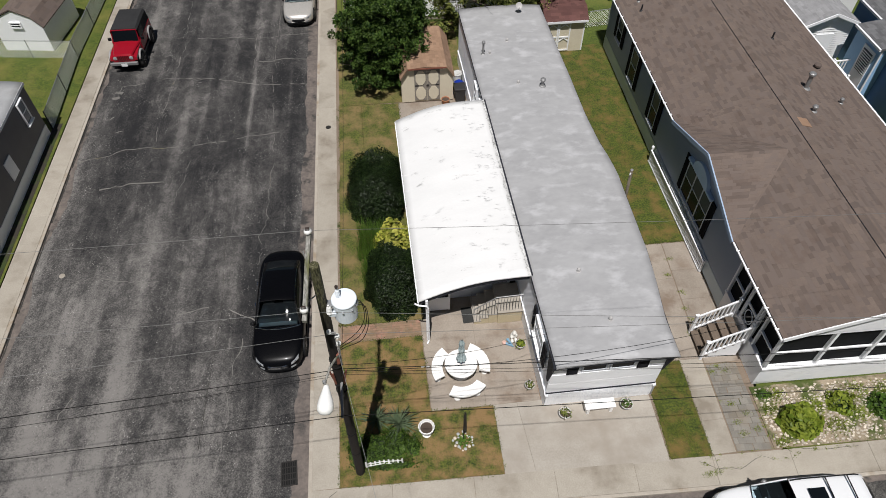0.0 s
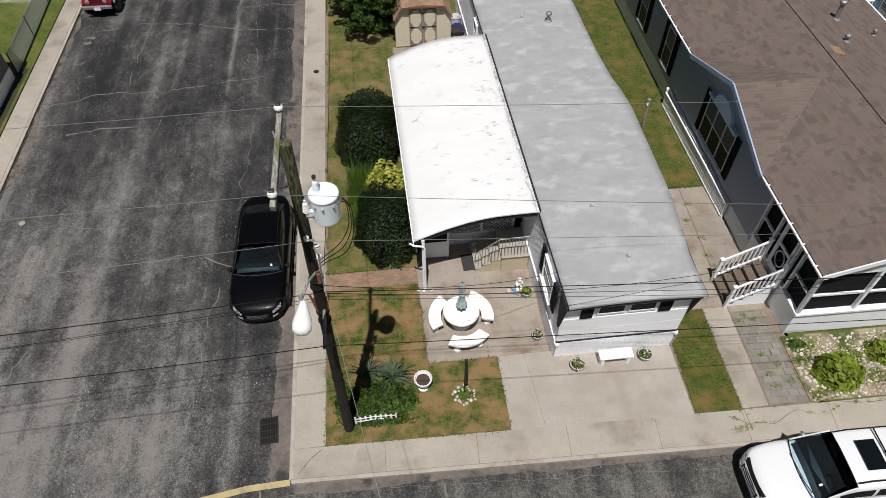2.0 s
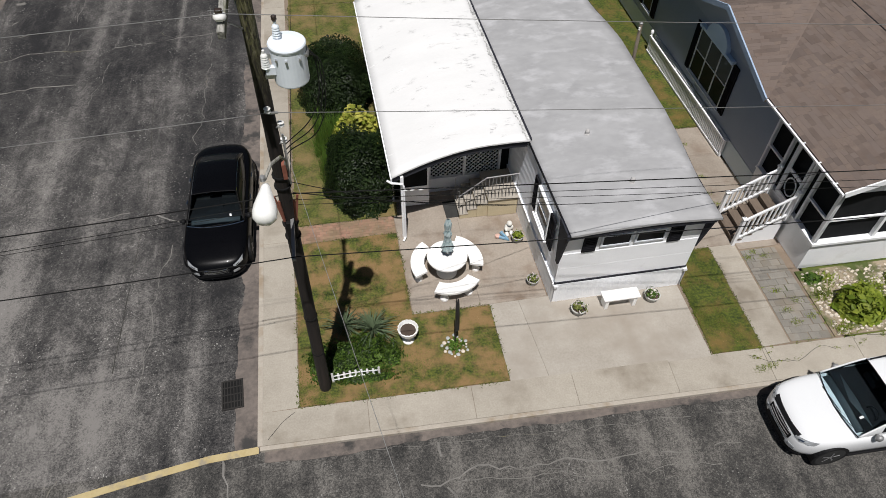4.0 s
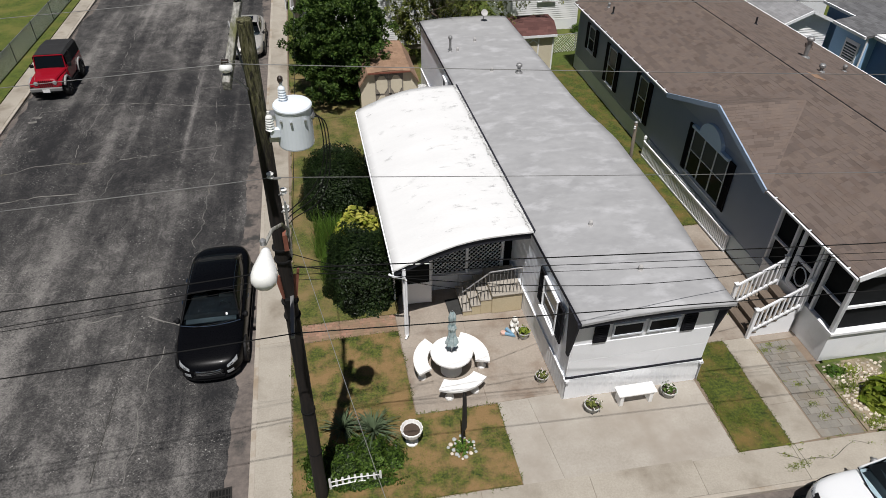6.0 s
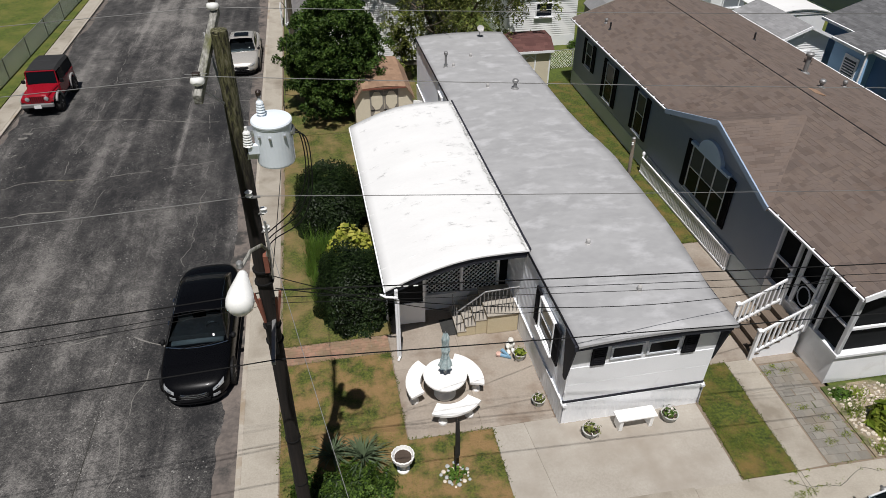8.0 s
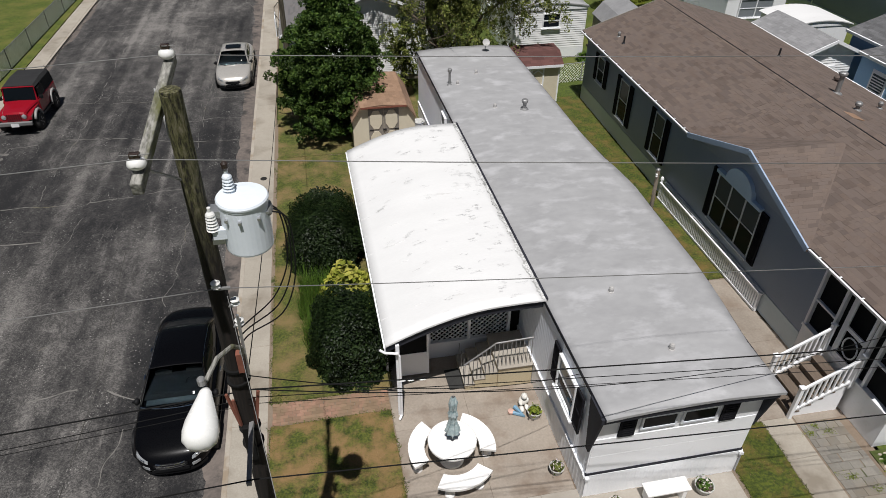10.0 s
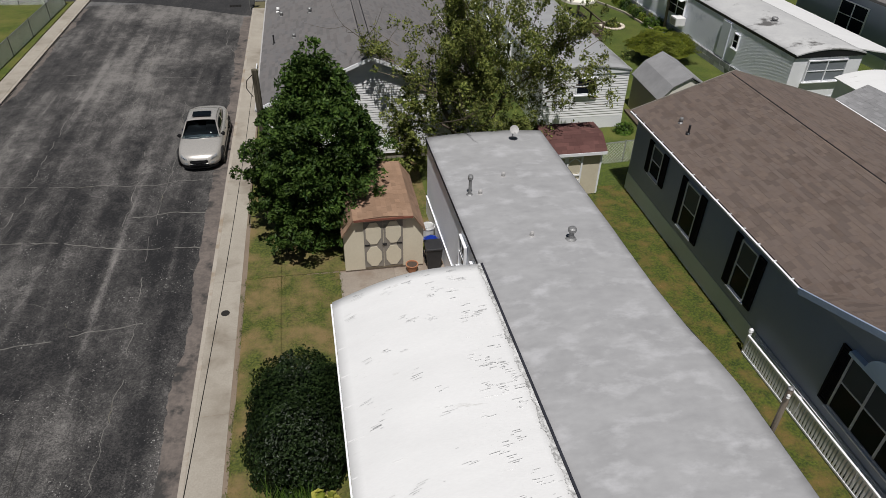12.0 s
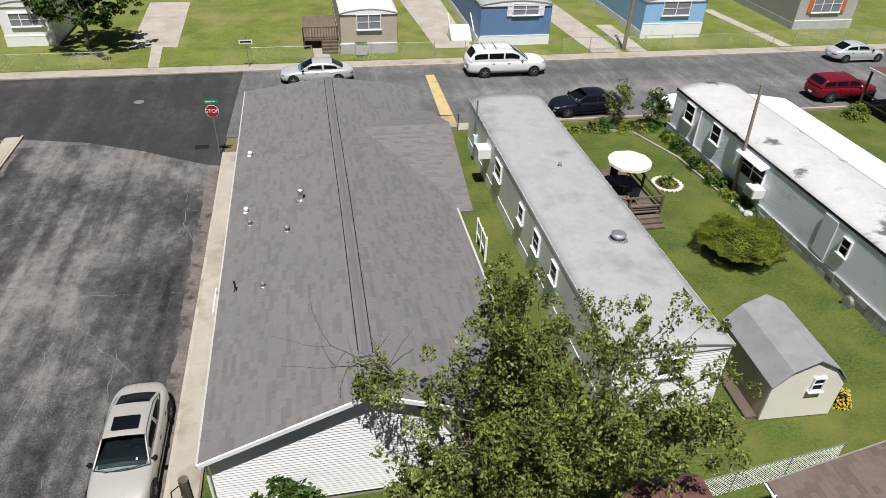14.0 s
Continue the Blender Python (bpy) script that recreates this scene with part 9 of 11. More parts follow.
def tree(name, at, label, h, crown_c, rad, n_clumps, per, size, material, seed, trunk=0.16, lump=0.35, shell=0.45, spread=0.32, droop=0.25, trunks=1, fork=3, taper=None, loose=1.0, tilt=0.75, twigs=0, tall=0.62):
    rng = random.Random(seed)
    t = thing(name, at, label, "tree")
    bm, tips = B(), []
    for k in range(trunks):
        a = rng.uniform(0, math.tau)
        off = Vector((math.cos(a), math.sin(a), 0)) * (0.0 if trunks == 1 else 0.2)
        limb(bm, off, (off.x * 0.8, off.y * 0.8, 1.6), h * 0.52, trunk, fork, rng, tips, 0.16, 0.12)
    part("trunk", bm, "bark", t, smooth=True)
    spots = []
    nrng = np.random.default_rng(seed)
    centres = [tuple(q) for q, d in tips if in_crown(q, crown_c, *(v * loose for v in rad), lump, seed) and (not taper or q.z < crown_c[2] + 0.6 * rad[2])]
    rng.shuffle(centres)
    centres = centres[: n_clumps // (3 if loose == 1.0 else 2)]
    while len(centres) < n_clumps:
        v = Vector((rng.gauss(0, 1), rng.gauss(0, 1), rng.gauss(0, 1))).normalized()
        k = rng.uniform(shell, 1.0) ** 0.6
        k *= 1 + lump * noise.noise(v * 2.3 + Vector((seed, 0, 0)))
        p = Vector(crown_c) + Vector((v.x * rad[0], v.y * rad[1], v.z * rad[2])) * k
        if taper:
            f = taper((p.z - crown_c[2]) / rad[2])
            p.x, p.y = crown_c[0] + (p.x - crown_c[0]) * f, crown_c[1] + (p.y - crown_c[1]) * f
        if p.z > 0.25:
            centres.append(tuple(p))
    for c in centres:
        k = int(per * rng.uniform(0.5, 1.5))
        s = spread * rng.uniform(0.6, 1.3)
        q = nrng.normal(size=(k, 3))
        q[:, 2] = np.abs(q[:, 2]) - 0.5
        q /= np.linalg.norm(q, axis=1)[:, None]
        spots.append(q * (0.55 + 0.5 * nrng.random((k, 1))) * (s, s, s * tall) + c)
    leaves("crown", np.concatenate(spots), size, material, t, seed, droop=droop, tilt=tilt)
    if twigs:
        bm = B()
        heart = Vector(crown_c) - Vector((0, 0, rad[2] * 0.5))
        for c in centres[::twigs]:
            c = Vector(c)
            d = (c - heart).normalized()
            side = Vector((rng.gauss(0, 0.1), rng.gauss(0, 0.1), rng.gauss(0, 0.05)))
            tube(bm, [c - d * rng.uniform(0.7, 1.2) + side, c - d * 0.35 + side * 0.4, c + d * 0.12], [0.016, 0.010, 0.004], 4, False)
        part("brushwood", bm, "twig", t)["kind"] = "stuff"
    return t


def shrub(name, at, label, rad, n, size, material, seed, lump=0.25, core=True, stems=0, box_like=1.0, category="shrub"):
    """A dense bush: leaves over a lumpy body, with some deeper in and a solid dark heart."""
    rng = np.random.default_rng(seed)
    s = thing(name, at, label, category)
    v = rng.normal(size=(n, 3))
    v[:, 2] = np.abs(v[:, 2]) * 1.0 - 0.15
    v /= np.linalg.norm(v, axis=1)[:, None]
    k = np.array([1 + lump * (noise.noise(Vector(q) * 2.1 + Vector((seed, 0, 0))) + 0.5 * noise.noise(Vector(q) * 5 + Vector((0, seed, 0)))) for q in v])
    d = k * (1.03 - np.abs(rng.normal(size=n)) * 0.15)
    vv = np.sign(v) * np.abs(v) ** box_like
    spots = vv * d[:, None] * np.array(rad)
    spots[:, 2] = np.maximum(spots[:, 2], 0.04)
    leaves("foliage", spots, size, material, s, seed, shape=1.5, droop=0.0, tilt=1.5)
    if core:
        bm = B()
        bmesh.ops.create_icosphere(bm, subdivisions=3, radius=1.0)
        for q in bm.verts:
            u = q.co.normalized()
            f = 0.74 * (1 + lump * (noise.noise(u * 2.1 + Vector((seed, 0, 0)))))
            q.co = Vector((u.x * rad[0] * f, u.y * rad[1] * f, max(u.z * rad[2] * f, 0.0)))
        # solid heart, dark in colour to give the shade between the leaves
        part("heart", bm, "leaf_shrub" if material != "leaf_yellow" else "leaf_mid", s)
    return s


tree("tree", (0.45, 30.5, 0), "dense dark green broadleaf tree by the shed", 4.6, (0.1, 0.0, 2.75), (2.35, 2.85, 3.7), 900, 105, 0.076, "leaf_dark", 11, 0.15, 0.34, 0.35, 0.27, fork=2,
     tilt=0.95, tall=1.0, taper=lambda q: min(1 / math.sqrt(max(1 - q * q, 0.2)), 1.5) if q < 0 else max(0.2, 1.04 - 0.60 * q))
tree("tree", (6.4, 33.6, 0), "airy olive-green tree with thin spreading limbs", 8.0, (1.35, 0.1, 4.5), (4.9, 2.9, 3.7), 940, 60, 0.062, "leaf_olive", 23, 0.15, 0.42, 0.22, 0.23, 0.45, trunks=2, loose=1.12, tilt=0.9, twigs=3, tall=1.5)
tree("tree", (-14.4, 77.3, 0), "dark green shade tree in a far yard", 6.5, (0.2, 0, 4.2), (3.9, 3.4, 2.8), 260, 50, 0.15, "leaf_dark", 31, 0.2)
tree("tree", (4.0, 33.2, 0), "leafy overgrown sapling behind the sheds", 4.0, (0.2, 0.1, 2.3), (1.0, 1.3, 2.1), 70, 40, 0.09, "leaf_olive", 37, 0.06, 0.4, 0.3, 0.25)
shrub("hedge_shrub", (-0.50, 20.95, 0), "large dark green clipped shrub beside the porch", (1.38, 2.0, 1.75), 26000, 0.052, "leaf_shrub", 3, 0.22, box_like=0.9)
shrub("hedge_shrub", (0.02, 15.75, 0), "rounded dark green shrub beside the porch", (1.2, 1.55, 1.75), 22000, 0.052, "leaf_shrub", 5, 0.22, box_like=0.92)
shrub("golden_shrub", (0.12, 17.75, 0), "bright yellow-green shrub between dark shrubs", (0.85, 0.75, 1.25), 1900, 0.13, "leaf_yellow", 7, 0.35)
sg = thing("ornamental_grass", (-0.82, 18.0, 0), "tall green grass clump beside the shrubs", "grass clump")
pts = scatter([(-0.6, -0.8), (0.6, -0.8), (0.6, 0.9), (-0.6, 0.9)], 1500, 3, 0.0)
blades("blades", pts, 0.75, 0.02, "leaf_mid", sg, 5, 0.7)
sg = thing("ornamental_grass", (-0.82, 16.35, 0), "tall green grass clump beside the shrubs", "grass clump")
blades("blades", scatter([(-0.45, -0.6), (0.45, -0.6), (0.45, 0.9), (-0.45, 0.9)], 1000, 4, 0.0), 0.7, 0.02, "leaf_mid", sg, 6, 0.7)


def yucca(at, n, length, seed, label):
    y = thing("yucca", at, label, "plant")
    rng = random.Random(seed)
    for k in range(n):
        a, e = rng.uniform(0, math.tau), rng.uniform(0.35, 1.3)
        l = length * rng.uniform(0.7, 1.1)
        w = 0.017
        d = Vector((math.cos(a) * math.cos(e), math.sin(a) * math.cos(e), math.sin(e)))
        s = Vector((-math.sin(a), math.cos(a), 0)) * w
        bm = B()
        row = []
        for i, (t, ww) in enumerate(((0, .7), (.35, 1), (.7, .75), (1, .04))):
            p = d * l * t + Vector((0, 0, 0.1 - 0.42 * l * t ** 2.5))
            row.append([bm.verts.new(p - s * ww), bm.verts.new(p + Vector((0, 0, -0.012))), bm.verts.new(p + s * ww)])
        for r0, r1 in zip(row, row[1:]):
            for i in (0, 1):
                bm.faces.new((r0[i], r0[i + 1], r1[i + 1], r1[i]))
        part("blade", bm, "leaf_yucca", y)
    return y


yucca((-0.30, 9.80, 0), 110, 0.90, 2, "spiky grey-green yucca clump on the lawn")
yucca((-1.05, 10.0, 0), 80, 0.80, 4, "spiky grey-green yucca clump in pole shade")
for x, y, rx, ry, rz, n, q in ((-1.05, 8.95, 0.60, 0.50, 0.40, 1900, 13), (-0.45, 9.10, 0.50, 0.52, 0.34, 1500, 14), (-1.72, 9.05, 0.34, 0.62, 0.22, 900, 16), (0.12, 9.0, 0.30, 0.36, 0.20, 500, 20), (-0.6, 8.42, 0.75, 0.16, 0.13, 600, 26)):
    shrub("ground_cover", (x, y, 0), "leafy green ground cover round the picket edge", (rx, ry, rz), int(n * 1.7), 0.046, "leaf_cover", q, 0.7, category="plant")
shrub("hosta", (13.35, 8.35, 0), "large yellow-green hosta in the pebble bed", (0.72, 0.62, 0.62), 900, 0.17, "leaf_hosta", 15, 0.2, category="plant")
shrub("low_plant", (15.1, 8.9, 0), "low green plant in the pebble bed", (0.5, 0.45, 0.3), 420, 0.11, "leaf_hosta", 17, 0.3, category="plant")
shrub("low_plant", (16.6, 8.6, 0), "low green plant in the pebble bed", (0.6, 0.5, 0.3), 500, 0.11, "leaf_mid", 18, 0.3, category="plant")
shrub("low_plant", (12.55, 9.5, 0), "low green plant in the pebble bed", (0.25, 0.2, 0.2), 160, 0.08, "leaf_mid", 19, 0.3, category="plant")
rb = shrub("round_bush", (20.8, 45.2, 0.75), "flat-topped mossy green bush on the lawn", (2.0, 1.8, 0.78), 15000, 0.062, "leaf_moss", 21, 0.26)
part("stem", tube(B(), [(0, 0, -0.76), (0.05, 0, 0.1)], 0.12, 8), "bark", rb)
shrub("low_plant", (14.75, 36.3, 0), "small green bush by the lap-sided home", (0.45, 0.4, 0.5), 500, 0.08, "leaf_mid", 22, 0.3, category="plant")
shrub("golden_flowers", (19.35, 36.3, 0), "golden flowers beside the cream shed", (0.45, 0.5, 0.6), 500, 0.08, "petal_gold", 24, 0.3, category="flowers")
rng = random.Random(8)
for i in range(26):
    u = rng.random()
    if i < 16:
        x, y = 23.2 + 0.25 * rng.uniform(-1, 1) + 0.1 * u, 48.6 + 9.2 * i / 16
    else:
        x, y = 17.2 + (i - 16) * 0.62, 59.0 - 0.06 * (i - 16) + rng.uniform(-0.3, 0.3)
    r = rng.uniform(0.3, 0.6)
    shrub("border_plant", (x, y, 0), "leafy garden border plant by the home", (r, r, r * rng.uniform(0.8, 1.7)), int(420 * r / 0.45), 0.09, rng.choice(("leaf_mid", "leaf_olive", "leaf_mid", "leaf_hosta", "leaf_dark")), 50 + i, 0.35, category="plant")
tree("bush", (20.6, 59.3, 0), "tall airy garden bush by the street", 3.0, (0, 0, 1.7), (0.8, 0.8, 1.3), 40, 40, 0.08, "leaf_olive", 61, 0.04, 0.4)
tree("bush", (23.0, 59.0, 0), "tall garden bush by the street", 2.6, (0, 0, 1.4), (0.8, 0.8, 1.1), 40, 40, 0.08, "leaf_dark", 63, 0.04, 0.4)
shrub("hedge_bush", (37.6, 58.6, 0), "round green bush by the next carport", (0.8, 0.8, 1.0), 900, 0.1, "leaf_hosta", 65, 0.2)

for cx, cy, cr, nn in ((14.2, 8.9, 0.45, 260), (14.6, 8.1, 0.5, 260), (15.6, 8.4, 0.4, 200), (16.9, 9.2, 0.5, 260), (12.6, 8.9, 0.35, 160), (17.8, 8.3, 0.6, 300), (13.0, 9.4, 0.4, 160), (15.9, 9.3, 0.45, 220), (18.6, 9.0, 0.5, 240), (12.5, 7.75, 0.3, 140)):
    rr = random.Random(int(cx * 10))
    tagged(blades("weeds", [(cx + rr.gauss(0, cr * 0.5), cy + rr.gauss(0, cr * 0.4), 0.02) for q in range(nn)], 0.10, 0.03, "leaf_hosta", seed=int(cx * 10)), "bright green weeds among the pale pebbles", "weeds", kind="stuff")


# ---- utility pole ----
PX, PY = -1.50, 8.06
pole = thing("utility_pole", pose(-1.66, 8.32, 0, 1.66, 0.89, 0), "tall dark timber utility pole with crossarm and transformer", "utility pole")
bm = B()
prof = []
for i in range(47):
    z = -0.3 + 11.46 * i / 46
    prof.append((0.146 - 0.044 * max(z, 0) / 11.1 + 0.006 * noise.noise(Vector((0, 0, z * 1.7))), z))
tube(bm, [(0, 0, z) for r, z in prof], [r for r, z in prof], 20)
for v in bm.verts:
    k = 1 + (0.05 if v.co.z > 9 else 0.02) * noise.noise(Vector((v.co.x * 22, v.co.y * 22, v.co.z * 0.9)))
    v.co.x, v.co.y = v.co.x * k, v.co.y * k
    if v.co.z > 11.1:
        v.co.z += 0.05 * noise.noise(Vector((v.co.x * 9, v.co.y * 9, 3)))
part("shaft", bm, "pole_aged", pole, "mossy weathered shaft", smooth=False)
part("end_grain", lathe(B(), [(0.098, 0), (0.096, 0.02), (0.05, 0.03), (0.01, 0.028)], (0, 0, 11.16), 16), "pole_aged", pole, "dark split end of the shaft")
arm = part("crossarm", beam(B(), (-0.22, -1.04, 10.77), (-0.125, 1.02, 11.09), 0.095, 0.12), "arm", pole, "lichen-grey timber crossarm")
bv = arm.modifiers.new("worn_edge", "BEVEL")
bv.width, bv.segments = 0.012, 2
for x, y, z in ((-0.215, -0.86, 10.86), (-0.135, 0.87, 11.13)):
    ins = part("insulator", lathe(B(), [(0.032, 0), (0.07, 0.025), (0.085, 0.055), (0.072, 0.09), (0.042, 0.11)], (x, y, z), 16), "porcelain", arm, "white porcelain insulator", smooth=True)
    cap = part("insulator_cap", box(B(), x - 0.045, x + 0.045, y - 0.03, y + 0.03, z + 0.105, z + 0.16, 0.012), "brown_glaze", ins)
    part("tie_wire", tube(B(), [(x - 0.12, y, z + 0.14), (x, y - 0.035, z + 0.15), (x + 0.12, y, z + 0.14)], 0.0045, 5), "wire_bare", ins)
    part("pin", tube(B(), [(x, y, z - 0.1), (x, y, z + 0.01)], 0.018, 6), "steel", arm)
for y, z in ((-0.66, 10.76), (0.55, 10.96)):
    part("arm_brace", tube(B(), [(-0.26, y, z), (-0.06, 0.0, 10.2)], 0.016, 6), "dull_steel", pole)
# transformer
TX, TY, TZ, TR = 0.46, -0.02, 9.36, 0.255
tank = part("transformer_tank", lathe(B(), [(TR * 0.98, 0), (TR, 0.02), (TR, 0.56), (TR * 1.03, 0.565), (TR * 1.03, 0.59)], (TX, TY, TZ), 32), "tank", pole, "pale grey transformer tank")
part("transformer_lid", lathe(B(), [(TR * 1.06, 0.59), (TR * 1.07, 0.61), (TR * 1.02, 0.63), (TR * 0.6, 0.645), (0.03, 0.65)], (TX, TY, TZ), 32), "tank", tank, smooth=False)
for x, y, mat, sc in ((TX - 0.12, TY + 0.06, "tank", 0.8), (TX - 0.33, TY - 0.12, "porcelain", 0.8)):
    z0 = TZ + (0.63 if mat == "tank" else 0.30)
    prof = [(0.05, 0)]
    for k in range(6):
        prof += [((0.085 - 0.004 * k) * sc, (0.02 + k * 0.045) * sc), (0.055 * sc, (0.045 + k * 0.045) * sc)]
    prof += [(0.02, 0.30 * sc), (0.02, 0.36 * sc)]
    part("bushing", lathe(B(), prof, (x, y, z0), 14), mat, tank, "ribbed bushing")
part("bushing_cap", lathe(B(), [(0.025, 0), (0.038, 0.03), (0.038, 0.08), (0.02, 0.10)], (TX - 0.12, TY + 0.06, TZ + 0.91), 10), "brown_glaze", tank)
for a in (-2.3, -1.7, -0.9, -0.35):
    part("lug", box(B(), TX + TR * math.cos(a) - 0.016, TX + TR * math.cos(a) + 0.016, TY + TR * math.sin(a) - 0.04, TY + TR * math.sin(a) + 0.02, TZ + 0.45, TZ + 0.48), "steel", tank)
for a in (0.25, 0.0, -0.2):
    part("terminal", lathe(B(), [(0.03, 0), (0.045, 0.03), (0.03, 0.09)], (TX + TR * math.cos(a), TY + TR * math.sin(a), TZ + 0.40), 8), "dull_steel", tank)
part("mounting_bracket", box(B(), 0.09, TX - TR + 0.02, -0.1, 0.06, TZ + 0.08, TZ + 0.16), "steel", pole)
part("mounting_bracket", box(B(), 0.09, TX - TR + 0.02, -0.1, 0.06, TZ + 0.42, TZ + 0.5), "steel", pole)
part("tag_box", box(B(), 0.12, 0.26, -0.18, -0.1, TZ + 0.2, TZ + 0.32), "tank", pole)
for k, (dx, dy) in enumerate(((0.36, 0.06), (0.40, 0.0), (0.44, -0.06))):
    knots = [Vector(p) for p in ((TX + 0.22, TY + dy, TZ + 0.45), (TX + dx - 0.02, TY + dy, TZ + 0.36), (TX + dx + 0.02, TY + dy, TZ - 0.05), (TX + dx - 0.03, TY + dy, TZ - 0.45 - 0.06 * k), (TX + dx - 0.22, TY + dy - 0.02, TZ - 0.85 - 0.08 * k), (TX - 0.18, TY - 0.05, TZ - 1.10 - 0.1 * k), (0.14, -0.1, TZ - 1.2 - 0.12 * k))]
    run = []
    for n in range(len(knots) - 1):
        a, b, c, d = knots[max(n - 1, 0)], knots[n], knots[n + 1], knots[min(n + 2, len(knots) - 1)]
        for q in range(5):
            u = q / 5
            run.append(0.5 * (2 * b + (c - a) * u + (2 * a - 5 * b + 4 * c - d) * u * u + (3 * b - a - 3 * c + d) * u ** 3))
    part("secondary_lead", tube(B(), [tuple(p) for p in run + [knots[-1]]], 0.009, 6), "wire", pole)
for z, y in ((8.87, -0.14), (8.52, -0.05), (8.2, -0.05)):
    part("spool_insulator", lathe(B(), [(0.03, 0), (0.055, 0.02), (0.035, 0.05), (0.055, 0.08), (0.03, 0.1)], (0.17 if z < 8.8 else 0.02, y, z), 12), "porcelain", pole)
    part("spool_bracket", box(B(), 0.02, 0.17, y - 0.02, y + 0.02, z - 0.02, z + 0.0), "dull_steel", pole)
# street lamp on its gooseneck
lamp_arm = [(0.10, -0.1, 7.66), (0.16, -0.2, 7.95), (0.10, -0.42, 8.22), (-0.02, -0.72, 8.36), (-0.12, -1.05, 8.36)]
part("lamp_arm", tube(B(), lamp_arm, 0.027, 8), "arm", pole)
part("arm_plate", box(B(), 0.06, 0.13, -0.18, -0.04, 7.5, 7.82), "rust", pole)
head = part("lamp_head", lathe(B(), [(0.042, 0.07), (0.066, 0.03), (0.082, -0.03), (0.122, -0.15), (0.166, -0.29), (0.182, -0.40), (0.172, -0.50), (0.11, -0.57), (0.02, -0.59)], (0, 0, 0), 22), "lens", pole, "white teardrop street lamp", at=Matrix.Translation((-0.11, -1.20, 8.33)) @ pose(0, 0, 0, -76, 0, -4) , smooth=True)
part("photocell", lathe(B(), [(0.045, 0), (0.045, 0.07), (0.03, 0.09)], (-0.13, -1.12, 8.42), 10), "dull_steel", pole)
# lower hardware
for s in (-1, 1):
    bm = B()
    beam(bm, (0.02 + s * 0.13, -0.12, 6.95), (0.02 + s * 0.10, -0.14, 6.45), 0.03, 0.035)
    beam(bm, (0.02 + s * 0.10, -0.14, 6.45), (0.02 + s * 0.20, -0.1, 7.05), 0.03, 0.035)
    part("red_bracket", bm, "rust", pole, "rusty red bracket")
part("cable_box", box(B(), -0.07, 0.06, -0.21, -0.13, 5.75, 6.45, 0.01), "wire", pole)
for z in (6.25, 7.2, 7.45, 5.9, 3.2, 1.75):
    part("band", lathe(B(), [(0.150, 0), (0.150, 0.03)], (0, 0, z), 16), "wire", pole)
part("riser_pipe", tube(B(), [(0.15, -0.08, 7.3), (0.17, -0.1, 8.4)], 0.02, 6), "steel", pole)


def span(name, pts, r, material, label, sag=0.35, n=18):
    """A hanging wire through its supports."""
    out = []
    for a, b in zip(pts, pts[1:]):
        a, b = Vector(a), Vector(b)
        for i in range(n):
            t = i / n
            p = a.lerp(b, t)
            p.z -= 4 * sag * t * (1 - t)
            out.append(p)
    out.append(Vector(pts[-1]))
    ob = part(name, tube(B(), out, r, 6), material)
    return tagged(ob, label, "wire", "overhead wires")


def line(y, z, dy_r, dy_l, r, material, label, x=PX, dz=0.6, sag=0.55):
    span("overhead_wire", [(-46, y + dy_l * 44, z - dz), (x, y, z), (44, y - dy_r * 46, z - dz)], r, material, label, sag)


line(7.02, 10.99, 0.09, 0.045, 0.0045, "wire_bare", "thin bare wire on the front crossarm insulator", PX - 0.16)
line(8.92, 11.18, 0.03, 0.06, 0.0045, "wire_bare", "thin bare wire on the rear crossarm insulator", PX - 0.16)
for pts, r, mat, lb in (
        ([(-46, 6.1, 8.6), (-8, 7.55, 8.9), (PX + 0.05, 7.84, 8.92), (14, 7.56, 7.58), (44, 6.9, 6.4)], 0.0055, "wire_bare", "bare neutral wire clamped to the pole"),
        ([(-46, 5.6, 6.9), (-8, 7.74, 7.0), (PX + 0.1, 8.06, 7.03), (14, 7.53, 6.06), (44, 6.6, 5.2)], 0.0105, "wire", "thick black telephone cable strung past the pole"),
        ([(-46, 5.5, 6.7), (-8, 7.62, 6.72), (PX + 0.1, 8.04, 6.90), (14, 7.30, 5.98), (44, 6.4, 5.1)], 0.006, "wire", "thin black service wire"),
        ([(-46, 5.7, 6.6), (-8, 7.70, 6.58), (PX + 0.1, 8.04, 6.78), (14, 7.22, 5.84), (44, 6.3, 5.0)], 0.005, "wire", "thin black service wire"),
        ([(-46, 6.2, 6.0), (-8, 6.96, 6.39), (PX + 0.05, 7.10, 6.46), (14, 6.61, 5.79), (44, 5.7, 5.0)], 0.010, "wire", "low thick black cable on the pole")):
    span("overhead_wire", pts, r, mat, lb, 0.03, 8)
part("cable_bracket", box(B(), 0.02, 0.08, -1.05, -0.1, 6.40, 6.46), "dull_steel", pole)
span("service_drop", [(PX + 0.12, 7.95, 7.4), (4.75, 11.0, 3.02)], 0.007, "wire", "slack black service drop to the grey home", 0.35)
span("service_drop", [(PX + 0.12, 7.9, 7.2), (12.15, 10.6, 3.35)], 0.008, "wire", "slack black service drop to the house", 0.7)
span("service_drop", [(PX + 0.12, 8.1, 7.45), (-1.43, 32.65, 5.0)], 0.007, "wire", "slack cable running along the side street", 0.6)
span("guy_wire", [(PX + 0.1, 7.9, 8.75), (0.2, 0.2, 7.3), (3.5, -14, 6.9)], 0.0042, "wire_bare", "pale service cable crossing the front street", 0.25)
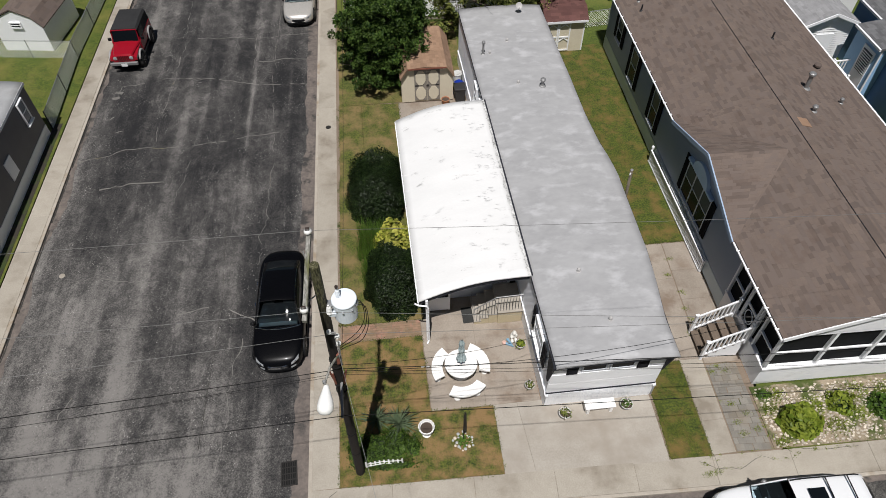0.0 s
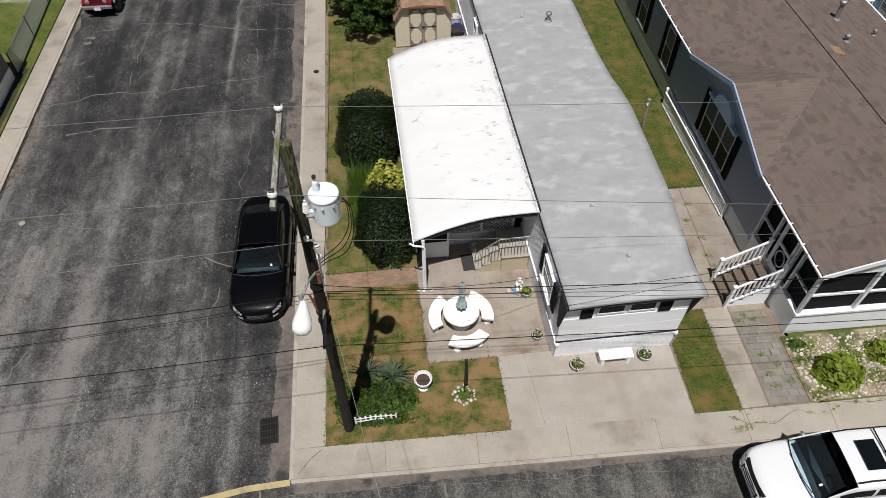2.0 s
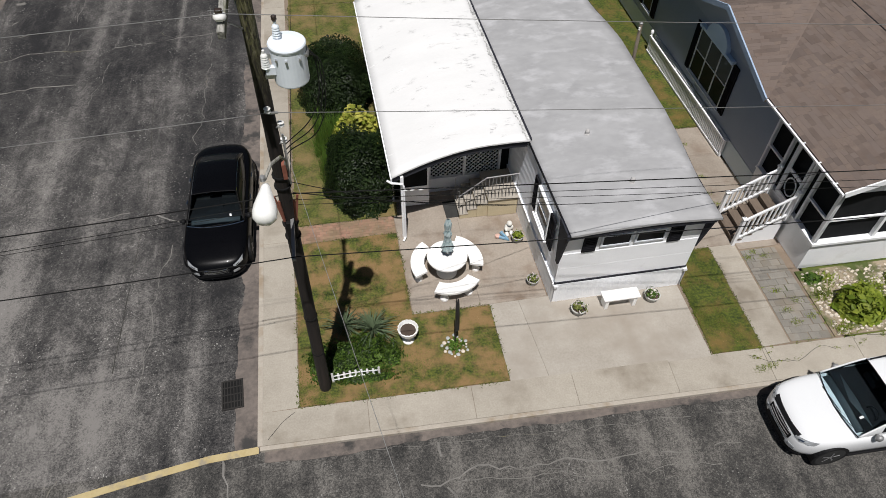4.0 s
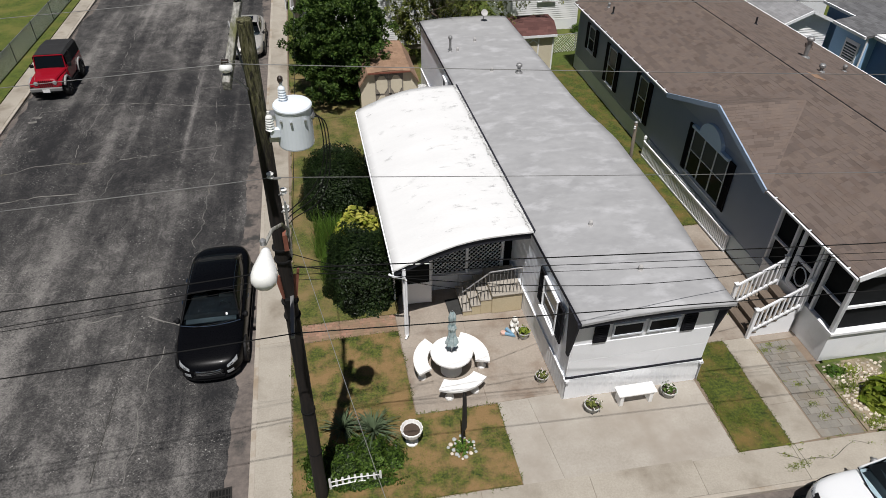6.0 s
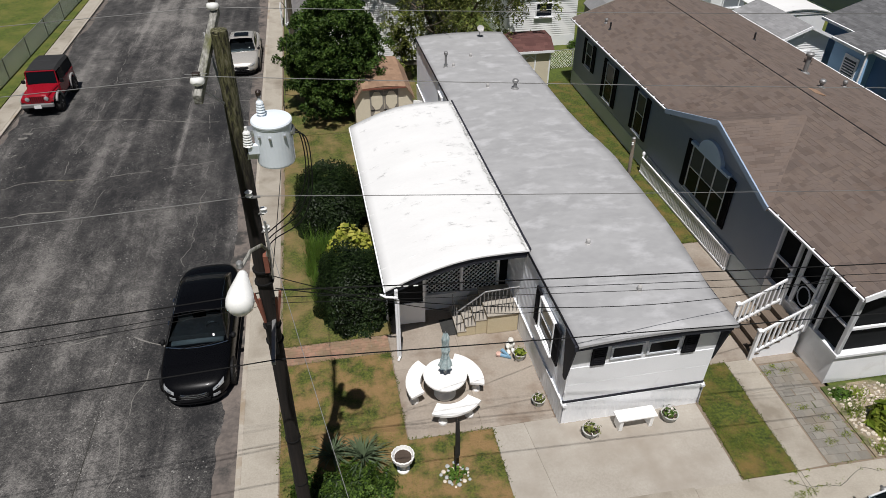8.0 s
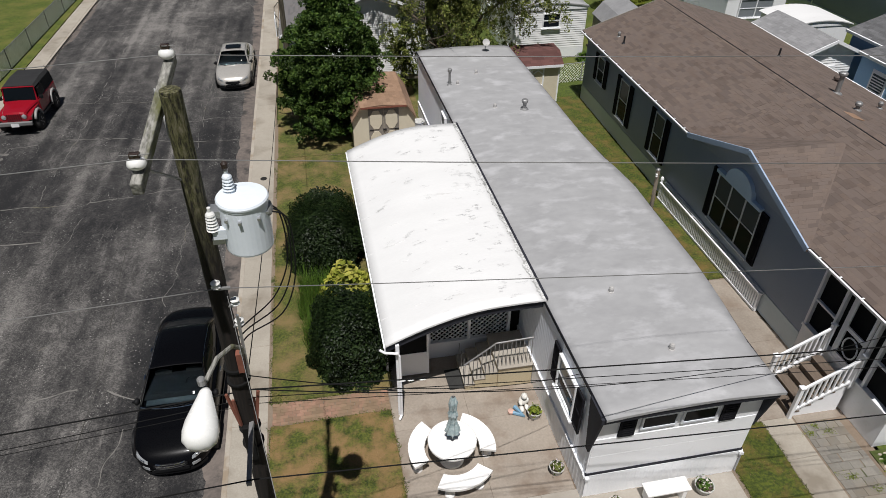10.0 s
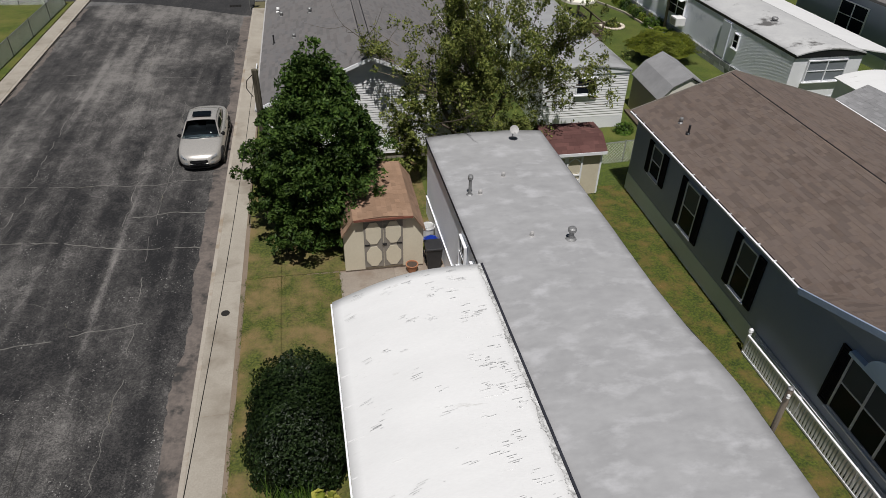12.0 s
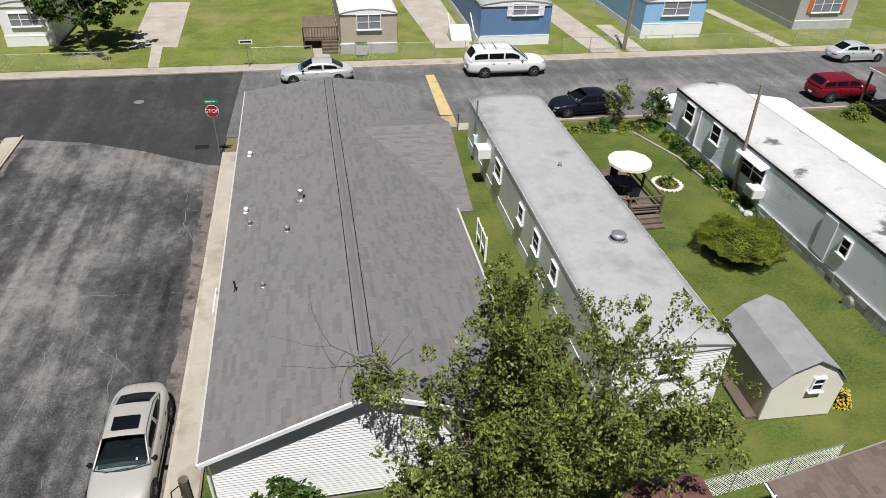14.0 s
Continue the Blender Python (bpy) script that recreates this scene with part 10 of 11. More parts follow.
for x in (0.5, 0.62, 0.78):
    tagged(part("wire_splice", lathe(B(), [(0.008, 0), (0.016, 0.02), (0.016, 0.07), (0.008, 0.09)], (x, 8.06 - 0.034 * (x + 1.5), 7.0 - 0.063 * (x + 1.5)), 8, "x"), "plastic_white"), "pale splice clipped on a cable", "splice", "wire splices")

stub = thing("broken_pole", (-1.41, 32.68, 0), "old timber pole stub hidden in leaves", "pole")
part("shaft", tube(B(), [(0, 0, -0.2), (0, 0, 2.6), (0.02, 0, 5.2)], [0.14, 0.125, 0.11], 12), "pole_top", stub)
part("wire_loop", tube(B(), [(-0.1, 0, 5.0), (-0.3, 0.02, 4.8), (-0.34, 0.05, 4.5), (-0.15, 0, 4.2)], 0.014, 6), "wire", stub)

p2 = thing("utility_pole", (23.52, 50.2, 0), "slim weathered grey pole beside the old home", "utility pole")
part("shaft", tube(B(), [(0, 0, -0.2), (0, 0.2, 3.0), (0, 0.4, 6.0)], [0.095, 0.085, 0.07], 10), "wood", p2)
p3 = thing("utility_pole", (27.35, 73.3, 0), "brown timber pole across the street", "utility pole")
part("shaft", tube(B(), [(0, 0, -0.2), (0.2, 0, 9.5)], [0.16, 0.12], 12), "wood", p3)

# ---- street signs ----
sg = thing("stop_sign", (-3.42, 58.5, 0), "red octagonal stop sign with green street sign", "sign")
part("post", tube(B(), [(0, 0, -0.1), (0, 0, 3.05)], 0.028, 8), "dull_steel", sg)
pts = [(0.37 * math.cos(math.pi / 8 + k * math.pi / 4), -0.035, 2.55 + 0.37 * math.sin(math.pi / 8 + k * math.pi / 4)) for k in range(8)]
plate = part("plate", prism(B(), pts, (0, 0.01, 0)), "sign_white", sg)
pts = [(0.345 * math.cos(math.pi / 8 + k * math.pi / 4), -0.041, 2.55 + 0.345 * math.sin(math.pi / 8 + k * math.pi / 4)) for k in range(8)]
part("red_face", prism(B(), pts, (0, 0.006, 0)), "sign_red", plate)
fc = bpy.data.curves.new("stop_text", "FONT")
fc.body, fc.size, fc.align_x, fc.align_y, fc.extrude = "STOP", 0.29, "CENTER", "CENTER", 0.002
fc.materials.append(M["sign_white"])
txt = new("lettering", fc)
txt.parent = plate
txt.matrix_basis = Matrix.Translation((0, -0.046, 2.55)) @ pose(0, 0, 0, 90)
part("street_name_plate", box(B(), -0.36, 0.36, -0.012, 0.012, 3.0, 3.18), "sign_green", sg)
for k, w in enumerate((0.3, 0.12)):
    part("lettering_bar", box(B(), -0.26 + 0.36 * k, -0.26 + 0.36 * k + w, -0.017, -0.013, 3.06, 3.12), "sign_white", sg)
sg2 = thing("street_sign", (-2.4, 72.3, 0), "small one-way street sign across the road", "sign")
part("post", tube(B(), [(0, 0, -0.1), (0, 0, 2.2)], 0.03, 8), "dull_steel", sg2)
part("plate", box(B(), -0.5, 0.45, -0.03, -0.015, 1.7, 1.98), "sign_white", sg2)
part("arrow_bar", box(B(), -0.42, 0.37, -0.036, -0.031, 1.78, 1.90), "black", sg2)


# ---- wire fences ----
def chain_fence(name, pts, h, label, gap=2.4, mesh=0.14, material="steel", strand=0.009, posts=None):
    f = thing(name, (0, 0, 0), label, "fence", kind="")
    bmn = B()
    for a, b in zip(pts, pts[1:]):
        a, b = Vector((*a, 0)), Vector((*b, 0))
        L = (b - a).length
        n = max(1, round(L / gap))
        for i in range(n + 1):
            p = a.lerp(b, i / n)
            part("post", tube(B(), [p, p + Vector((0, 0, h + 0.06))], 0.028, 8), posts or material, f)
        part("top_rail", tube(B(), [a + Vector((0, 0, h)), b + Vector((0, 0, h))], 0.02, 6), material, f)
        d = (b - a).normalized()
        k = int(L / mesh)
        for i in range(-int(h / mesh), k + 1):
            for s in (1, -1):
                p0, p1 = i * mesh, i * mesh + h
                t0, t1 = max(0.0, -p0 / h), min(1.0, (L - p0) / h)
                if t1 - t0 < 0.05:
                    continue
                z0, z1 = (t0 * h, t1 * h) if s > 0 else (h - t0 * h, h - t1 * h)
                q0, q1 = a + d * (p0 + t0 * h) + Vector((0, 0, z0)), a + d * (p0 + t1 * h) + Vector((0, 0, z1))
                out = Vector((-d.y, d.x, 0)) * strand
                rim = [[bmn.verts.new(q + u) for u in (out, -out, Vector((0, 0, strand * 1.4)))] for q in (q0, q1)]
                for k3 in range(3):
                    bmn.faces.new((rim[0][k3], rim[0][(k3 + 1) % 3], rim[1][(k3 + 1) % 3], rim[1][k3]))
    part("wire_mesh", bmn, "fence_mesh" if material == "steel" else material, f)
    return f


chain_fence("wire_fence", [(-16.30, 27.4), (-16.55, 33.6), (-15.95, 60.8), (-22, 61.2)], 1.05, "pale chain-link fence along the west yards", gap=3.3, mesh=0.075, strand=0.0085, posts="iron")
chain_fence("wire_fence", [(-16.55, 33.6), (-21.5, 34.25)], 1.05, "grey chain-link fence before the white shed")
chain_fence("wire_fence", [(-30, 73.2), (-12.0, 73.2)], 1.1, "grey chain-link fence along the far yards", mesh=0.3, strand=0.0035)
chain_fence("wire_fence", [(-2.2, 73.2), (2.2, 73.2)], 1.1, "grey chain-link fence along the far yards", mesh=0.3, strand=0.0035)
chain_fence("wire_fence", [(4.2, 73.3), (14.0, 73.3)], 1.1, "grey chain-link fence along the far yards", mesh=0.3, strand=0.0035)
chain_fence("wire_fence", [(22.0, 73.3), (41.0, 73.3)], 1.1, "grey chain-link fence along the far yards", mesh=0.3, strand=0.0035)
chain_fence("wire_fence", [(43.0, 73.3), (70.0, 73.3)], 1.1, "grey chain-link fence along the far yards", mesh=0.3, strand=0.0035)
chain_fence("wire_fence", [(11.5, 33.3), (17.5, 33.9)], 1.0, "green wire fence behind the maroon shed", mesh=0.16)
chain_fence("wire_fence", [(9.3, 59.9), (10.6, 59.9)], 1.0, "dark wire fence by the lap-sided home", 1.2, material="iron")


# ---- yard things ----
tb = thing("picnic_table", (2.06, 11.55, 0), "white cast-stone round table with wide top", "table")
part("tabletop", lathe(B(), [(0.30, 0.66), (0.55, 0.67), (0.58, 0.685), (0.58, 0.735), (0.56, 0.75), (0.03, 0.752)], (0, 0, 0), 40), "plaster", tb)
part("pedestal", lathe(B(), [(0.30, 0.0), (0.30, 0.06), (0.17, 0.14), (0.14, 0.35), (0.2, 0.58), (0.34, 0.66)], (0, 0, 0), 24), "plaster", tb)


def curved_bench(at, label):
    b = thing("curved_bench", at, label, "bench", "benches round the table")
    bm = B()
    a0, a1, n = math.radians(-40), math.radians(40), 12
    pts = [(1.05 * math.sin(a0 + (a1 - a0) * i / n), -1.05 * math.cos(a0 + (a1 - a0) * i / n)) for i in range(n + 1)]
    pts += [(0.66 * math.sin(a1 - (a1 - a0) * i / n), -0.66 * math.cos(a1 - (a1 - a0) * i / n)) for i in range(n + 1)]
    slab(bm, pts, 0.40, 0.47)
    part("seat", bm, "plaster", b)
    for a in (-25, 25):
        c, s = math.cos(math.radians(a)), math.sin(math.radians(a))
        bm = lathe(B(), [(0.12, 0), (0.12, 0.05), (0.075, 0.1), (0.06, 0.22), (0.09, 0.34), (0.13, 0.40)], (0.86 * s, -0.86 * c, 0), 14)
        part("leg", bm, "plaster", b)
    return b


for ang, lb in ((9, "curved white cast-stone bench before the table"), (-106, "curved white cast-stone bench beside the table"), (114, "curved white cast-stone bench beside the table")):
    curved_bench(pose(2.06, 11.55 - (0.13 if ang == 9 else 0), 0, 0, 0, ang), lb)
um = thing("patio_umbrella", Matrix.Translation((2.06, 11.55, -0.06)) @ Matrix.Diagonal((1, 1, 1.09, 1)), "closed green striped patio umbrella in the table", "umbrella")
part("pole", tube(B(), [(0, 0, 0.7), (0, 0, 2.12)], 0.018, 8), "dull_steel", um)
bm = B()
prof = [(0.03, 2.10), (0.055, 2.04), (0.085, 1.92), (0.075, 1.78), (0.07, 1.68), (0.10, 1.56), (0.075, 1.45), (0.09, 1.28), (0.14, 1.1), (0.15, 1.02), (0.09, 0.98)]
seg = 16
rings = []
for r, z in prof:
    rings.append([bm.verts.new((r * (1 + 0.28 * (k % 2)) * math.cos(k * math.tau / seg + z), r * (1 + 0.28 * (k % 2)) * math.sin(k * math.tau / seg + z), z)) for k in range(seg)])
for a, b in zip(rings, rings[1:]):
    for k in range(seg):
        bm.faces.new((a[k], a[(k + 1) % seg], b[(k + 1) % seg], b[k]))
part("canopy", bm, "canvas", um, "folded green striped canopy")

bn = thing("bench", (6.62, 9.62, 0), "white slab bench against the grey home", "bench")
part("seat", box(B(), -0.52, 0.54, -0.18, 0.18, 0.38, 0.44, 0.015), "plaster", bn)
for x in (-0.40, 0.42):
    part("leg", box(B(), x - 0.05, x + 0.05, -0.15, 0.15, 0.0, 0.38, 0.01), "plaster", bn)


def potted(at, label, r, h, pot, plant, flowers=None, seed=1, bowl=False):
    p = thing("flower_pot", at, label, "flower pot", "potted plants")
    prof = [(r * 0.65, 0), (r * 0.75, 0.03), (r, h * 0.9), (r * 1.08, h * 0.92), (r * 1.08, h), (r * 0.92, h), (r * 0.88, h * 0.85), (0.02, h * 0.85)]
    part("pot", lathe(B(), prof, (0, 0, 0), 20), pot, p)
    part("soil", lathe(B(), [(r * 0.9, h * 0.86), (r * 0.9, h * 0.88), (0.02, h * 0.9)], (0, 0, 0), 16), "soil", p)
    rng = np.random.default_rng(seed)
    if plant:
        n = 110
        v = rng.normal(size=(n, 3)) * (r * 0.38, r * 0.38, r * 0.25) + (0, 0, h + r * 0.25)
        v[:, 2] = np.maximum(v[:, 2], h)
        leaves("leaves", v, 0.06, plant, p, seed)
    if flowers:
        v = rng.normal(size=(22, 3)) * (r * 0.4, r * 0.4, r * 0.15) + (0, 0, h + r * 0.5)
        leaves("blooms", v, 0.055, flowers, p, seed + 1)["kind"] = "stuff"
    return p


potted((5.42, 9.52, 0), "grey pot with pale blooming plants", 0.21, 0.22, "grey_pot", "leaf_olive", "petal", 3)
potted((7.62, 9.62, 0), "grey pot with white flowers beside the bench", 0.21, 0.22, "grey_pot", "leaf_mid", "petal", 5)
potted((4.42, 10.72, 0), "grey pot with pink and white flowers", 0.17, 0.22, "grey_pot", "leaf_olive", "petal", 7)
potted((4.40, 12.42, 0), "grey pot with bright green leaves", 0.18, 0.24, "grey_pot", "leaf_hosta", None, 9)
potted((3.28, 27.22, 0), "brown terracotta pot with dry soil", 0.2, 0.3, "terracotta", None, None, 11)
ur = thing("urn_planter", (0.62, 9.38, 0), "white scalloped urn planter with bare soil", "planter")
bm = B()
prof = [(0.16, 0.0), (0.16, 0.05), (0.09, 0.1), (0.08, 0.2), (0.16, 0.28), (0.25, 0.42), (0.275, 0.56), (0.25, 0.57), (0.22, 0.46), (0.02, 0.44)]
seg = 64
rings = [[bm.verts.new((r * (1 + (0.03 if r > 0.2 else 0) * math.cos(k * math.tau * 16 / seg)) * math.cos(k * math.tau / seg), r * (1 + (0.03 if r > 0.2 else 0) * math.cos(k * math.tau * 16 / seg)) * math.sin(k * math.tau / seg), z)) for k in range(seg)] for r, z in prof]
for a, b in zip(rings, rings[1:]):
    for k in range(seg):
        bm.faces.new((a[k], a[(k + 1) % seg], b[(k + 1) % seg], b[k]))
bm.faces.new(rings[0][::-1])
bm.faces.new(rings[-1])
part("bowl", bm, "plaster", ur)
part("soil", lathe(B(), [(0.21, 0.47), (0.2, 0.49), (0.02, 0.5)], (0, 0, 0), 14), "soil", ur)

fl = thing("furled_flag", (1.83, 9.02, 0), "black furled garden flag on a thin pole", "flag")
part("pole", tube(B(), [(0, 0, 0), (-0.02, 0, 2.05)], 0.016, 6), "black", fl)
bm = B()
prof = [(0.018, 2.02), (0.03, 1.85), (0.042, 1.5), (0.055, 1.1), (0.06, 0.75), (0.02, 0.62)]
rings = [[bm.verts.new((0.03 + r * (1 + 0.4 * (k % 2)) * math.cos(k * math.tau / 8), r * 0.6 * math.sin(k * math.tau / 8), z)) for k in range(8)] for r, z in prof]
for a, b in zip(rings, rings[1:]):
    for k in range(8):
        bm.faces.new((a[k], a[(k + 1) % 8], b[(k + 1) % 8], b[k]))
part("cloth", bm, "black", fl)
rng = random.Random(3)
for i in range(22):
    a, d = i * math.tau / 22 * 2.1, 0.16 + 0.2 * rng.random()
    bm = B()
    bmesh.ops.create_icosphere(bm, subdivisions=2, radius=rng.uniform(0.03, 0.06))
    for v in bm.verts:
        v.co *= 1 + 0.2 * noise.noise(v.co * 14 + Vector((i, 0, 0)))
        v.co.z *= 0.65
    tagged(part("border_stone", bm, "stone" if i % 3 else "pebble", at=(1.83 + d * math.cos(a), 8.98 + d * math.sin(a), 0.03)), "pale rounded stone round the flag pole", "stone", "stones round the flag pole")

pk = thing("picket_edging", (0, 0, 0), "low white picket edging on the lawn", "picket fence")
for i in range(9):
    x = -1.45 + 1.18 * i / 8
    y = 8.42 + 0.05 * math.sin(i * 0.4)
    hgt = 0.44 if i in (0, 8) else 0.36
    part("picket", prism(B(), [(x - 0.028, y, 0.0), (x + 0.028, y, 0.0), (x + 0.028, y, hgt - 0.03), (x, y, hgt), (x - 0.028, y, hgt - 0.03)], (0, 0.016, 0)), "plastic_white", pk)
for z in (0.10, 0.27):
    part("rail", tube(B(), [(-1.47, 8.43, z), (-0.9, 8.46, z), (-0.25, 8.43, z)], 0.014, 6), "plastic_white", pk)

dm = tagged(part("door_mat", box(B(), -0.25, 0.25, -0.36, 0.36, 0.0, 0.02, 0.005), "mat_black", at=pose(2.68, 14.05, 0.006, 0, 0, 2)), "black rubber door mat before the steps", "mat")
sv = B()
for p, r, sc in (((0, 0, 0.22), 0.17, (1, 0.8, 1.25)), ((0.02, -0.05, 0.52), 0.12, (1, 1, 1.1)), ((-0.12, -0.1, 0.25), 0.07, (1, 1.6, 1)), ((0.14, -0.05, 0.28), 0.07, (1, 1, 1.8)), ((-0.1, -0.22, 0.08), 0.08, (1, 1.8, 0.9)), ((0.1, -0.2, 0.08), 0.08, (1, 1.8, 0.9))):
    s = bmesh.ops.create_icosphere(sv, subdivisions=2, radius=r)
    bmesh.ops.transform(sv, matrix=Matrix.Translation(p) @ Matrix.Diagonal((*sc, 1)), verts=s["verts"])
tagged(part("garden_statue", sv, "chalk", at=Matrix.Translation((4.22, 12.86, 0.0)) @ Matrix.Diagonal((0.72, 0.80, 0.70, 1)), smooth=True), "small painted plaster garden figure on the patio", "statue")
bx = thing("toy_bone", (0, 0, 0), "pale blue plaster ornament beside the figure", "ornament")
part("bar", tube(B(), [(3.85, 12.62, 0.06), (4.12, 12.45, 0.06), (3.98, 12.78, 0.06)], 0.055, 8), "pool_blue", bx)
part("end", lathe(B(), [(0.02, -0.06), (0.08, -0.03), (0.08, 0.03), (0.02, 0.06)], (3.84, 12.63, 0.07), 10), "red_cloth", bx)

# bins and buckets beside the shed
tb = thing("trash_bin", (4.03, 27.40, 0), "black wheeled trash bin beside the shed", "bin")
bm = B()
loft(bm, [[(-0.2, -0.22, 0.02), (0.2, -0.22, 0.02), (0.2, 0.22, 0.02), (-0.2, 0.22, 0.02)], [(-0.27, -0.29, 0.82), (0.27, -0.29, 0.82), (0.27, 0.29, 0.82), (-0.27, 0.29, 0.82)]])
part("body", bm, "bin_black", tb)
part("lid", box(B(), -0.29, 0.29, -0.32, 0.31, 0.82, 0.90, 0.03), "bin_black", tb)
for x in (-0.22, 0.22):
    part("wheel", lathe(B(), [(0.09, -0.03), (0.09, 0.03)], (x, 0.24, 0.09), 14, "x"), "tyre", tb)


def bucket(at, label, r, h, material):
    b = thing("bucket", at, label, "bucket", "buckets beside the shed")
    part("tub", lathe(B(), [(r * 0.8, 0), (r, h), (r * 1.05, h), (r * 1.05, h - 0.03), (r * 0.95, h - 0.02), (r * 0.78, 0.04), (0.02, 0.04)], (0, 0, 0), 22), material, b)
    part("handle", tube(B(), [(-r, 0, h - 0.02), (-r * 0.7, 0.05, h + 0.1), (0, 0.06, h + 0.16), (r * 0.7, 0.05, h + 0.1), (r, 0, h - 0.02)], 0.008, 6), "dull_steel", b)


bucket((4.10, 28.25, 0), "blue plastic tub beside the shed", 0.25, 0.5, "blue_plastic")
bucket((4.10, 28.95, 0), "white plastic tub beside the shed", 0.25, 0.6, "plastic_white")
gr = thing("small_grill", (1.62, 25.75, 0), "small black charcoal grill on the concrete apron", "grill")
part("bowl", lathe(B(), [(0.05, 0.2), (0.17, 0.26), (0.22, 0.38), (0.22, 0.4), (0.2, 0.46), (0.1, 0.54), (0.02, 0.56)], (0, 0, 0), 18), "black", gr)
for a in (0.3, 2.4, 4.5):
    part("leg", tube(B(), [(0.12 * math.cos(a), 0.12 * math.sin(a), 0.24), (0.2 * math.cos(a), 0.2 * math.sin(a), 0.0)], 0.012, 6), "black", gr)

sat = thing("satellite_dish", (7.35, 30.2, home_roof_z(7.35)), "pale grey satellite dish on the home roof", "dish")
part("mast", tube(B(), [(0, 0, 0), (0, 0, 0.28), (0.0, -0.06, 0.36)], 0.022, 8), "dull_steel", sat)
part("reflector", lathe(B(), [(0.02, 0.0), (0.09, 0.012), (0.16, 0.045), (0.165, 0.054), (0.09, 0.025), (0.02, 0.015)], (0, 0, 0), 22), "home_grey", sat, at=Matrix.Translation((0, -0.1, 0.38)) @ pose(0, 0, 0, 50))
part("feed_arm", tube(B(), [(0, -0.08, 0.28), (0, -0.30, 0.36)], 0.012, 6), "dull_steel", sat)
mast = thing("service_mast", (0, 0, 0), "weathered grey timber mast beside the home roof", "mast")
part("post", tube(B(), [(9.28, 17.06, 0), (9.22, 17.02, 2.2), (9.11, 16.94, 4.28)], [0.062, 0.06, 0.055], 10), "wood", mast)
part("cap", lathe(B(), [(0.06, 0), (0.062, 0.02), (0.03, 0.05)], (9.11, 16.94, 4.27), 10), "dull_steel", mast)
part("insulator", lathe(B(), [(0.02, 0), (0.035, 0.02), (0.02, 0.05), (0.035, 0.08), (0.02, 0.1)], (9.06, 16.88, 4.08), 10), "porcelain", mast)

# ---- far yard things ----
um2 = thing("patio_umbrella", (17.45, 50.7, 0), "open cream patio umbrella over a table", "umbrella")
part("pole", tube(B(), [(0, 0, 0), (0, 0, 2.5)], 0.025, 8), "dull_steel", um2)
bm = B()
apex = bm.verts.new((0, 0, 2.6))
ring0 = [bm.verts.new((0.62 * math.cos(k * math.tau / 16), 0.62 * math.sin(k * math.tau / 16), 2.45)) for k in range(16)]
ring = [bm.verts.new((1.1 * math.cos(k * math.tau / 16), 1.1 * math.sin(k * math.tau / 16), 2.2 + 0.03 * (k % 2))) for k in range(16)]
skirt = [bm.verts.new((1.11 * math.cos(k * math.tau / 16), 1.11 * math.sin(k * math.tau / 16), 2.06 + 0.03 * (k % 2))) for k in range(16)]
for k in range(16):
    j = (k + 1) % 16
    bm.faces.new((apex, ring0[k], ring0[j]))
    bm.faces.new((ring0[k], ring[k], ring[j], ring0[j]))
    bm.faces.new((ring[k], skirt[k], skirt[j], ring[j]))
ob = part("canopy", bm, "cloth_cream", um2)
sol = ob.modifiers.new("cloth", "SOLIDIFY")
sol.thickness = 0.012
dk2 = thing("deck", (0, 0, 0), "brown timber deck beside the lap-sided home", "deck")
for i in range(30):
    part("board", box(B(), 14.95, 18.6, 48.6 + i * 0.15, 48.735 + i * 0.15, 0.38, 0.42), "deck", dk2)
for x, y in ((18.5, 48.65), (18.5, 50.8), (18.5, 53.0), (15.1, 48.65), (16.8, 48.65)):
    part("post", box(B(), x - 0.05, x + 0.05, y - 0.05, y + 0.05, 0.0, 1.25), "deck", dk2)
for z in (0.7, 1.2):
    part("rail", box(B(), 18.46, 18.54, 48.6, 53.0, z, z + 0.07), "deck", dk2)
    part("rail", box(B(), 15.0, 18.5, 48.61, 48.69, z, z + 0.07), "deck", dk2)
for i in range(3):
    part("step", box(B(), 17.2, 18.4, 48.55 - 0.3 * (i + 1), 48.55 - 0.3 * i, 0, 0.3 - 0.1 * i), "deck", dk2)
gt = thing("garden_table", (17.3, 50.6, 0.42), "dark round garden table under the umbrella", "table")
part("tabletop", lathe(B(), [(0.6, 0.68), (0.6, 0.72)], (0, 0, 0), 22), "black", gt)
part("leg", tube(B(), [(0, 0, 0), (0, 0, 0.7)], 0.04, 8), "black", gt)


def garden_chair(at):
    c = thing("garden_chair", at, "dark metal garden chair on the deck", "chair", "chairs on the deck")
    part("seat", box(B(), -0.22, 0.22, -0.22, 0.22, 0.4, 0.44), "black", c)
    part("backrest", box(B(), -0.22, 0.22, 0.2, 0.24, 0.44, 0.9), "black", c)
    for x in (-0.2, 0.2):
        for y in (-0.2, 0.2):
            part("leg", tube(B(), [(x, y, 0), (x, y, 0.4)], 0.015, 6), "black", c)
    return c


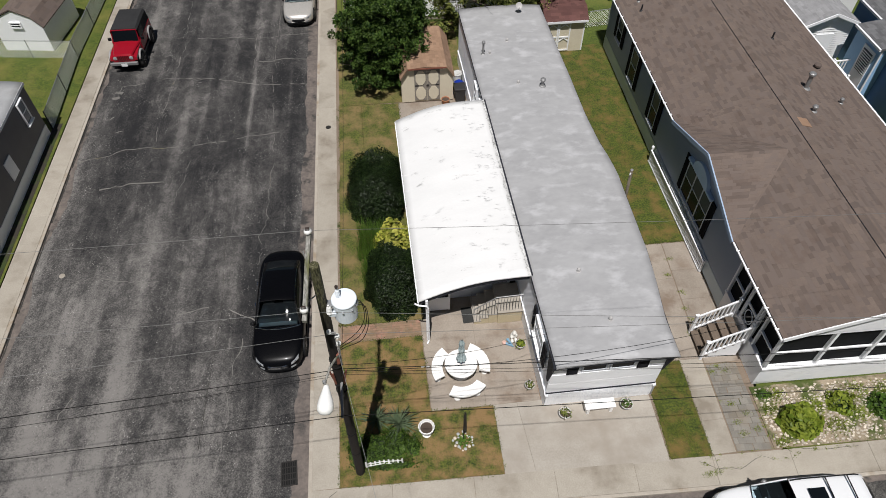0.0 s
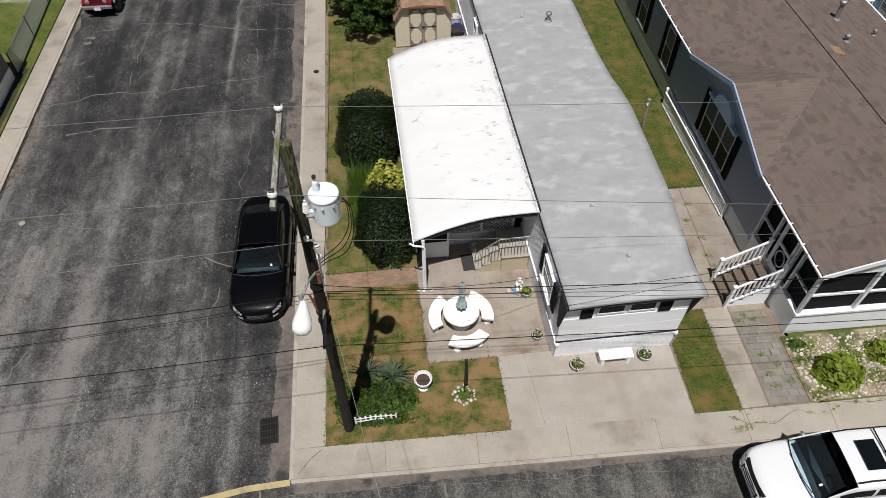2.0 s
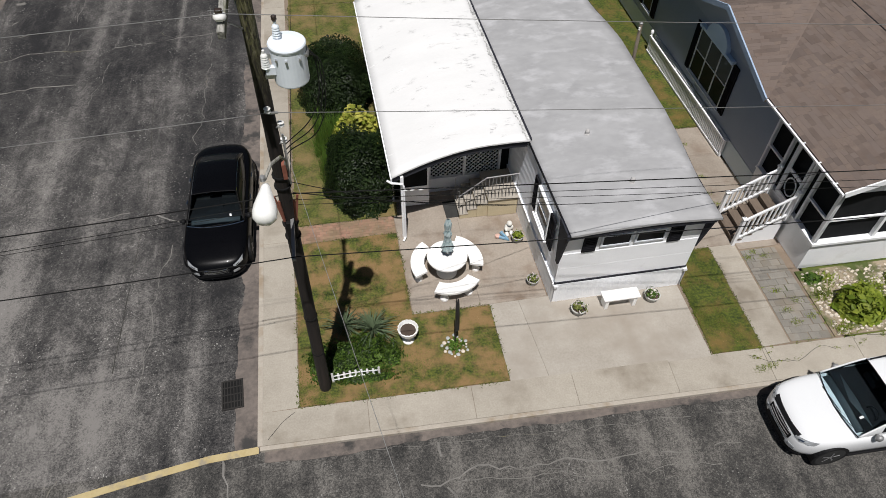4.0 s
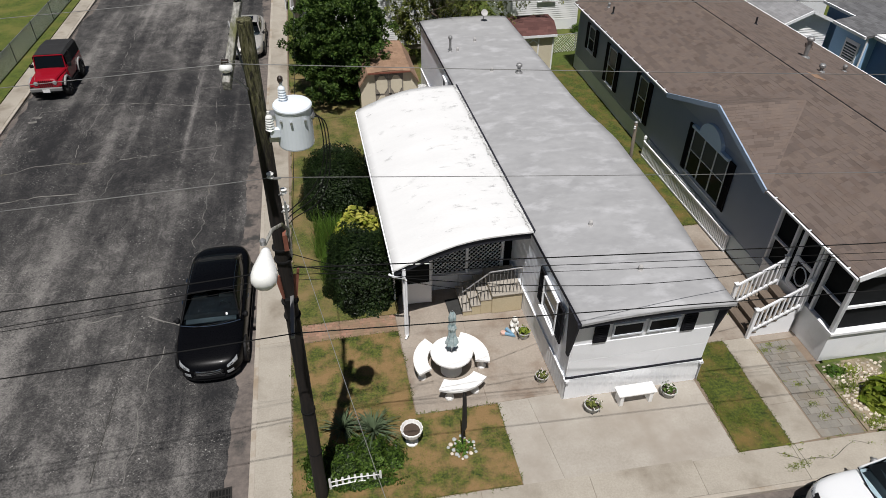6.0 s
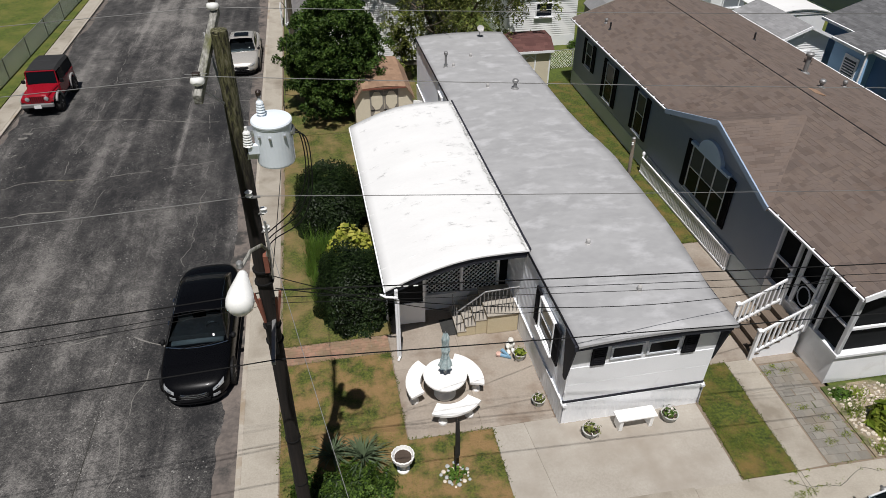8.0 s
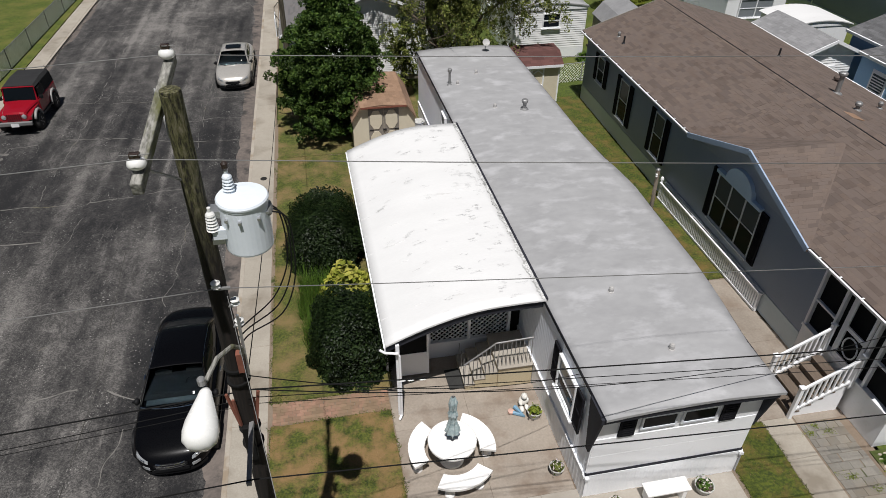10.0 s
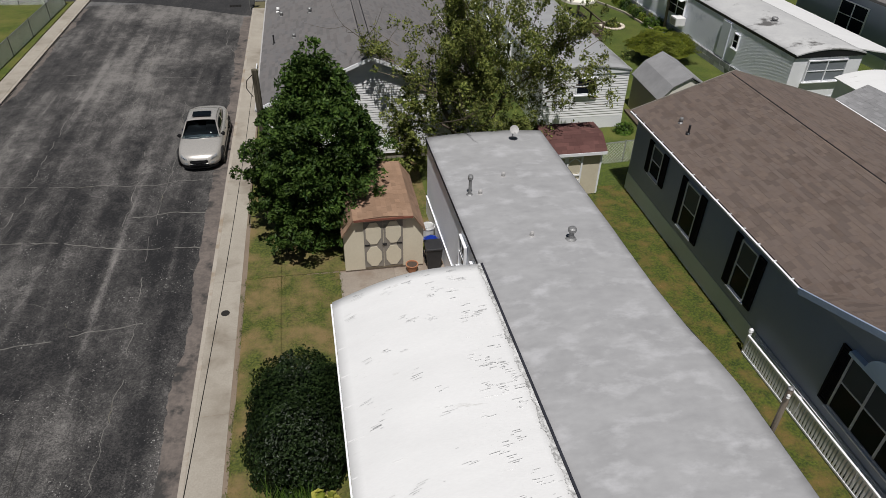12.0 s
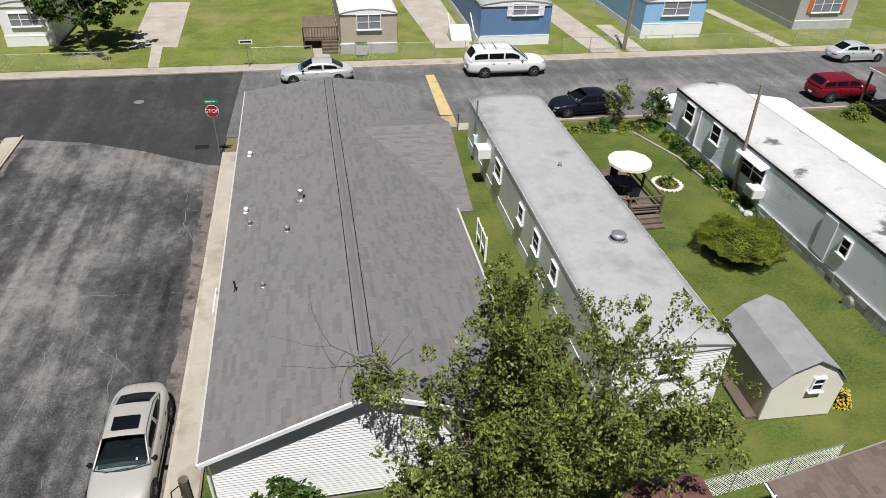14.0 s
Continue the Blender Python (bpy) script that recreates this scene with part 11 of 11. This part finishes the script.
ch = garden_chair(pose(17.3, 51.6, 0.42))
copy_thing(ch, pose(16.3, 50.7, 0.42, 0, 0, 90))
copy_thing(ch, pose(17.4, 49.6, 0.42, 0, 0, 180))
rb = thing("ring_planter", (20.5, 51.7, 0), "round stone-edged flower bed on the lawn", "planter")
for k in range(20):
    a = k * math.tau / 20
    bm = B()
    bmesh.ops.create_icosphere(bm, subdivisions=1, radius=0.15)
    for v in bm.verts:
        v.co.z *= 0.6
    part("edge_stone", bm, "pebble", rb, at=(0.75 * math.cos(a), 0.75 * math.sin(a), 0.06))
part("soil", lathe(B(), [(0.7, 0.0), (0.65, 0.07), (0.02, 0.09)], (0, 0, 0), 18), "soil", rb)
shrub("bed_plant", (20.5, 51.7, 0.06), "green plants in the round flower bed", (0.5, 0.5, 0.45), 420, 0.09, "leaf_olive", 71, 0.4, category="plant")
bm = B()
for i, (p, q) in enumerate((((18.9, 59.1), (21.4, 58.0)), ((21.4, 58.0), (22.6, 54.5)), ((22.6, 54.5), (22.95, 50.2)))):
    beam(bm, (*p, 0.05), (*q, 0.05), 0.12, 0.14)
tagged(part("bed_edging", bm, "concrete"), "pale concrete edging of the garden bed", "edging", kind="structure")
rng = random.Random(12)
for i in range(12):
    bm = B()
    bmesh.ops.create_icosphere(bm, subdivisions=2, radius=rng.uniform(0.14, 0.3))
    for v in bm.verts:
        v.co *= 1 + 0.3 * noise.noise(v.co * 5 + Vector((i * 3, 0, 0)))
        v.co.z *= 0.7
    tagged(part("rock", bm, "stone", at=(17.6 + i * 0.45 if i < 8 else 23.2, 58.9 if i < 8 else 48.2 + (i - 8) * 0.4, 0.08)), "rounded grey garden rock at the bed edge", "rock", "garden rocks")
ac = thing("air_conditioner", (23.4, 48.5, 1.0), "white window air conditioner on the old home", "air conditioner")
part("case", box(B(), -0.35, 0.3, -0.4, 0.4, 0, 0.5, 0.02), "plastic_white", ac)
part("louvre", box(B(), -0.365, -0.352, -0.3, 0.3, 0.08, 0.42), "dull_steel", ac)
fu = thing("floor_fan", (23.3, 40.9, 0), "small metal fan unit on the grass", "fan")
part("case", lathe(B(), [(0.2, -0.1), (0.26, -0.08), (0.26, 0.08), (0.2, 0.1)], (0, 0, 0.28), 16, "x"), "steel", fu)
part("foot", box(B(), -0.12, 0.12, -0.2, 0.2, 0.0, 0.04), "steel", fu)
bb = thing("trash_box", (6.0, 73.9, 0), "pale boxes by the tan home steps", "box")
part("case", box(B(), -0.5, 0.4, -0.2, 0.25, 0.0, 0.95, 0.02), "home_grey", bb)
part("case_lid", box(B(), -0.52, 0.42, -0.22, 0.27, 0.95, 1.0), "leaf_mid", bb)

tagged(leaves("low_leaves", [(1.83 + 0.28 * math.cos(a * 2.4) * (a % 7) / 7, 8.98 + 0.28 * math.sin(a * 2.4) * (a % 5) / 5, 0.05 + 0.02 * (a % 4)) for a in range(150)], 0.06, "leaf_mid", seed=4), "low green leaves among the stones", "plant", kind="stuff")
